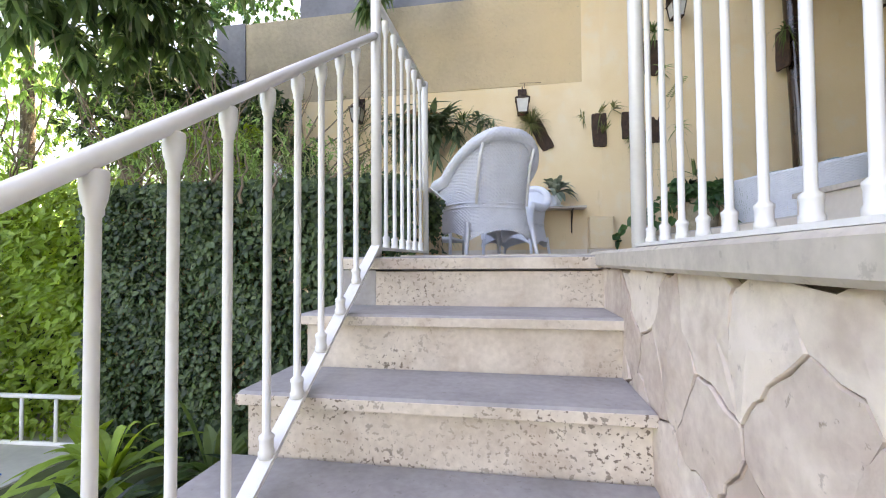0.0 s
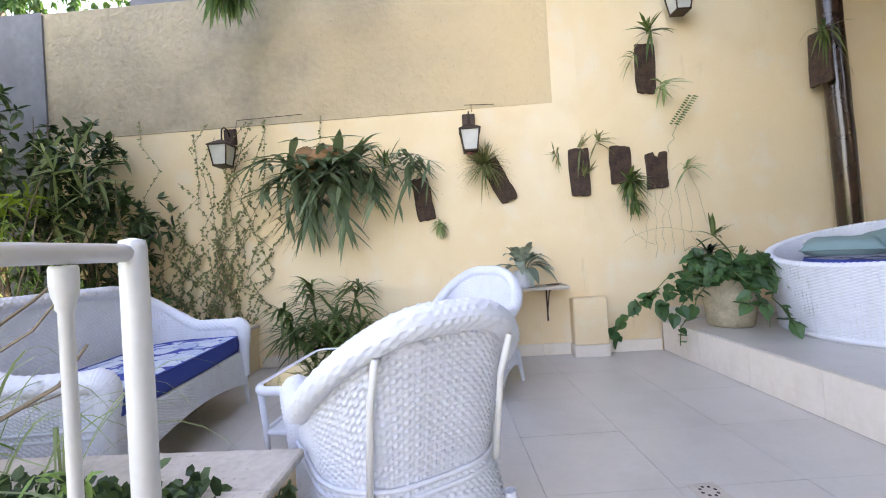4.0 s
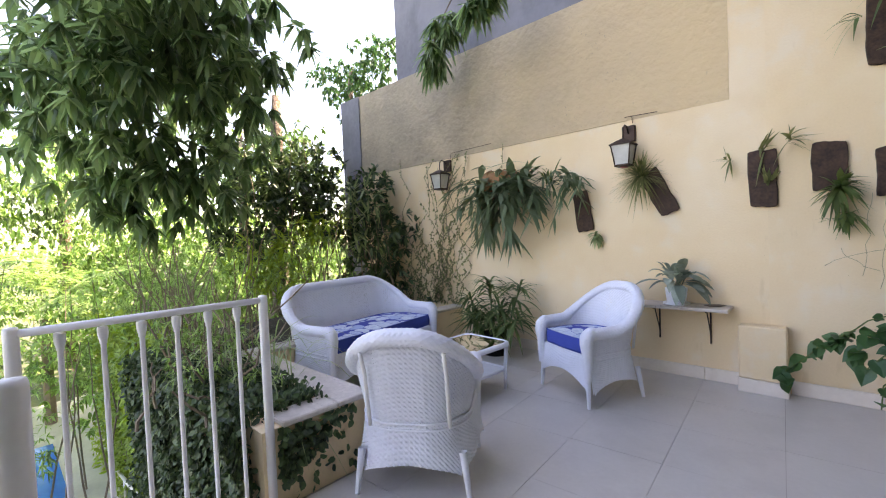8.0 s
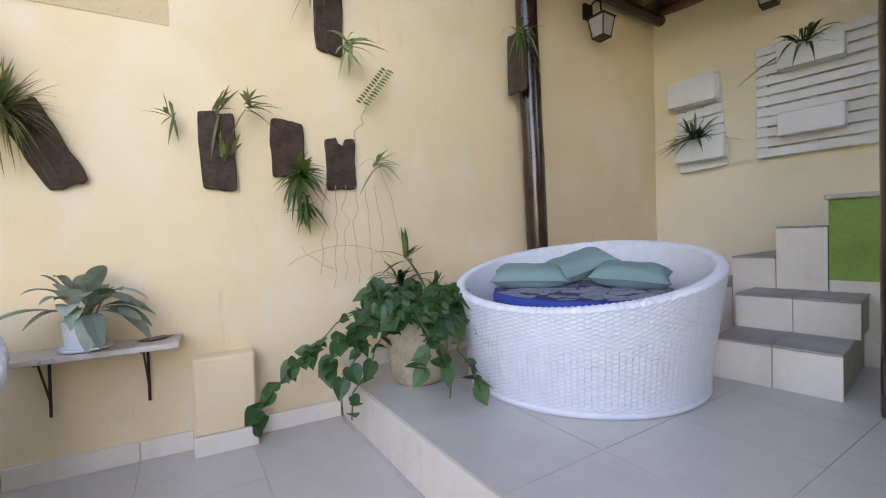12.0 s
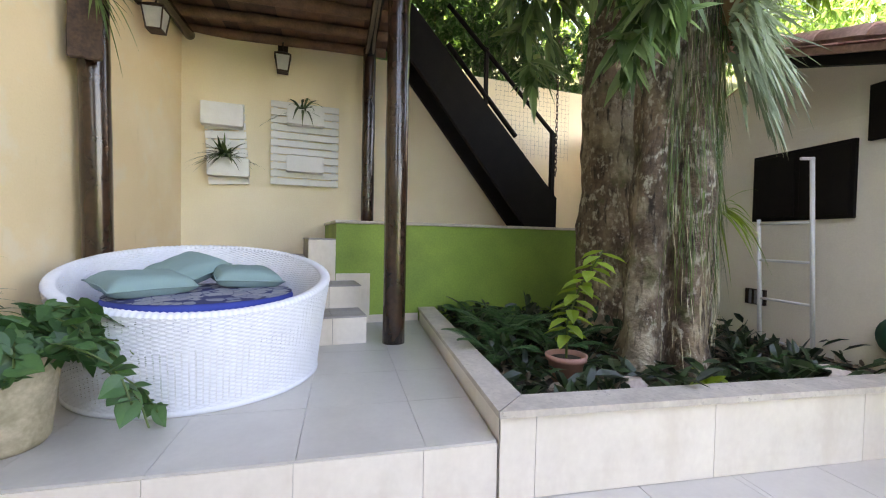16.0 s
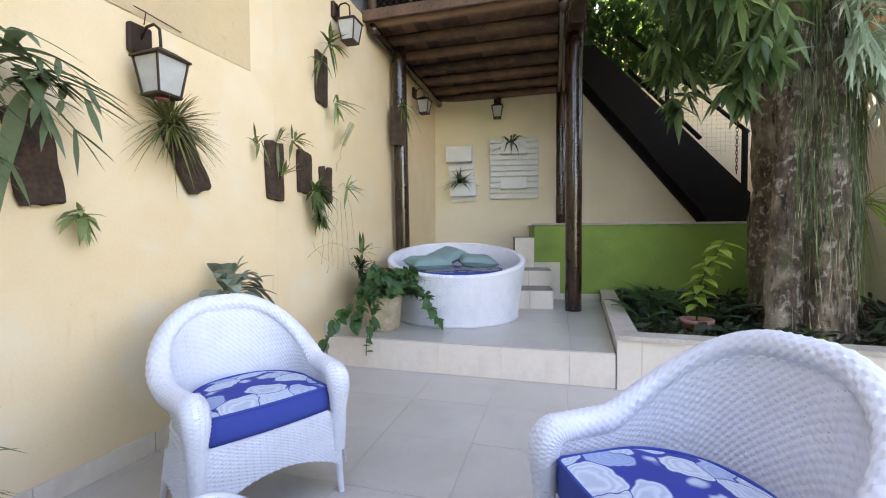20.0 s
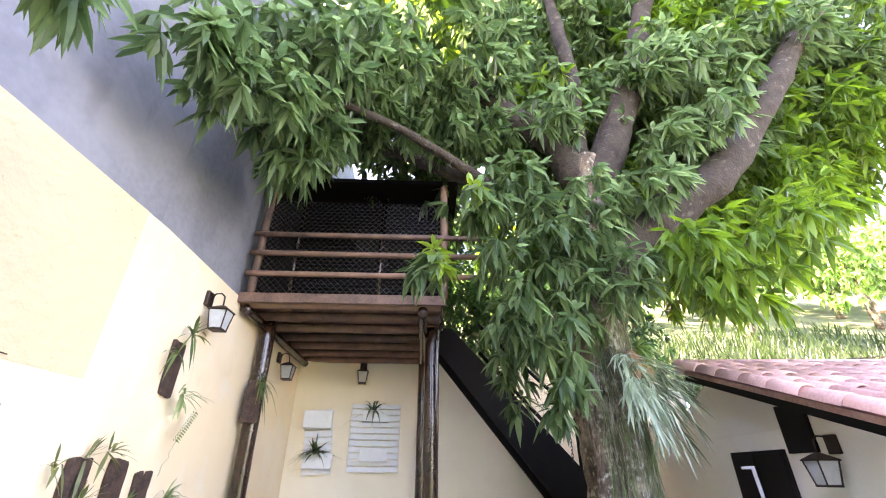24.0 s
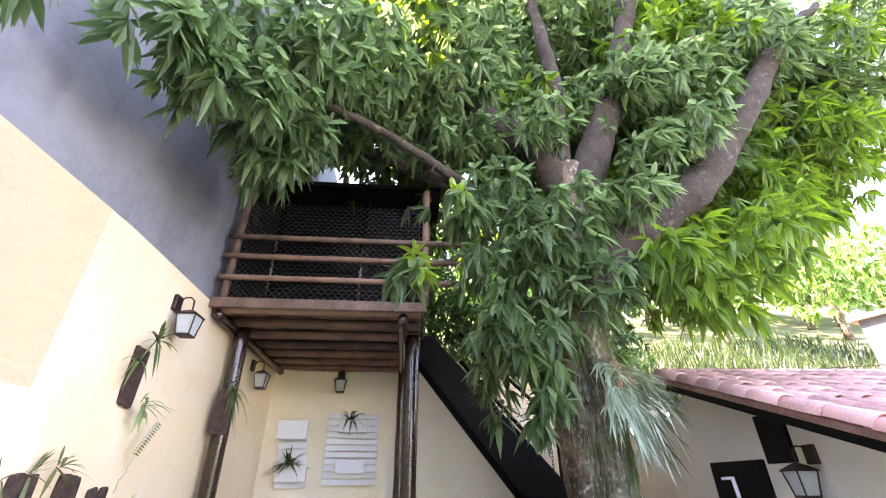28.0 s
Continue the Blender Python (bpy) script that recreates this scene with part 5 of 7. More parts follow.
staghorn("staghorn_fern", (-2.82, -0.08, 1.66), "huge grey-green staghorn fern mounted on the yellow wall", 115, 0.41, 0.074, LEAF_STAG, spread=1.45)
staghorn("staghorn_fern", (-2.08, -0.06, 1.74), "pale staghorn fern hanging over a bark plaque", 26, 0.26, 0.046, LEAF_STAG, husk=False, spread=0.5, out=1.3)
tuft("staghorn_spike", (-2.55, -0.10, 1.75), 9, 0.40, 0.055, LEAF_STAG, "upright forked fronds of the staghorn fern", "fern", way=(0.7, -0.4, 0.7), spread=0.35, droop=0.35)
tuft("air_plant", (-2.28, -0.08, 1.72), 20, 0.26, 0.022, LEAF_STRAP, "spiky air plant beside the staghorn fern", way=(0.2, -0.3, 0.5), spread=0.6, droop=0.4)

# creeping vine on the wall by the corner
t = thing("wall_creeper", "sparse creeper with tiny leaves climbing the yellow wall", "creeper")
Ps = []
for k in range(34):
    x0, x1 = -4.5 + 0.95 * rng.random(), 0
    x1 = x0 + rng.normal() * 0.32 + 0.14
    z1 = 1.0 + 1.35 * rng.random()
    pts = wander((x0, -0.02, 0.40), (x1, -0.045, z1), 0.0, 9, 0.09)
    part("stem", ntube(pts, 0.0024, 4), TWIG, t)
    for q in range(85):
        a = rng.random() * 7.99
        i = int(a)
        Ps.append(Vector(pts[i]).lerp(Vector(pts[i + 1]), a - i))
n = len(Ps)
D = unit(n) * np.array([1, 0.5, 1]) + np.array([0, -0.35, 0])
part("leaves", leaves([tuple(p) for p in Ps], D, np.tile((0, -1.0, 0.3), (n, 1)), 0.024 * (0.7 + 0.6 * rng.random(n)), 0.018), LEAF_OLIVE, t)

# conduit wire over the lamps, crack line and box on the wall
t = thing("lamp_wire", "thin dark wire stapled along the wall above the lanterns", "wire")
part("wire", ntube([(-3.62, -0.024, 2.14), (-3.60, -0.024, 2.235), (-3.0, -0.024, 2.245)], 0.003, 5), IRON, t)
t = thing("lamp_wire", "thin dark wire stapled along the wall above the lanterns", "wire")
part("wire", ntube([(-1.50, -0.01, 2.15), (-1.50, -0.026, 2.21), (-1.56, -0.026, 2.21), (-1.30, -0.012, 2.203)], 0.003, 5), IRON, t)
structure("wall_ledge", nbox(-5.35, -1.55, -0.008, 0.0, 2.180, 2.19, bev=0.004), ROUGHCAST, "thin render ridge along the wall", "trim")
structure("wall_buttress", nbox(-0.76, -0.475, -0.13, 0.0, 0.10, 0.49, bev=0.01), YELLOW, "low yellow box built against the wall", "wall")
structure("wall_buttress_base", nbox(-0.765, -0.47, -0.135, 0.0, 0.0, 0.10, bev=0.004), TILEB, "cream tile foot of the wall box", "baseboard")

# shelf, its pot and what lies on it
t = thing("wall_shelf", "weathered grey plank shelf on iron brackets", "shelf")
part("board", nbox(-1.46, -0.80, -0.235, -0.004, 0.585, 0.612, bev=0.004), COPING, t, "weathered grey plank")
for x in (-1.32, -0.95):
    part("bracket", ntube([(x, -0.02, 0.30), (x, -0.012, 0.575), (x, -0.19, 0.578)], 0.007, 6), IRON, t, "thin iron bracket")
    part("bracket_strut", ntube([(x, -0.014, 0.36), (x, -0.15, 0.575)], 0.005, 6), IRON, t)


def wicker_pot(m, r, h, label):
    t = thing("flower_pot", label, "flower pot", m)

    def body(u, v):
        a = 2 * math.pi * u
        rr = r * (0.86 + 0.16 * v) + 0.003 * weave(u, v, 26, 9)
        return (rr * math.cos(a), rr * math.sin(a), 0.012 + (h - 0.012) * v)
    b = part("pot_body", sheet(body, 78, 27, True), CERAM, t, "white pot with a woven relief", True)
    s = b.modifiers.new("thick", "SOLIDIFY")
    s.thickness = 0.006
    part("saucer", lathe(bmesh.new(), [(r * 0.9, 0.0), (r * 1.22, 0.006), (r * 1.25, 0.018), (r * 1.15, 0.012), (r * 0.5, 0.012)], 28), CERAM, t, "", True)
    part("soil", lathe(bmesh.new(), [(r * 0.8, h * 0.5), (r * 0.95, h - 0.012), (0.01, h - 0.008)], 20), SOIL, t)
    return t


wicker_pot(pose(-1.16, -0.135, 0.612), 0.078, 0.135, "white woven-relief pot on the wall shelf")
tuft("shelf_plant", (-1.16, -0.135, 0.75), 34, 0.35, 0.080, LEAF_GREY, "arching broad-leaved plant in a white pot", way=(0.03, -0.02, 1.05), spread=0.66, droop=0.66, vary=0.2, rise=0.90, stalk=True)
t = thing("dry_leaf", "curled dry leaf on the shelf", "leaf")
part("blade", leaves([(-0.98, -0.12, 0.618)], [(1, 0.2, 0.1)], [(0, 0, 1)], 0.16, 0.08, 0.05), TWIG, t)


# ---- clump of strap plants in the corner ----
t = thing("dracaena_pots", "dark pot with a clump of spiky strap-leaved plants", "potted plant")
part("pot", lathe(bmesh.new(), [(0.11, 0.0), (0.14, 0.2), (0.15, 0.22), (0.13, 0.22), (0.02, 0.2)], 20, (-2.80, -0.36, 0)), BLACKWD, t, "dark plastic pot", True)
for cx, cy, cz in ((-3.16, -0.30, 0.56), (-2.92, -0.26, 0.74), (-2.50, -0.32, 0.72), (-3.05, -0.42, 0.38), (-2.66, -0.44, 0.50), (-2.84, -0.46, 0.42), (-2.46, -0.44, 0.42)):
    foot = Vector((-2.80 + (cx + 2.80) * 0.4, -0.36 + (cy + 0.36) * 0.4, 0.18))
    part("cane", ntube([foot, (cx, cy, cz)], 0.008, 8), LEAF_STRAP, t)
    paths = []
    for k in range(54):
        a, s = rng.random() * 2 * math.pi, rng.random() ** 0.45
        d = Vector((math.cos(a), math.sin(a) - 0.15, -0.1 + 1.5 * s * rng.random()))
        paths.append((foot.lerp(Vector((cx, cy, cz)), 0.25 + 0.75 * s), d, 0.33 * (0.6 + 0.5 * rng.random()), 0.30 + 0.55 * rng.random()))
    part("leaf_rosette", straps(paths, [0.030] * 54, 8), LEAF_STRAP, t)


# ---- daybed and the big pot ----
def daybed(m):
    t = thing("round_daybed", "round white wicker daybed with a high sloping rim", "daybed", m)
    nu, nv = 150, 46

    def rim_z(a):
        x, y = math.cos(a), math.sin(a)
        return 0.600 + 0.128 * x + 0.045 * y

    def wall(u, v, off=0.0, bump=1.0, bottom=0.02):
        a = 2 * math.pi * u
        zt = rim_z(a)
        z = bottom + (zt - bottom) * v
        r = 0.640 + 0.080 * (z / 0.60) ** 1.2 + off + bump * 0.0040 * weave(u, v, nu, nv)
        return (r * math.cos(a), r * math.sin(a), z)
    part("outer_wall", woven(lambda u, v: wall(u, v), nu, nv, True), WICKER, t, "woven white wicker side", True)
    part("inner_wall", woven(lambda u, v: wall(1 - u, v, -0.06 - 0.09 * (1 - v), 1.0, 0.33), nu, nv, True), WICKER, t, "woven white wicker inside", True)

    def rim(u, v):
        a, b = 2 * math.pi * u, 2 * math.pi * v
        x, y, z = wall(u, 1.0, -0.03, 0)
        rr = 0.030 + 0.003 * math.sin(a * 150)
        k = (math.hypot(x, y) + rr * math.cos(b)) / math.hypot(x, y)
        return (x * k, y * k, z + rr * 0.75 * math.sin(b))
    part("rim", sheet(rim, 600, 14, True), WICKER, t, "rolled wicker rim", True)
    part("base_ring", lathe(bmesh.new(), [(0.635, 0.0), (0.648, 0.012), (0.648, 0.03), (0.58, 0.03)], 64, cap=False), WICKER, t, "", True)
    part("bed_board", lathe(bmesh.new(), [(0.30, 0.29), (0.55, 0.30), (0.55, 0.342), (0.02, 0.342)], 48), WICKER, t)
    return t


DB = pose(1.20, -0.785, STEP_Z)
daybed(DB)
MT = DB @ pose(0.02, 0.01, -0.018)
t = thing("round_mattress", "round navy mattress with a pale shell print", "mattress", MT)
part("boxing", lathe(bmesh.new(), [(0.46, 0.362), (0.495, 0.38), (0.50, 0.485), (0.488, 0.508), (0.3, 0.509)], 56, cap=True), NAVY, t, "plain navy side", True)
part("top", sheet(lambda u, v: (0.492 * v * math.cos(2 * math.pi * u), 0.492 * v * math.sin(2 * math.pi * u), 0.510 + 0.012 * (1 - v * v)), 64, 12, True), MATTRESS, t, "greyish navy cloth with a pale shell print", True)


def pillow(m, w, d, h, label):
    t = thing("throw_pillow", label, "pillow", m, "pillows on the daybed")

    def half(sgn):
        def f(u, v):
            x, y = 2 * u - 1, 2 * v - 1
            e = (1 - x ** 4) * (1 - y ** 4)
            pin = 1 - 0.10 * (1 - y * y) * abs(x) ** 3 - 0.0
            pin2 = 1 - 0.10 * (1 - x * x) * abs(y) ** 3
            z = sgn * h / 2 * max(0, e) ** 0.5 + 0.008 * noise.noise(Vector((x * 2.5, y * 2.5, sgn * 3 + w * 9)))
            return (x * w / 2 * pin, y * d / 2 * pin2, z)
        return f
    a, b = sheet(half(1), 20, 20), sheet(half(-1), 20, 20)
    part("cover", merge(a, (b[0], [], [q[::-1] for q in b[2]])), TEAL, t, "", True)
    loop = [(-1, -1), (0, -0.9), (1, -1), (0.9, 0), (1, 1), (0, 0.9), (-1, 1), (-0.9, 0), (-1, -1)]
    part("seam", ntube([(x * w / 2, y * d / 2, 0) for x, y in loop], 0.004, 5), TEAL, t, "", True)
    return t


pillow(DB @ pose(-0.13, 0.27, 0.562, 8, 0, -42), 0.45, 0.32, 0.13, "sage green cloth pillow on the daybed")
pillow(DB @ pose(0.19, 0.19, 0.61, 12, -18, -30), 0.43, 0.33, 0.13, "sage green cloth pillow leaning on others")
pillow(DB @ pose(0.26, -0.15, 0.567, 8, 4, -58), 0.42, 0.31, 0.13, "sage green cloth pillow on the daybed")

t = thing("planter_pot", "weathered beige plant pot on the platform", "plant pot", pose(0.375, -0.335, STEP_Z))
part("pot_body", lathe(bmesh.new(), [(0.145, 0.0), (0.158, 0.02), (0.180, 0.22), (0.195, 0.35), (0.203, 0.356), (0.203, 0.39), (0.182, 0.39), (0.17, 0.34)], 32), OLDPOT, t, "mossy beige pot", True)
part("soil", lathe(bmesh.new(), [(0.17, 0.33), (0.179, 0.36), (0.01, 0.365)], 20), SOIL, t)


def vine_plant():
    t = thing("trailing_vine", "lush trailing vine with heart-shaped leaves in a beige pot", "potted plant", pose(0.035, -0.065, 0.07))
    stems = []
    for k in range(26):
        a = rng.random() * 6.28
        e = Vector((0.28 + 0.30 * math.cos(a), -0.36 + 0.22 * math.sin(a), 0.50 + 0.22 * rng.random()))
        stems.append(wander((0.34, -0.27, 0.52), e, -0.10, 6, 0.02))
    stems += [wander((0.30, -0.34, 0.58), (-0.28, -0.24, 0.42), -0.12, 8, 0.02), wander((-0.22, -0.24, 0.46), (-0.52, -0.20, 0.10), -0.06, 8, 0.02), wander((0.25, -0.36, 0.56), (-0.08, -0.34, 0.06), -0.16, 8, 0.02),
              wander((0.36, -0.40, 0.56), (0.52, -0.62, 0.62), -0.10, 8, 0.02),
              wander((0.30, -0.34, 0.56), (-0.14, -0.40, 0.30), -0.12, 7, 0.02), wander((0.36, -0.40, 0.56), (0.66, -0.70, 0.50), -0.10, 8, 0.02), wander((0.36, -0.42, 0.56), (0.56, -0.76, 0.34), -0.12, 8, 0.02), wander((0.34, -0.42, 0.56), (0.42, -0.80, 0.26), -0.12, 8, 0.02), wander((0.30, -0.42, 0.58), (0.10, -0.86, 0.42), -0.10, 8, 0.02), wander((0.30, -0.42, 0.58), (0.22, -0.86, 0.28), -0.12, 8, 0.02), wander((0.10, -0.36, 0.62), (-0.20, -0.30, 0.34), -0.06, 7, 0.02)]
    P, D = [], []
    for s in stems:
        part("stem", ntube(s, 0.004, 5), LEAF_STRAP, t)
        for k in range(18):
            a = rng.random() * (len(s) - 1.01)
            i = int(a)
            P.append(Vector(s[i]).lerp(Vector(s[i + 1]), a - i))
            d = Vector(rng.normal(size=3)) * 0.8 + Vector((0, -0.5, -0.2))
            D.append(d)
    n = len(P)
    L = 0.080 * (0.6 + 0.7 * rng.random(n))
    part("leaves", heart_leaves(P, D, np.array([0, -0.5, 0.8]) + unit(n) * 0.5, L), LEAF_VINE, t, "dark green heart-shaped leaves")
    return t


vine_plant()
tuft("bromeliad", (0.36, -0.12, 0.80), 34, 0.22, 0.03, LEAF_DARK, "spiky dark bromeliad behind the vine", way=(0, -0.2, 0.6), spread=0.8, droop=0.4)
tuft("bromeliad", (0.42, -0.10, 0.95), 14, 0.20, 0.026, LEAF_STRAP, "spiky bromeliad top behind the vine", way=(0.1, -0.2, 0.6), spread=0.7, droop=0.3)
tuft("bromeliad", (0.62, -0.10, 0.72), 14, 0.22, 0.03, LEAF_STRAP, "spiky bromeliad beside the daybed", way=(0.1, -0.3, 0.5), spread=0.7, droop=0.4)


# ---- pallets on the back wall ----
def pallet(name, m, w, h, rows, label):
    t = thing(name, label, "wall pallet", m)
    pitch = h / rows
    for k in range(rows):
        part("slat", nbox(-w / 2, w / 2, -0.075, -0.058, -h / 2 + k * pitch + 0.008, -h / 2 + (k + 1) * pitch - 0.008, bev=0.002), WHITE, t)
    for x in (-w / 2 + 0.05, 0, w / 2 - 0.05):
        part("batten", nbox(x - 0.025, x + 0.025, -0.057, 0.0, -h / 2 + 0.01, h / 2 - 0.01), WHITE, t)
    return t


def planter_box(m, w, h, label):
    t = thing("planter_box", label, "planter box", m)
    part("front", nbox(-w / 2, w / 2, -0.13, -0.118, 0, h, bev=0.002), WHITE, t)
    part("floor", nbox(-w / 2, w / 2, -0.118, -0.004, 0, 0.012), WHITE, t)
    for s in (-1, 1):
        part("end", nbox(s * w / 2 - 0.006, s * w / 2 + 0.006, -0.117, -0.004, 0.013, h - 0.002), WHITE, t)
    part("soil", nbox(-w / 2 + 0.012, w / 2 - 0.012, -0.115, -0.006, 0.013, h - 0.03), SOIL, t)
    return t


E90 = BACK @ Matrix.Rotation(radians(-90), 4, "Z")   # local -y faces the yard, local x runs to -y
pallet("slatted_pallet", E90 @ pose(0.99, 0, 2.163), 0.76, 0.97, 11, "white slatted pallet panel hung on the back wall")
pallet("slatted_pallet", E90 @ pose(0.16, 0, 2.095, 0, -4, 0), 0.41, 0.90, 9, "narrow white slatted pallet hung a little askew")
planter_box(E90 @ pose(0.985, -0.075, 2.37), 0.40, 0.17, "white planter box on the upper pallet")
planter_box(E90 @ pose(0.985, -0.075, 1.83), 0.40, 0.18, "empty white planter box low on the pallet")
planter_box(E90 @ pose(0.125, -0.075, 2.27), 0.40, 0.24, "empty white planter box high on the narrow pallet")
planter_box(E90 @ pose(0.19, -0.075, 1.73), 0.40, 0.20, "white planter box low on the narrow pallet")
tuft("spider_plant", (3.59, -0.95, 2.53), 30, 0.36, 0.030, LEAF_IVY, "dark strap-leaved plant in a wall planter", way=(-0.3, 0.0, 0.9), spread=0.75, droop=0.7)
tuft("spider_plant", (3.44, -0.17, 1.93), 80, 0.34, 0.026, LEAF_IVY, "bushy dark strap-leaved plant in a wall planter", way=(-0.4, 0.0, 0.5), spread=0.9, droop=0.5, rise=0.15)

# ---- white-tiled steps to the upper terrace ----
def tiled_step(x0, x1, y0, y1, z0, z1, label):
    t = thing("tiled_step", label, "step", BACK, kind="structure")
    part("step_core", nbox(x0 + 0.008, x1, y0 + 0.008, y1 - 0.008, z0, z1 - 0.012), GROUT, t)
    n = max(1, round((y1 - y0) / 0.28))
    for k in range(n):
        a, b = y0 + (y1 - y0) * k / n + 0.002, y0 + (y1 - y0) * (k + 1) / n - 0.002
        part("riser_tile", nbox(x0, x0 + 0.008, a, b, z0, z1 - 0.013, bev=0.001), TILEB, t)
        part("tread_tile", nbox(x0 - 0.01, x1, a, b, z1 - 0.012, z1, bev=0.002), TREAD, t)
    return t


tiled_step(-1.97, -1.19, -1.39, -0.86, STEP_Z, 0.475, "low tiled step with a grey tread")
tiled_step(-1.58, -1.19, -1.41, -0.86, 0.475, 0.675, "second tiled step with a grey tread")
tiled_step(-1.19, -0.002, -0.735, -0.50, STEP_Z, 0.675, "tiled step rising along the back wall")
tiled_step(-1.19, -0.002, -0.977, -0.735, STEP_Z, 0.88, "tiled step rising along the back wall")
tiled_step(-1.19, -0.002, -1.23, -0.977, STEP_Z, 1.075, "tiled step rising along the back wall")
structure("wall_tile", nbox(-1.195, -1.18, -1.56, -1.233, STEP_Z, 0.742), TILEB, "pale tile edging on the green wall", "tile", m=BACK)
structure("green_wall_base", nbox(-1.195, -1.18, -2.06, -1.562, STEP_Z, 0.33), TILEB, "pale skirting tile under the green wall", "baseboard", m=BACK)


# ---- timber stair up to the deck ----
t = thing("deck_staircase", "steep black timber staircase up to the deck", "staircase", BACK)
for x in (-0.645, -0.26):
    bm = bmesh.new()
    f = bm.faces.new([bm.verts.new((x, y, z)) for y, z in ((-3.66, TERR_Z), (-4.12, TERR_Z), (-4.12, 1.66), (-2.10, 3.76), (-1.90, 3.76), (-1.90, 3.37))])
    r = bmesh.ops.extrude_face_region(bm, geom=[f])
    for v in r["geom"]:
        if isinstance(v, bmesh.types.BMVert):
            v.co.x += 0.05
    bmesh.ops.recalc_face_normals(bm, faces=bm.faces)
    part("stringer", bm, BLACKWD, t, "wide black side board")
for k in range(9):
    q = Vector((0, -3.98, TERR_Z + 0.20)).lerp(Vector((0, -2.40, 3.20)), k / 8)
    part("tread", nbox(-0.593, -0.262, q.y - 0.11, q.y + 0.11, q.z - 0.02, q.z + 0.02, bev=0.003), BLACKWD, t)
part("newel_post", nbox(-0.635, -0.575, -4.09, -4.03, 1.68, 2.52, bev=0.006), BLACKWD, t)
part("baluster", nbox(-0.63, -0.59, -3.09, -3.04, 2.60, 3.45, bev=0.006), BLACKWD, t)
part("hand_rail", ntube([(-0.61, -4.10, 2.47), (-0.61, -2.55, 3.86)], 0.028, 8), BLACKWD, t, "", True)
part("mid_rail", ntube([(-0.61, -3.50, 2.41), (-0.61, -2.55, 3.40)], 0.030, 8), BLACKWD, t, "", True)


# ---- hut and net on the deck ----
t = thing("deck_hut", "dark slatted hut standing on the deck", "hut", DECKM @ pose(-0.80, 0, 0))
for k in range(34):
    z = DZ + 0.16 + k * 0.062
    part("wall_slat", ntube([(2.15, -0.06, z), (2.15, -2.25, z)], 0.026, 6), BLACKWD, t, "", True)
part("wall_backing", nbox(2.19, 2.22, -2.25, -0.06, DZ + 0.15, DZ + 2.28), BLACKWD, t)
for k in range(34):
    z = DZ + 0.16 + k * 0.062
    part("side_slat", ntube([(0.95, -0.05, z), (2.15, -0.05, z)], 0.024, 6), BLACKWD, t, "", True)
part("window_board", nbox(2.10, 2.13, -1.45, -0.95, DZ + 1.15, DZ + 1.62), BLACKWD, t, "black window opening")
part("roof", nbox(1.6, 3.8, -2.5, -0.02, DZ + 2.30, DZ + 2.38, bev=0.01), BLACKWD, t)
for y in (-0.08, -1.35, -2.25):
    part("post", ntube([(2.08, y, DZ + 0.15), (2.08, y, DZ + 2.3)], 0.045, 8), WOODDK, t, "", True)

t = thing("safety_net", "diamond wire net behind the deck rails", "net", DECKM)
bm = bmesh.new()
y0, y1, z0, z1 = -2.25, -0.05, DZ + 0.16, 4.70
step = 0.075
k = y0 - (z1 - z0)
while k < y1:
    for s in (1, -1):
        ya, za, yb, zb = k, z0, k + (z1 - z0), z1
        if ya < y0:
            za, ya = za + (y0 - ya), y0
        if yb > y1:
            zb, yb = zb - (yb - y1), y1
        if zb > za:
            pa, pb = ((ya, za), (yb, zb)) if s > 0 else ((y0 + y1 - ya, za), (y0 + y1 - yb, zb))
            tube(bm, [(DX0 + 0.06, *pa), (DX0 + 0.06, *pb)], 0.0022, 3, cap=False)
    k += step
part("mesh", bm, STEEL, t)
t = thing("stair_net", "wire net behind the staircase", "net", BACK @ pose(-3.85, 0.0, 0.1))
bm = bmesh.new()
for k in range(27):
    y = -4.75 + k * 0.065
    tube(bm, [(3.83, y, 2.2 if k < 20 else 3.3), (3.83, y, 4.3)], 0.0012, 3, cap=False)
for k in range(32):
    tube(bm, [(3.83, -4.75, 2.25 + k * 0.065), (3.83, -3.5 if k < 17 else -3.06, 2.25 + k * 0.065)], 0.0012, 3, cap=False)
part("mesh", bm, STEEL, t)
t = thing("hanging_chain", "rusty chain hanging by the staircase", "chain")
link_me = None
for k in range(34):
    m = pose(2.9, -3.78, 1.85 + k * 0.045, 0, 0, 90 * (k % 2))
    if link_me is None:
        o = part("chain_link", ntube([(-0.012, 0, 0), (-0.0095, 0, 0.025), (0, 0, 0.032), (0.0095, 0, 0.025), (0.012, 0, 0), (0.0095, 0, -0.025), (0, 0, -0.032), (-0.0095, 0, -0.025), (-0.012, 0, 0)], 0.004, 5, cap=False), IRON, t, "", True, m)
        link_me = o.data
    else:
        o = new("chain_link", link_me)
        o.parent, o.matrix_basis = t, m



# ---- growth on the trunk ----
staghorn("staghorn_fern", (0.80, -3.90, 2.47), "pale staghorn fern on the mango trunk", 130, 0.44, 0.034, LEAF_SILVER, face=(-0.75, -0.65, 0))
tuft("trunk_orchid", (0.72, -3.98, 2.75), 60, 0.20, 0.02, LEAF_GARDEN, "bushy orchid tuft on the mango trunk", way=(-0.6, -0.3, 0.3), spread=0.7, droop=0.5)
tuft("trunk_bromeliad", (0.90, -4.00, 1.33), 22, 0.24, 0.028, LEAF_BRIGHT, "yellow-green strap plant on the trunk", way=(-0.3, -0.6, 0.0), spread=0.55, droop=0.8)


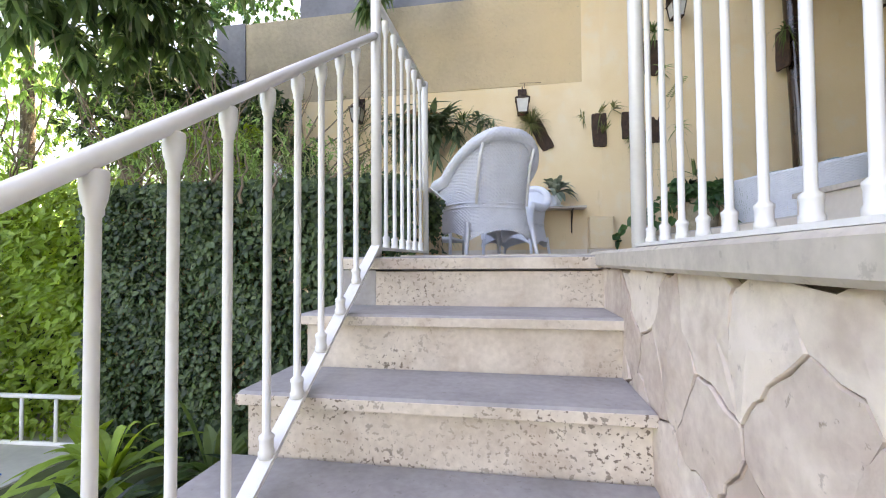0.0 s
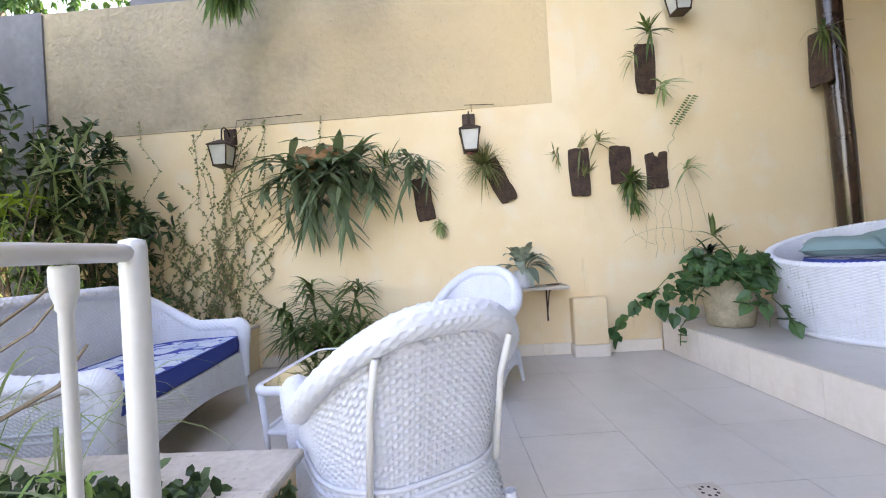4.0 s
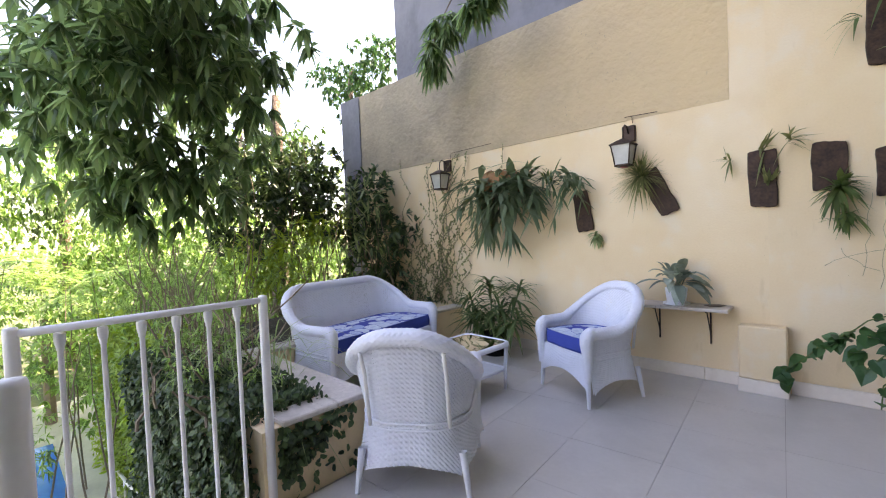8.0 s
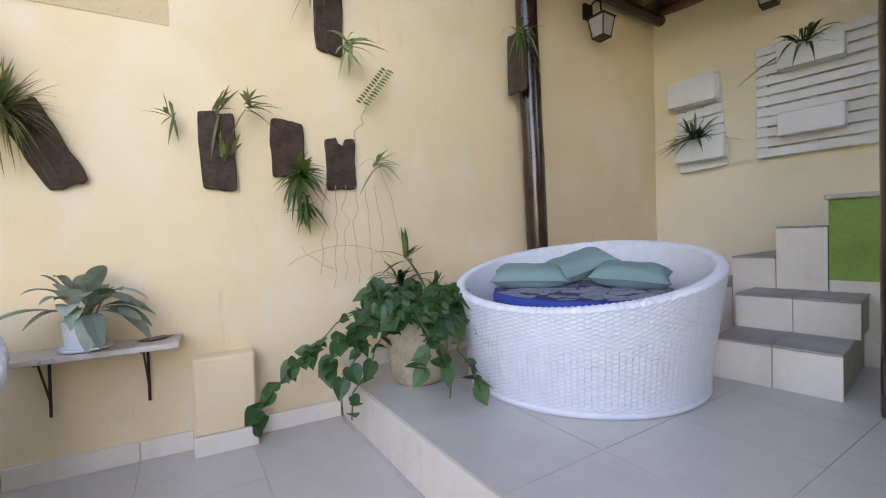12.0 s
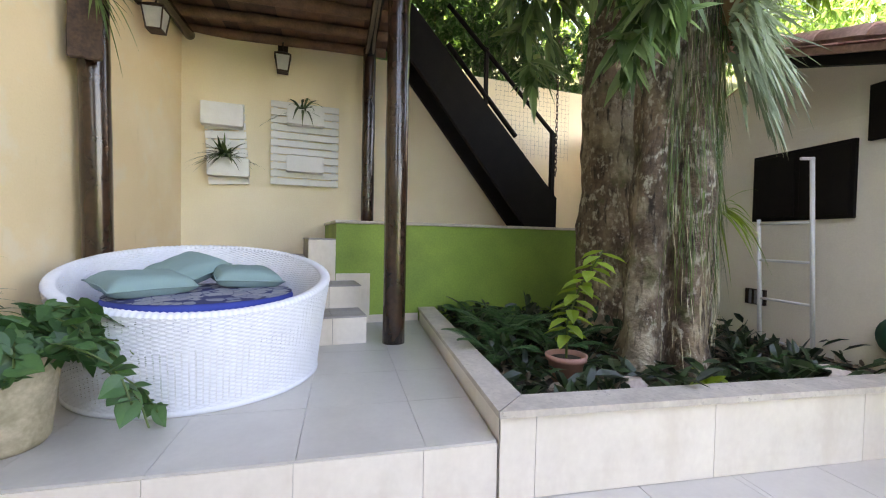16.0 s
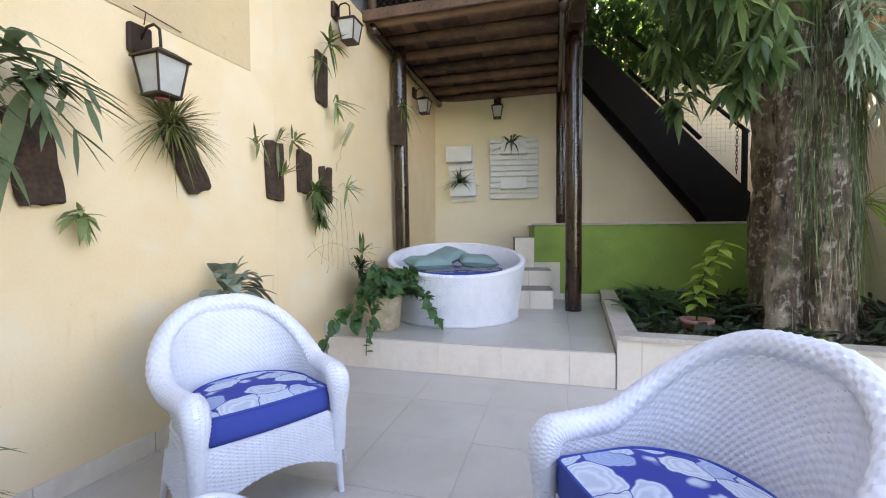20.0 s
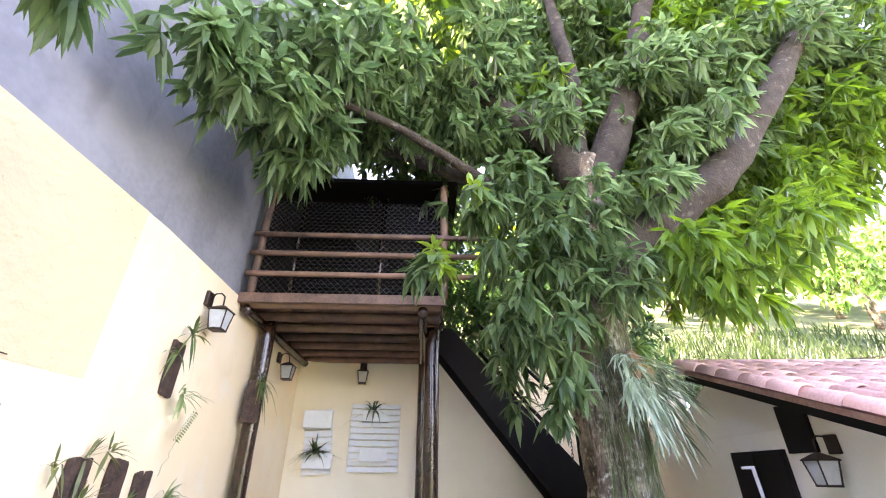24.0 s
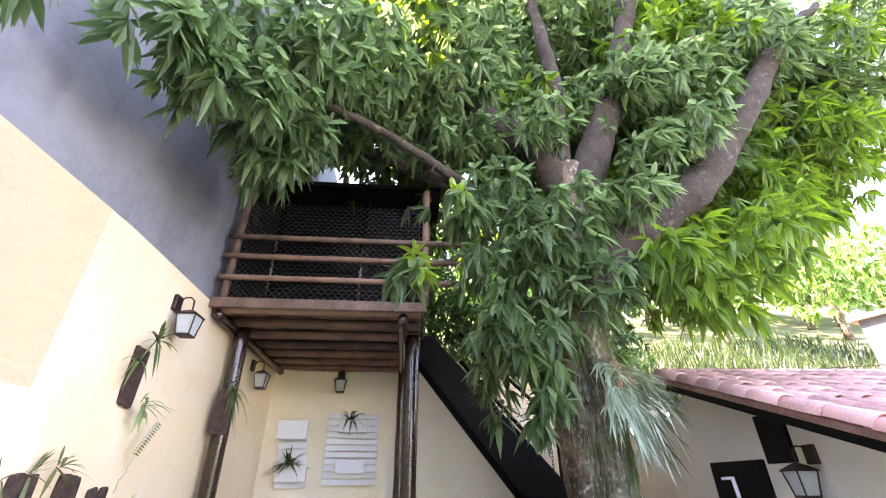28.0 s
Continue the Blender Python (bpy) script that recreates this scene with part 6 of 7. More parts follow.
# ---- planted bed ----
t = thing("undergrowth", "dense dark leaves and litter covering the tree bed", "undergrowth", kind="stuff")
n = 1900
P = np.stack([0.38 + 2.4 * rng.random(n), -2.50 - 2.65 * rng.random(n), 0.25 + 0.17 * rng.random(n) ** 2], 1)
P = P[(np.hypot(P[:, 0] - 1.03, P[:, 1] + 3.745) > 0.36) & (np.hypot(P[:, 0] - 0.78, P[:, 1] + 2.95) > 0.22) & ~((P[:, 1] < -4.35) & (rng.random(n) < 0.55))]
n = len(P)
part("leaves", leaves(P, unit(n) + np.array([0, 0, 0.35]), np.array([0, 0, 1.0]) + unit(n) * 0.5, 0.17 * (0.5 + rng.random(n)), 0.058 * (0.6 + 0.8 * rng.random(n)), 0.4), LEAF_DARK, t)
t = thing("leaf_litter", "brown fallen leaves on the soil", "leaf litter", kind="stuff")
n = 1400
P = np.stack([0.36 + 2.45 * rng.random(n), -2.48 - 2.66 * rng.random(n), 0.255 + 0.03 * rng.random(n)], 1)
part("leaves", leaves(P, unit(n) * np.array([1, 1, 0.25]), np.array([0, 0, 1.0]) + unit(n) * 0.3, 0.10 * (0.5 + rng.random(n)), 0.035, 0.1), TWIG, t)


def fern(p, n, ln, material, label):
    """Fern fronds: arching ribs with rows of leaflets."""
    t = thing("fern", label, "fern", group="ferns in the bed")
    for k in range(n):
        a = 2 * math.pi * (k + rng.random() * 0.6) / n
        d = Vector((math.cos(a), math.sin(a), 1.05 + 0.35 * rng.random()))
        L = ln * (0.7 + 0.5 * rng.random())
        pts = [Vector(p) + d * (L * s) + Vector((0, 0, -0.75 * L * s * s)) for s in np.linspace(0, 1, 9)]
        Pl, Dl = [], []
        for i in range(30):
            s = 0.12 + 0.86 * i / 29
            q = Vector(p) + d * (L * s) + Vector((0, 0, -0.75 * L * s * s))
            side = d.cross(Vector((0, 0, 1))).normalized()
            for sg in (-1, 1):
                Pl.append(q)
                Dl.append(side * sg + d.normalized() * 0.35)
        lens = np.repeat(0.075 * np.sin(np.linspace(0.35, 3.05, 30)), 2) + 0.008
        rib = bmesh.new()
        tube(rib, pts, 0.003, 4)
        fr = part("frond", leaves(Pl, Dl, np.tile((0, 0, 1.0), (60, 1)), lens, 0.016, 0.25), material, t)
        part("rib", rib, material, fr)
    return t


for x, y, n, ln in ((1.45, -2.85, 11, 0.50), (1.10, -3.12, 10, 0.42), (1.9, -3.1, 9, 0.40), (1.0, -2.66, 8, 0.34), (2.2, -2.75, 9, 0.42), (0.42, -4.3, 7, 0.25)):
    fern((x + 0.2, y + 0.05, 0.25), n, ln, LEAF_VINE, "dark green fern in the tree bed")
for x, y, ln in ((0.45, -3.2, 0.24), (0.75, -2.75, 0.26), (0.5, -4.6, 0.30), (0.8, -4.8, 0.28), (1.7, -2.65, 0.3), (2.3, -3.4, 0.4), (0.4, -2.6, 0.18), (1.2, -4.7, 0.3), (2.4, -2.9, 0.45), (0.3, -3.05, 0.2)):
    tuft("strap_plant", (x + 0.18, y + 0.05, 0.25), 18, ln, 0.046, LEAF_DARK, "dark strap-leaved plant in the tree bed", way=(0, 0, 0.8), spread=0.6, droop=0.5)


def terracotta(x, y, r, h, label):
    t = thing("terracotta_pot", label, "flower pot", pose(x, y, 0.252))
    part("pot_body", lathe(bmesh.new(), [(r * 0.72, 0.0), (r * 0.95, h * 0.78), (r * 1.06, h * 0.79), (r * 1.1, h), (r * 0.95, h), (r * 0.9, h * 0.8)], 28), TERRA, t, "", True)
    part("soil", lathe(bmesh.new(), [(r * 0.85, h * 0.7), (r * 0.92, h * 0.82), (0.01, h * 0.85)], 18), SOIL, t)
    return t


terracotta(0.855, -2.936, 0.115, 0.16, "terracotta pot with a pale green sapling")
terracotta(0.45, -3.56, 0.075, 0.08, "small sunken terracotta pot")
t = thing("sapling", "slender sapling with pale green leaves in a terracotta pot", "sapling")
stem = [(0.855, -2.936, 0.38), (0.86, -2.94, 0.62), (0.82, -3.0, 0.84), (0.755, -3.10, 1.05)]
part("stem", ntube(stem, [0.008, 0.007, 0.006, 0.004], 6), LEAF_STRAP, t, "", True)
P, D = [], []
for k in range(30):
    s = 0.18 + 0.82 * k / 29
    i = min(2, int(s * 3))
    P.append(Vector(stem[i]).lerp(Vector(stem[i + 1]), s * 3 - i))
    a = k * 2.4
    D.append((math.cos(a), math.sin(a), 0.15))
part("leaves", leaves(P, D, np.tile((0, 0, 1.0), (30, 1)), 0.15, 0.078, 0.55), LEAF_BRIGHT, t, "pale green oval leaves")
tuft("pale_seedling", (0.45, -3.56, 0.325), 14, 0.18, 0.065, LEAF_BRIGHT, "pale green broad-leaved seedling in a small pot", way=(0, 0, 0.7), spread=0.6, droop=0.6)


def rock(x, y, z, r, seed, label, material=STONE):
    bm = bmesh.new()
    bmesh.ops.create_icosphere(bm, subdivisions=3, radius=1)
    for v in bm.verts:
        v.co = Vector((v.co.x * r, v.co.y * r * 0.8, v.co.z * r * 0.6)) * (1 + 0.35 * noise.noise(v.co * 1.7 + Vector((seed, 0, 0))))
    return tagged(part("rock", bm, material, None, "", True, pose(x, y, z)), label, "rock")


rock(0.60, -3.22, 0.29, 0.09, 2, "pale rock in the tree bed")
rock(0.58, -4.55, 0.29, 0.13, 5, "flat pale stone in the tree bed")
rock(-2.62, -2.76, 0.34, 0.055, 9, "rounded white stone in the planter")
rock(-2.75, -2.80, 0.32, 0.07, 12, "grey stone in the planter")

# ---- the low house ----
structure("house_wall_west", nbox(-0.95, -0.75, -9.0, -5.42, GZ, 1.75), CREAM, "cream end wall of the low house")
VX0, VZ0, SL = -1.60, 1.645, 0.345       # eave, its height, and the slope of the roof


def rz(x):
    return VZ0 + SL * (x - VX0)


roof = thing("house_roof", "low roof of pinkish clay barrel tiles", "roof", kind="structure")
bm = bmesh.new()
vs = [bm.verts.new(p) for p in ((VX0, -4.86, rz(VX0) - 0.03), (1.72, -4.86, rz(1.72) - 0.03), (1.72, -9.5, rz(1.72) - 0.03), (VX0, -9.5, rz(VX0) - 0.03))]
f = bm.faces.new(vs)
r = bmesh.ops.extrude_face_region(bm, geom=[f])
for v in r["geom"]:
    if isinstance(v, bmesh.types.BMVert):
        v.co.z -= 0.05
bmesh.ops.recalc_face_normals(bm, faces=bm.faces)
part("roof_deck", bm, ROOFT, roof)
bm = bmesh.new()
f = bm.faces.new([bm.verts.new(p) for p in ((1.72, -5.24, rz(1.72) - 0.05), (1.72, -9.5, rz(1.72) - 0.05), (4.6, -9.5, rz(1.72) - 1.2), (4.6, -5.24, rz(1.72) - 1.2))])
r = bmesh.ops.extrude_face_region(bm, geom=[f])
for v in r["geom"]:
    if isinstance(v, bmesh.types.BMVert):
        v.co.z -= 0.05
bmesh.ops.recalc_face_normals(bm, faces=bm.faces)
part("roof_back_slope", bm, ROOFT, roof)
part("verge_beam", ntube([(VX0, -4.93, rz(VX0) - 0.12), (1.72, -4.93, rz(1.72) - 0.12)], 0.05, 4), BLACKWD, roof, "dark verge beam")


def barrel_tile():
    vs, fs = [], []
    for i, (x, r) in enumerate(((0, 0.088), (0.40, 0.072))):
        for inner in (0, 1):
            for k in range(7):
                a = math.pi * k / 6
                q = r - inner * 0.014
                vs.append((x, q * math.cos(a), q * math.sin(a)))
    for k in range(6):
        fs += [(k, k + 1, k + 15, k + 14), (7 + k + 1, 7 + k, 21 + k, 21 + k + 1), (k + 1, k, 7 + k, 7 + k + 1), (14 + k, 14 + k + 1, 21 + k + 1, 21 + k)]
    return vs, [], fs


pitch = -math.degrees(math.atan(SL))
tile_me = None
for row in range(22):
    y = -4.86 - row * 0.205
    for k in range(11):
        x = VX0 + k * 0.322
        if x > 1.5:
            continue
        m = pose(x, y + rng.normal() * 0.006, rz(x) + 0.005 * rng.random() + 0.004 * (k % 2), 0, pitch + rng.normal() * 0.6, rng.normal() * 0.8)
        if tile_me is None:
            o = part("roof_tile", barrel_tile(), ROOFT, roof, "", True, m)
            tile_me = o.data
        else:
            o = new("roof_tile", tile_me)
            o.parent, o.matrix_basis = roof, m
part("ridge_cap", ntube([(1.70, -4.82, rz(1.70) + 0.0), (1.70, -9.5, rz(1.70) + 0.0)], 0.09, 10), ROOFT, roof, "weathered ridge tiles", True)

structure("window_1", nbox(0.97, 1.78, -5.225, -5.19, 1.31, 1.89, bev=0.004), BLACKWD, "closed black timber shutter on the house wall", "window")
structure("window_2", nbox(0.565, 0.90, -5.225, -5.19, 1.85, 2.24, bev=0.004), BLACKWD, "small dark shutter under the eave", "window")
for x0 in (0.97, 1.375):
    part("shutter_leaf", nbox(x0 + 0.02, x0 + 0.385, -5.188, -5.176, 1.34, 1.86, bev=0.003), BLACKWD, bpy.data.objects["window_1"])
t = thing("wall_vent", "small dark brick vent in the house wall", "vent", pose(0.27, 0, 0.10))
part("frame", nbox(1.36, 1.56, -5.225, -5.20, 0.46, 0.60, bev=0.003), IRON, t)
for k in range(3):
    part("slat", nbox(1.38 + 0.055 * k, 1.40 + 0.055 * k, -5.20, -5.19, 0.47, 0.59), GREYCEM, t)
for x, w in ((0.556, 0.07), (0.355, 0.13)):
    t = thing("switch_plate", "white switch plate on the house wall", "switch")
    part("plate", nbox(x - w / 2, x + w / 2, -5.22, -5.205, 1.38, 1.48, bev=0.004), WHITE, t)
    part("rocker", nbox(x - w / 4, x + w / 4, -5.205, -5.199, 1.405, 1.455, bev=0.002), CERAM, t)
t = thing("hose_holder", "dark green plastic hose holder on the house wall", "hose holder")
bm = lathe(bmesh.new(), [(0.03, 0), (0.13, 0.02), (0.13, 0.10), (0.05, 0.12)], 20)
bmesh.ops.rotate(bm, verts=bm.verts, cent=(0, 0, 0), matrix=Matrix.Rotation(radians(-90), 3, "X"))
bmesh.ops.translate(bm, verts=bm.verts, vec=(0.62, -5.21, 0.52))
part("cover", bm, PLASTICGR, t, "", True)


def ladder(name, m, label, w, rungs, hl, hr):
    t = thing(name, label, "ladder", m)
    part("stile", ntube([(0, 0, -0.045), (0, 0, hl)], 0.016, 8), WHITE, t, "", True)
    part("stile", ntube([(w, 0, -0.045), (w, 0, hr)], 0.016, 8), WHITE, t, "", True)
    for z in rungs:
        part("rung", ntube([(0, 0, z), (w, 0, z)], 0.011, 8), WHITE, t, "", True)
    return t


lad = ladder("pool_ladder", pose(1.50, -5.02, 0.295, 3, 0, 180), "white metal ladder leaning on the house wall", 0.43, (0.02, 0.36, 0.68, 0.98), 1.02, 1.46)
part("hook", ntube([(0.43, 0, 1.45), (0.43, -0.10, 1.45)], 0.012, 8), WHITE, lad)

t = thing("potted_sapling", "slender green sapling in a clay pot on the terrace", "potted plant")
part("pot", lathe(bmesh.new(), [(0.10, 0.0), (0.13, 0.22), (0.14, 0.23), (0.12, 0.23), (0.02, 0.21)], 20, (-0.45, -4.72, 0.002)), TERRA, t, "clay pot", True)
part("stem", ntube(wander((-0.45, -4.72, 0.2), (-0.50, -4.78, 1.28), 0, 8, 0.03), [0.010, 0.009, 0.008, 0.007, 0.006, 0.005, 0.004, 0.003], 6), TWIG, t)
rosettes("foliage", [(-0.50, -4.78, 1.22, 0.20), (-0.52, -4.66, 1.05, 0.16), (-0.42, -4.95, 1.30, 0.16)], 420, LEAF_GARDEN, t, 0.11, 0.04, 7, "", 0.4, 0.3)

# ---- lower garden and what lies beyond ----
structure("pool_paving", nbox(-9.5, -4.3, -9.0, -2.6, GZ, GZ + 0.012), PAVE, "pale paving round the pool", "pavement")
structure("pool_water", nbox(-7.5, -4.45, -8.0, -3.45, GZ + 0.012, GZ + 0.02), POOLW, "blue water of the swimming pool", "water")
lad2 = ladder("pool_ladder", pose(-5.55, -2.62, GZ + 0.05, 0, 90, 0) @ pose(0, 0, 0), "pale metal ladder lying on its side by the hedge", 0.30, (0.05, 0.3, 0.55, 0.8, 1.05), 1.15, 1.15)
lad2.matrix_basis = pose(-5.35, -3.14, GZ + 0.32, 0, 90, 3)

for nm, x, y, n, ln, mt, lab in (("bromeliad", -3.95, -3.40, 24, 0.38, LEAF_BRIGHT, "yellow-green bromeliad by the paving"), ("bromeliad", -3.45, -4.25, 28, 0.55, LEAF_STRAP, "large bromeliad beside the stairs"), ("bromeliad", -3.1, -3.5, 26, 0.55, LEAF_STRAP, "large bromeliad at the foot of the ivy"), ("bromeliad", -3.6, -3.6, 26, 0.5, LEAF_BRIGHT, "yellow-green bromeliad by the paving"), ("bromeliad", -2.75, -3.6, 22, 0.42, LEAF_DARK, "dark bromeliad beside the stairs"), ("bromeliad", -3.3, -3.95, 24, 0.4, LEAF_DARK, "dark bromeliad beside the stairs")):
    tuft(nm, (x, y, GZ + 0.12), n, ln, 0.075, mt, lab, way=(0, 0, 0.8), spread=0.6, droop=0.6)

# ivy over the planter
t = thing("ivy_hedge", "dense dark ivy covering the planter wall", "ivy", kind="stuff")
n = 30000
P = np.stack([-4.25 + 2.05 * rng.random(n), -3.07 - 0.11 * rng.random(n), GZ + 1.62 * rng.random(n)], 1)
P[:, 1] -= 0.05 * np.sin(P[:, 0] * 9 + P[:, 2] * 7)
top = rng.random(n) < 0.16
P[top] = np.stack([-4.25 + 2.0 * rng.random(top.sum()), -3.15 + 0.5 * rng.random(top.sum()), 0.36 + 0.10 * rng.random(top.sum())], 1)
part("leaves", leaves(P, unit(n) * np.array([1, 0.6, 1]) + np.array([0, -0.3, -0.3]), np.array([0, -1.0, 0.25]) + unit(n) * 0.5, 0.036 * (0.6 + 0.8 * rng.random(n)), 0.029, 0.2, 0.1), LEAF_IVY, t)
n = 700
P = np.stack([-2.145 + 0.012 * rng.random(n), -2.96 + 0.40 * rng.random(n) ** 1.5, 0.36 * rng.random(n)], 1)
P = P[(P[:, 2] > 0.10 + (P[:, 1] + 2.96) * 0.55) | (rng.random(n) < 0.08)]
n = len(P)
part("climbing_leaves", leaves(P, unit(n) + np.array([0.3, 0, -0.2]), np.array([1.0, 0, 0.2]) + unit(n) * 0.3, 0.045, 0.032, 0.1, 0.1), LEAF_IVY, t)


t = thing("clipped_hedge", "hedge beside the ivy, coloured bright green as if sunlit", "hedge", kind="stuff")
n = 16000
P = np.stack([-6.6 + 2.4 * rng.random(n), -2.66 - 0.42 * rng.random(n) ** 0.7, GZ + 1.75 * rng.random(n)], 1)
P[:, 1] -= 0.10 * np.sin(P[:, 0] * 5 + P[:, 2] * 4)
# brighter leaf colour stands in for sun, which the wall keeps off this hedge
part("leaves", leaves(P, unit(n) + np.array([0, -0.3, -0.2]), np.array([0, -0.7, 0.6]) + unit(n) * 0.5, 0.06 * (0.6 + 0.8 * rng.random(n)), 0.03, 0.3, 0.1), LEAF_BRIGHT, t)


def shrub(name, clumps, per, ln, wd, material, label, stems=8, base_z=0.26, cat="shrub", leaf_n=6):
    t = thing(name, label, cat)
    for k in range(stems):
        c = clumps[int(rng.integers(len(clumps)))]
        b = (c[0] + rng.normal() * 0.12, c[1] + rng.normal() * 0.12, base_z)
        part("stem", ntube(wander(b, (c[0] + rng.normal() * 0.25, c[1] + rng.normal() * 0.25, c[2] + c[3] * 0.8), 0.0, 7, 0.04), [0.010, 0.009, 0.008, 0.007, 0.006, 0.005, 0.003], 5), TWIG, t)
    rosettes("foliage", clumps, per, material, t, ln, wd, leaf_n, "", 0.3, 0.15)
    return t


shrub("feathery_shrub", [(-4.0, -2.75, 0.75, 0.35), (-4.5, -2.6, 0.9, 0.45), (-3.6, -2.78, 0.55, 0.25), (-4.8, -2.0, 1.0, 0.5), (-5.2, -2.7, 0.8, 0.5), (-4.3, -1.5, 0.9, 0.45)], 620, 0.055, 0.013, LEAF_GARDEN, "feathery green shrub with thin arching stems", 26)
shrub("feathery_shrub", [(-2.9, -2.95, 0.58, 0.26), (-3.2, -2.92, 0.72, 0.34), (-2.55, -2.9, 0.48, 0.13), (-3.65, -2.95, 0.75, 0.36), (-3.1, -3.1, 0.42, 0.2)], 560, 0.05, 0.012, LEAF_GARDEN, "sparse feathery shrub in the planter", 14, 0.30)
shrub("corner_creeper", [(-4.7, -0.4, 1.0, 0.45), (-5.0, -0.7, 1.6, 0.5), (-4.85, -0.3, 1.9, 0.35), (-5.3, -1.2, 1.9, 0.5), (-5.6, -1.6, 1.5, 0.55), (-4.5, -0.35, 0.6, 0.3), (-5.6, -0.8, 2.2, 0.5), (-6.0, -1.4, 2.3, 0.55), (-4.4, -0.3, 1.4, 0.3)], 560, 0.12, 0.045, LEAF_IVY, "dark tangled climber in the wall corner", 18)
shrub("climber_straps", [(-4.75, -0.55, 1.75, 0.30), (-4.6, -0.45, 1.35, 0.28), (-4.85, -0.8, 1.35, 0.25)], 130, 0.26, 0.030, LEAF_PALE, "pale strap leaves among the climber in the corner", 5)
thick = [(-6.6 - 2.6 * rng.random(), -3.2 + 3.8 * k / 19, -0.7 + 1.7 * rng.random(), 0.5 + 0.25 * rng.random()) for k in range(20)]
shrub("garden_thicket", thick, 210, 0.12, 0.045, LEAF_GARDEN, "lush light green thicket beyond the planter", 14, GZ, "thicket")
shrub("bright_shrub", [(-4.75, -1.5, 1.2, 0.30), (-4.9, -1.9, 1.05, 0.28), (-4.7, -1.15, 1.40, 0.24), (-4.6, -1.7, 0.85, 0.28)], 420, 0.15, 0.032, LEAF_BRIGHT, "bright green leafy shrub behind the sofa", 8)
shrub("hedge_shrub", [(-6.5, -1.8, 0.0, 0.8), (-7.2, -2.2, 0.1, 0.9), (-6.2, -1.0, 0.4, 0.8), (-7.8, -1.2, 0.6, 1.0), (-6.0, -2.2, -0.5, 0.6), (-6.8, -2.4, -0.6, 0.6)], 260, 0.08, 0.03, LEAF_GARDEN, "sunlit green hedge behind the pool", 10, GZ)
tuft("fern_pot_plant", (-3.78, -0.30, 0.42), 24, 0.20, 0.04, LEAF_DARK, "dark fern at the end of the planter", way=(0.2, -0.2, 0.6), spread=0.7, droop=0.5)
t = thing("dry_branches", "bare grey twigs reaching over the planter", "branches")
for k in range(46):
    x = -3.0 - 1.5 * rng.random()
    part("branch", ntube(wander((x, -2.82 + 0.1 * rng.normal(), 0.32), (x + 0.35 * rng.normal(), min(-2.5, -2.85 + 0.2 * rng.normal()), 0.6 + 0.75 * rng.random()), -0.05, 6, 0.05), [0.006, 0.005, 0.005, 0.004, 0.003, 0.002], 4), TWIG, t)


def garden_tree(name, x, y, base, h, clumps, per, ln, wd, material, label, r=0.12):
    t = thing(name, label, "tree")
    part("trunk", ntube(wander((x, y, base), (x + 0.2, y, base + h), 0, 7, 0.06), [r, r * 0.9, r * 0.85, r * 0.8, r * 0.7, r * 0.6, r * 0.4], 10), BARK, t, "", True)
    rosettes("crown", clumps, per, material, t, ln, wd, 9)
    return t


garden_tree("overhanging_tree", -6.4, -0.9, GZ, 4.6, [(-4.9, -3.15, 1.75, 0.36), (-4.7, -2.85, 1.72, 0.36), (-4.4, -2.65, 1.9, 0.36), (-4.2, -2.45, 1.8, 0.3), (-4.9, -3.35, 2.3, 0.4), (-5.2, -3.45, 2.8, 0.5), (-5.6, -3.3, 2.4, 0.5), (-5.8, -2.2, 3.2, 0.6), (-4.2, -3.3, 2.5, 0.42), (-4.2, -2.9, 2.7, 0.5), (-4.3, -2.4, 2.95, 0.5), (-4.4, -1.9, 3.3, 0.45), (-4.3, -3.05, 2.0, 0.33), (-4.45, -2.7, 2.0, 0.35), (-4.7, -2.1, 2.35, 0.35), (-4.3, -2.9, 3.4, 0.5), (-4.6, -3.1, 3.2, 0.55), (-5.0, -2.5, 3.9, 0.8), (-5.2, -2.8, 3.3, 0.7), (-4.6, -3.2, 2.9, 0.45), (-3.8, -2.6, 3.4, 0.5), (-3.8, -3.1, 3.3, 0.4), (-3.9, -3.2, 2.7, 0.35), (-3.9, -2.4, 2.6, 0.4)], 165, 0.17, 0.058, LEAF_MANGO, "dark mango tree overhanging the garden", 0.16)
t = thing("arching_grass", "long pale grass blades arching over the planter", "grass")
paths = []
for k in range(150):
    b = (-4.3 + 1.6 * rng.random(), -2.86 + 0.25 * rng.random(), 0.30)
    paths.append((b, (rng.normal() * 0.6, rng.normal() * 0.45, 1.2), 0.9 + 0.5 * rng.random(), 0.55 + 0.4 * rng.random()))
part("blades", straps(paths, [0.009] * 150, 10), LEAF_PALE, t)
t = thing("mango_twig", "leafy mango twig reaching over the seats", "twig")
part("stem", ntube(wander((-2.5, 0.07, 4.6), (-2.5, -0.84, 3.30), 0, 6, 0.03), 0.008, 5), TWIG, t)
rosettes("leaves", [(-2.5, -0.84, 3.27, 0.10), (-2.42, -0.72, 3.45, 0.12)], 900, LEAF_MANGO, t, 0.19, 0.046, 9, "", 0.5, 0.6)
t = thing("mango_twig", "drooping leafy twig hanging before the wall", "twig")
part("stem", ntube(wander((-3.1, 0.07, 4.6), (-3.34, -0.55, 3.25), 0, 6, 0.03), 0.008, 5), TWIG, t)
rosettes("leaves", [(-3.36, -0.55, 3.18, 0.16), (-3.2, -0.45, 3.5, 0.18)], 700, LEAF_MANGO, t, 0.17, 0.042, 9, "", 0.6, 0.9)
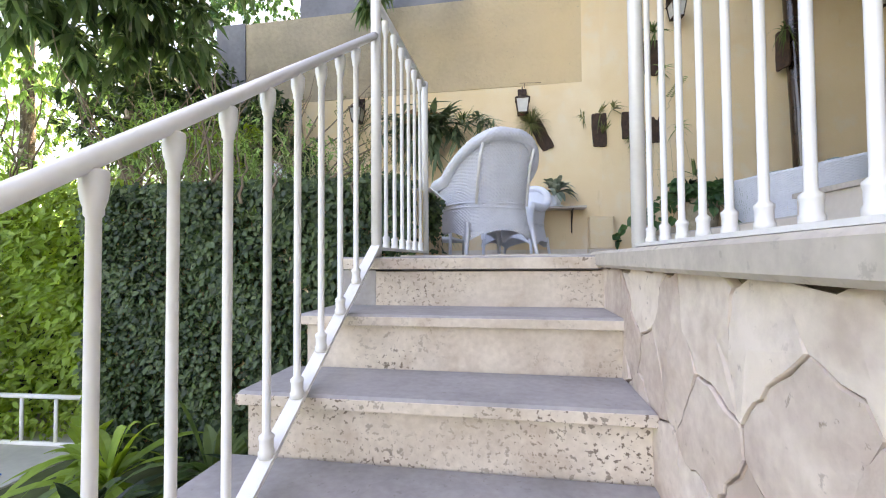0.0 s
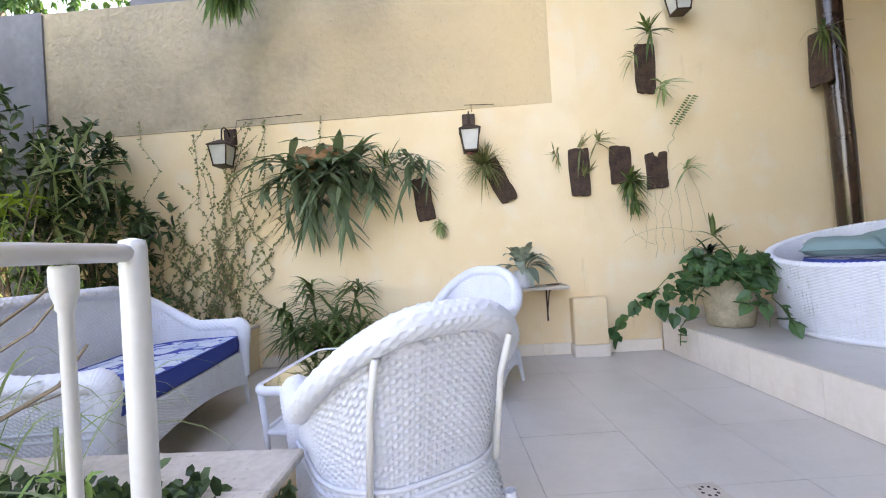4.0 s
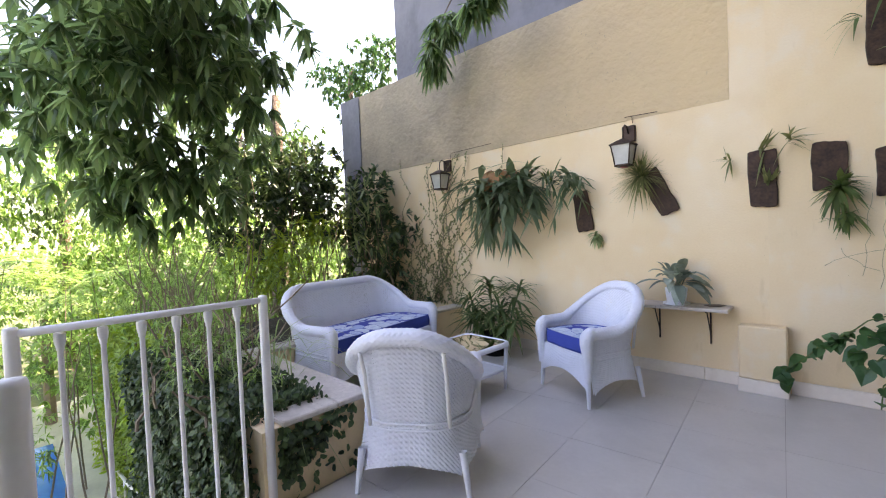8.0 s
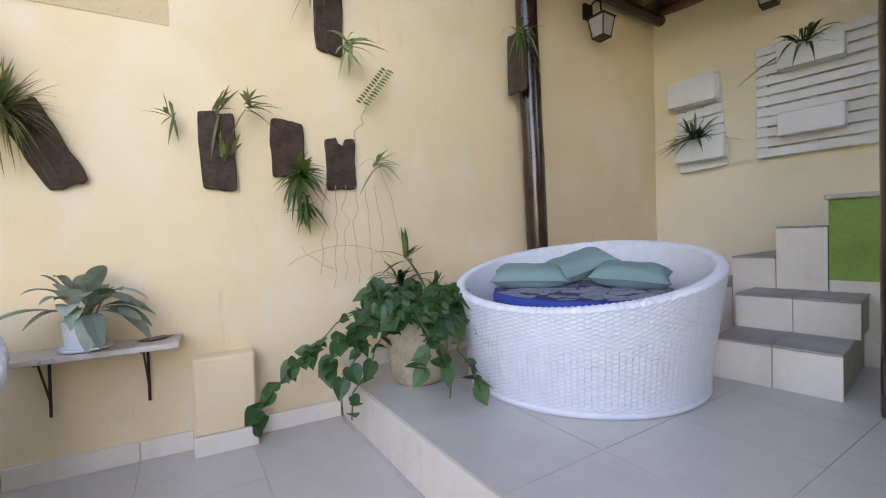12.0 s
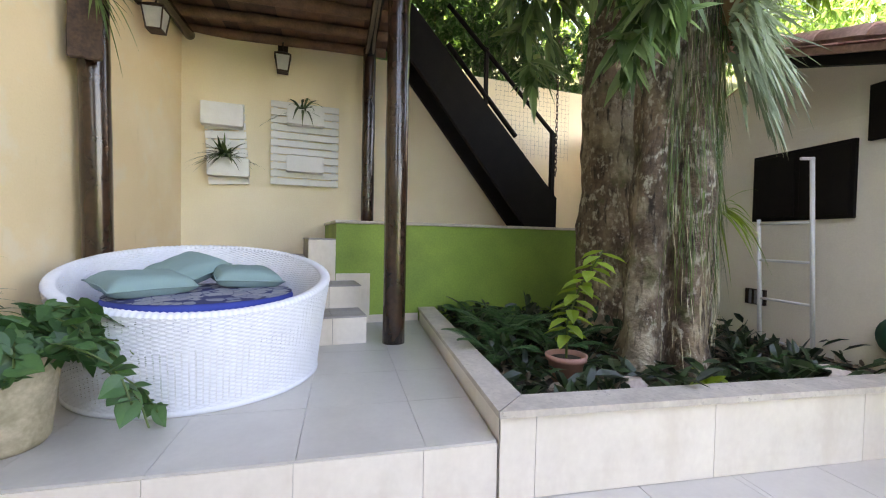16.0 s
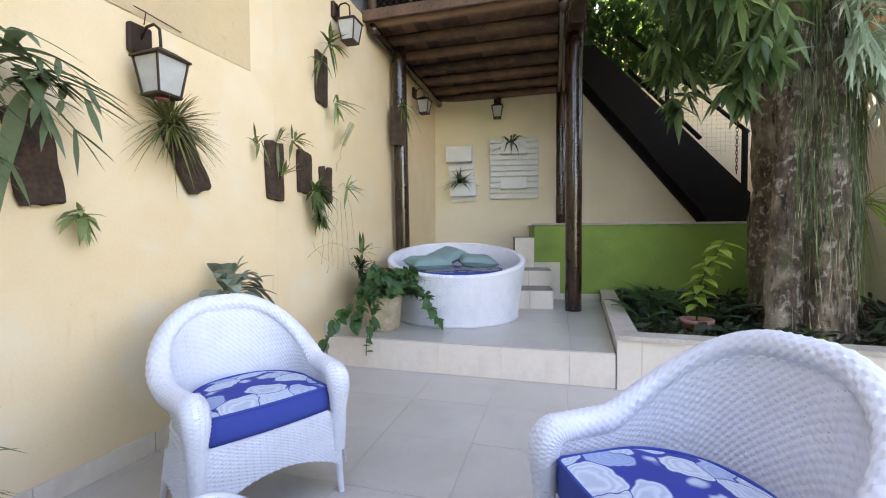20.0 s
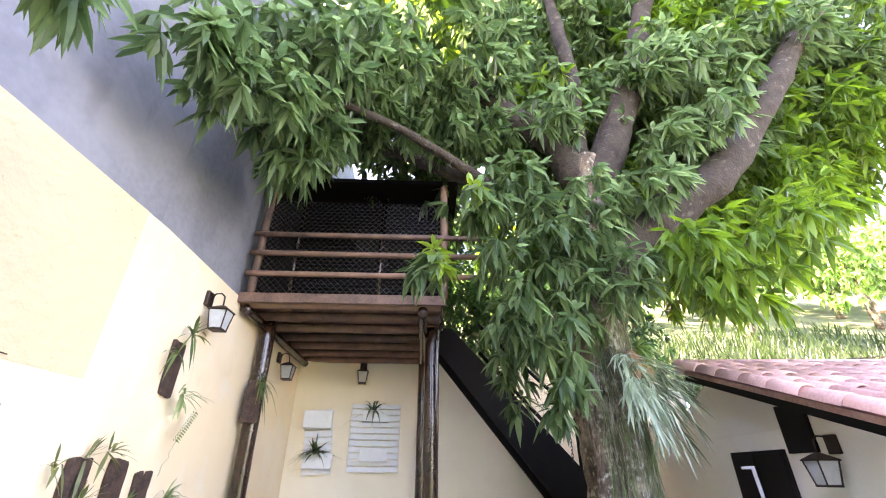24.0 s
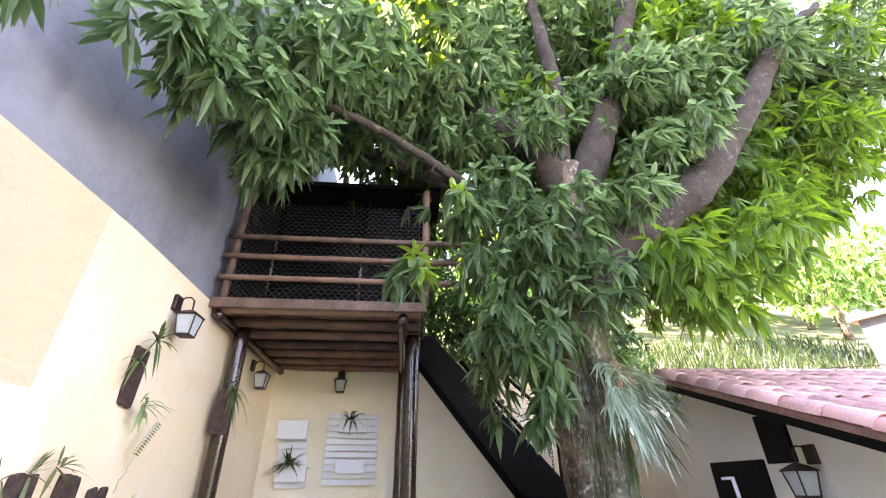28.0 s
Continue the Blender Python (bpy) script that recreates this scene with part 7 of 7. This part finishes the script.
garden_tree("garden_tree", -6.6, 0.9, GZ, 4.2, [(-6.3, 0.9, 4.2, 0.40), (-6.6, 1.0, 3.8, 0.5), (-6.0, 1.1, 4.5, 0.40), (-7.0, 0.9, 4.2, 0.5), (-6.6, 1.2, 4.8, 0.40), (-5.6, 1.2, 4.4, 0.35), (-7.6, 0.9, 4.5, 0.45)], 330, 0.09, 0.04, LEAF_VINE, "small-leaved tree behind the end of the wall", 0.07)
for x, y, h, mt, lab in ((-7.0, 0.9, 4.6, LEAF_MANGO, "leafy tree behind the end of the wall"), (-8.5, -0.6, 3.6, LEAF_GARDEN, "leafy garden tree beyond the lawn"), (-11.0, -4.5, 4.5, LEAF_GARDEN, "sunlit garden tree beyond the pool"), (-10.5, -1.8, 3.2, LEAF_GARDEN, "sunlit garden tree beyond the lawn"), (-13.0, -8.0, 5.0, LEAF_GARDEN, "sunlit garden tree beyond the pool"), (-12.0, -2.8, 5.2, LEAF_MANGO, "tall dark tree far in the garden")):
    garden_tree("garden_tree", x, y, GZ, h + 1.0, [(x + rng.normal() * 0.8, y + rng.normal() * 0.8, h * (0.3 + 0.5 * rng.random()), 0.7) for k in range(8)], 170, 0.10, 0.042, mt, lab)


def palm(x, y, z, n, ln, label):
    t = thing("areca_palm", label, "palm")
    part("trunk", ntube([(x, y, GZ), (x + 0.05, y, z)], [0.07, 0.05], 8), TWIG, t)
    for k in range(n):
        a = 2 * math.pi * k / n + rng.random() * 0.4
        d = Vector((math.cos(a), math.sin(a), 0.9 + 0.5 * rng.random()))
        L = ln * (0.8 + 0.4 * rng.random())
        P, D = [], []
        for i in range(34):
            s = 0.15 + 0.85 * i / 33
            q = Vector((x, y, z)) + d * (L * s) + Vector((0, 0, -0.8 * L * s * s))
            side = d.cross(Vector((0, 0, 1))).normalized()
            for sg in (-1, 1):
                P.append(q)
                D.append(side * sg + d.normalized() * 0.6 + Vector((0, 0, -0.2)))
        part("frond", leaves(P, D, np.tile((0, 0, 1.0), (68, 1)), 0.30, 0.022, 0.4), LEAF_GARDEN, t)
    return t


shrub("feathery_shrub", [(-4.8, -3.95, -0.3, 0.36), (-5.0, -4.3, -0.1, 0.4), (-4.7, -4.4, -0.6, 0.36), (-5.4, -3.5, 0.0, 0.5), (-5.8, -3.3, 0.5, 0.5), (-5.9, -4.2, 0.2, 0.55), (-6.3, -4.9, 0.3, 0.6), (-5.6, -4.0, -0.5, 0.45), (-5.3, -3.2, 0.7, 0.35), (-6.6, -4.0, 0.7, 0.6)], 420, 0.07, 0.016, LEAF_GARDEN, "sunlit feathery shrub beyond the railing", 24, GZ)
hc = [(-8.5 - 2.5 * rng.random(), -13 + 15 * k / 40 + rng.normal() * 0.3, GZ + 0.3 + 2.1 * rng.random() ** 1.3, 0.75 + 0.4 * rng.random()) for k in range(41)]
shrub("far_hedge", hc, 210, 0.09, 0.036, LEAF_GARDEN, "tall sunlit hedge closing the garden", 16, GZ, "hedge")
hc = [(-12.0 - 3.0 * rng.random(), -18 + 24 * k / 36 + rng.normal() * 0.4, 0.4 + 2.4 * rng.random(), 0.9 + 0.4 * rng.random()) for k in range(37)]
shrub("far_trees", hc, 90, 0.16, 0.06, LEAF_GARDEN, "row of leafy trees beyond the hedge", 12, GZ, "trees")
palm(-7.2, -4.6, 0.5, 12, 1.3, "areca palm in the sunny garden")
palm(-8.4, -3.4, 0.3, 12, 1.4, "areca palm in the sunny garden")
palm(-9.2, -5.6, 0.6, 12, 1.5, "areca palm in the sunny garden")

hc = [(4.8 + 1.4 * rng.random(), -6.0 + 6.0 * k / 22, 2.6 + 2.6 * rng.random(), 0.6 + 0.25 * rng.random()) for k in range(23)]
hc += [(5.0 + 2.0 * rng.random(), -5.0 + 4.5 * k / 22, 4.4 + 4.0 * rng.random(), 0.7 + 0.3 * rng.random()) for k in range(23)]
shrub("hill_thicket", hc, 220, 0.13, 0.05, LEAF_VINE, "dense green thicket behind the back wall", 14, 1.6, "thicket")

# hillside behind the house
bm = bmesh.new()
f = [[bm.verts.new((x, y, 2.5 + 0.48 * (x - 4.2) + 0.05 * (-y - 8) + 0.4 * noise.noise(Vector((x * 0.3, y * 0.3, 0))))) for x in np.linspace(5.0 if y > -7.0 else 4.3, 40, 24)] for y in np.linspace(-40, 14, 30)]
for a, b in zip(f, f[1:]):
    for i in range(23):
        bm.faces.new((a[i], a[i + 1], b[i + 1], b[i]))
structure("hillside", bm, LAWN, "grassy hillside rising behind the house", "ground", True)
t = thing("tall_grass", "tall green grass on the hillside", "grass", kind="stuff")
paths, ws = [], []
for k in range(7000):
    x, y = 4.4 + 5.5 * rng.random() ** 1.3, -14 + 13.5 * rng.random()
    x += 0.75 if y > -6.4 else 0.0
    z = 2.45 + 0.48 * (x - 4.2) + 0.05 * (-y - 8)
    paths.append(((x, y, z), (rng.normal() * 0.35, rng.normal() * 0.35, 1.0), 0.6 + 0.5 * rng.random(), 0.35))
    ws.append(0.03)
part("blades", straps(paths, ws, 5), LEAF_IVY, t)
for k in range(15):
    x, y = 8 + 12 * rng.random(), -24 + 26 * rng.random()
    z = 2.5 + 0.48 * (x - 4.2) + 0.05 * (-y - 8)
    garden_tree("hill_tree", x, y, z - 0.2, 3.0, [(x + rng.normal(), y + rng.normal(), z + 1.2 + 2.6 * rng.random(), 1.1) for q in range(7)], 34, 0.26, 0.12, LEAF_GARDEN, "green tree on the hillside", 0.15)
t = thing("small_building", "small white building with a grey side on the hillside", "building", pose(4.9, -13.2, 3.3, 0, 0, 24))
part("wall", nbox(-1.2, 1.2, -1.2, 1.2, -1.0, 1.5), WHITE, t, "white front wall")
part("side_wall", nbox(-1.2, 1.2, 1.202, 1.23, -1.0, 1.5), GREYCEM, t, "bare grey side wall")
part("roof", nbox(-1.35, 1.35, -1.35, 1.35, 1.5, 1.6, bev=0.01), ROOFT, t)
win = part("window", nbox(-1.23, -1.19, -0.3, 0.6, 0.5, 1.1, bev=0.004), WHITE, t)
part("pane", nbox(-1.236, -1.231, -0.24, 0.54, 0.56, 1.04), BLACKWD, win)
t = thing("wire_coil", "coils of rusty wire behind the roof", "wire")
bm = bmesh.new()
tube(bm, [(4.3 + 0.5 * k / 60, -10.6 + 1.4 * k / 60 + 0.25 * math.cos(k * 0.9), 3.35 + 0.25 * math.sin(k * 0.9)) for k in range(61)], 0.012, 5)
part("coil", bm, IRON, t, "", True)


# ---- tiles, stones and drain: the pieces of floors and walls ----
def clip(poly, region):
    """What lies of a plan outline inside a convex region, given corner by corner with its inside to the left."""
    for k, u in enumerate(region):
        v = region[(k + 1) % len(region)]
        out = []
        for i, p in enumerate(poly):
            q = poly[(i + 1) % len(poly)]
            a = (v[0] - u[0]) * (p[1] - u[1]) - (v[1] - u[1]) * (p[0] - u[0])
            b = (v[0] - u[0]) * (q[1] - u[1]) - (v[1] - u[1]) * (q[0] - u[0])
            if a >= 0:
                out.append(p)
            if a * b < 0:
                s = a / (a - b)
                out.append((p[0] + (q[0] - p[0]) * s, p[1] + (q[1] - p[1]) * s))
        poly = out
        if len(poly) < 3:
            return []
    return poly


def lay(parent, rects, z, size, origin, turn, gap=0.002, material=TILE, name="floor_tile"):
    c, s = math.cos(radians(turn)), math.sin(radians(turn))
    for i in range(-20, 21):
        for j in range(-20, 21):
            sq = [(i * size + gap / 2, j * size + gap / 2), ((i + 1) * size - gap / 2, j * size + gap / 2), ((i + 1) * size - gap / 2, (j + 1) * size - gap / 2), (i * size + gap / 2, (j + 1) * size - gap / 2)]
            sq = [(origin[0] + c * x - s * y, origin[1] + s * x + c * y) for x, y in sq]
            for rect in rects:
                p = clip(sq, rect)
                if len(p) > 2:
                    part(name, prism(p, z - 0.011, z + rng.normal() * 0.0004), material, parent)


def rect(x0, x1, y0, y1):
    return [(x0, y0), (x1, y0), (x1, y1), (x0, y1)]


EDGE = [(0.016, 0.0), (0.21, -2.96)]      # foot of the platform and the bed
lay(floor, [[(-2.125, -2.96), EDGE[1], EDGE[0], (-2.125, -0.002)], rect(-2.165, EDGE[1][0], -3.50, -2.962), rect(-0.945, 0.23, -8.4, -3.502), rect(-3.528, -2.127, -2.446, -0.002)], 0.0, 0.5, (-0.345, -2.49), 3.6)
lay(platform, [PLAT], STEP_Z, 0.5, (0.016, 0.012), 3.5)


def face_tiles(parent, a, b, z0, z1, size, first, name="riser_tile"):
    """Tiles up the face from a to b in plan, the face looking to -x."""
    a, b = Vector((*a, 0)), Vector((*b, 0))
    way = (b - a).normalized()
    turn = math.degrees(math.atan2(way.y, way.x)) + 90
    u = 0.0
    while u < (b - a).length - 0.02:
        e = min((b - a).length, u + (first if u == 0 else size))
        part(name, nbox(-0.004, 0.005, -(e - u) + 0.0011, -0.0011, z0, z1, bev=0.0006), TILEB, parent, "", False, pose(*(a + way * u).xy, 0, 0, 0, turn))
        u = e


face_tiles(platform, (0.018, 0.0), (0.172, -2.29), 0.002, STEP_Z - 0.012, 0.4975, 0.485)
face_tiles(bpy.data.objects["bed_wall_front"], (0.160, -2.296), (0.236, -5.2), 0.002, BED_Z - 0.032, 0.90, 0.16)
base = thing("baseboard", "cream tile skirting along the garden wall", "baseboard", kind="structure")
for x0, x1 in ((-3.5, -3.0), (-3.0, -2.5), (-2.5, -2.0), (-2.0, -1.5), (-1.5, -1.0), (-1.0, -0.77), (-0.465, 0.0)):
    part("skirting_tile", nbox(x0 + 0.002, x1 - 0.002, -0.012, 0.0, 0.001, 0.10, bev=0.002), TILEB, base)
base = thing("baseboard", "cream tile skirting along the platform", "baseboard", WALL2, kind="structure")
for k in range(7):
    part("skirting_tile", nbox(0.60 + 0.5 * k, 1.096 + 0.5 * k, -0.012, 0.0, STEP_Z + 0.001, STEP_Z + 0.10, bev=0.002), TILEB, base)

# drain grate
t = thing("floor_drain", "small square worn metal floor drain with round holes", "drain", pose(-0.775, -2.055, 0.001, 0, 0, 8))
part("plate", nbox(-0.055, 0.055, -0.055, 0.055, 0, 0.003, bev=0.001), COPING, t, "worn greyish beige plate")
part("plate_ring", lathe(bmesh.new(), [(0.046, 0.0028), (0.046, 0.0042), (0.042, 0.0042), (0.042, 0.0028)], 28), COPING, t)
for k in range(8):
    a = 2 * math.pi * k / 8 + 0.2
    part("drain_hole", lathe(bmesh.new(), [(0.0062, 0.0028), (0.0062, 0.0036), (0.0046, 0.0032), (0.0005, 0.0031)], 12, (0.029 * math.cos(a), 0.029 * math.sin(a), 0)), IRON, t, "dark round hole")

# stone cladding of the terrace side
side = bpy.data.objects["terrace_side_wall"]
pts2 = []
for k in range(900):
    p = (-6.6 + 2.92 * rng.random(), GZ + 1.15 * rng.random())
    if all(math.hypot(p[0] - q[0], p[1] - q[1]) > (0.09 + 0.14 * ((k * 7) % 5) / 4) for q in pts2):
        pts2.append(p)
for i, p in enumerate(pts2):
    poly = [(-6.6, GZ), (-3.68, GZ), (-3.68, -0.055), (-6.6, -0.055)]
    for j, q in enumerate(pts2):
        if i == j:
            continue
        mx, my, nx, ny = (p[0] + q[0]) / 2, (p[1] + q[1]) / 2, q[0] - p[0], q[1] - p[1]
        ln = math.hypot(nx, ny)
        mx, my = mx - nx / ln * 0.0016, my - ny / ln * 0.0016
        out = []
        for a in range(len(poly)):
            u, v = poly[a], poly[(a + 1) % len(poly)]
            du, dv = (u[0] - mx) * nx + (u[1] - my) * ny, (v[0] - mx) * nx + (v[1] - my) * ny
            if du <= 0:
                out.append(u)
            if du * dv < 0:
                s = du / (du - dv)
                out.append((u[0] + (v[0] - u[0]) * s, u[1] + (v[1] - u[1]) * s))
        poly = out
        if len(poly) < 3:
            break
    if len(poly) < 3:
        continue
    rough = []
    for a in range(len(poly)):
        u, v = poly[a], poly[(a + 1) % len(poly)]
        steps = max(1, int(math.hypot(v[0] - u[0], v[1] - u[1]) / 0.022))
        for b in range(steps):
            y, z = u[0] + (v[0] - u[0]) * b / steps, u[1] + (v[1] - u[1]) * b / steps
            w = noise.noise_vector(Vector((y * 12, z * 12, 3.0))) * 0.03 + noise.noise_vector(Vector((y * 40, z * 40, 5.0))) * 0.007
            rough.append((y + w.x, z + w.y))
    tilt_y, tilt_z = rng.normal() * 0.006, rng.normal() * 0.006
    dp = 0.012 + 0.004 * rng.random()
    bm = bmesh.new()
    out = [bm.verts.new((-1.235, y, z)) for y, z in rough]
    mid = [bm.verts.new((-1.24 - dp + 0.002 + (y - p[0]) * tilt_y + (z - p[1]) * tilt_z, y, z)) for y, z in rough]
    ins = [bm.verts.new((-1.24 - dp + (y - p[0]) * tilt_y + (z - p[1]) * tilt_z + 0.008 * noise.noise(Vector((y * 8, z * 8, i))), p[0] + (y - p[0]) * 0.98, p[1] + (z - p[1]) * 0.98)) for y, z in rough]
    core = bm.verts.new((-1.241 - dp - 0.003 * rng.random(), p[0], p[1]))
    n = len(rough)
    for a in range(n):
        b = (a + 1) % n
        bm.faces.new((out[a], out[b], mid[b], mid[a]))
        bm.faces.new((mid[a], mid[b], ins[b], ins[a]))
        bm.faces.new((ins[a], ins[b], core))
    bmesh.ops.recalc_face_normals(bm, faces=bm.faces)
    part("stone", bm, STONE, side)
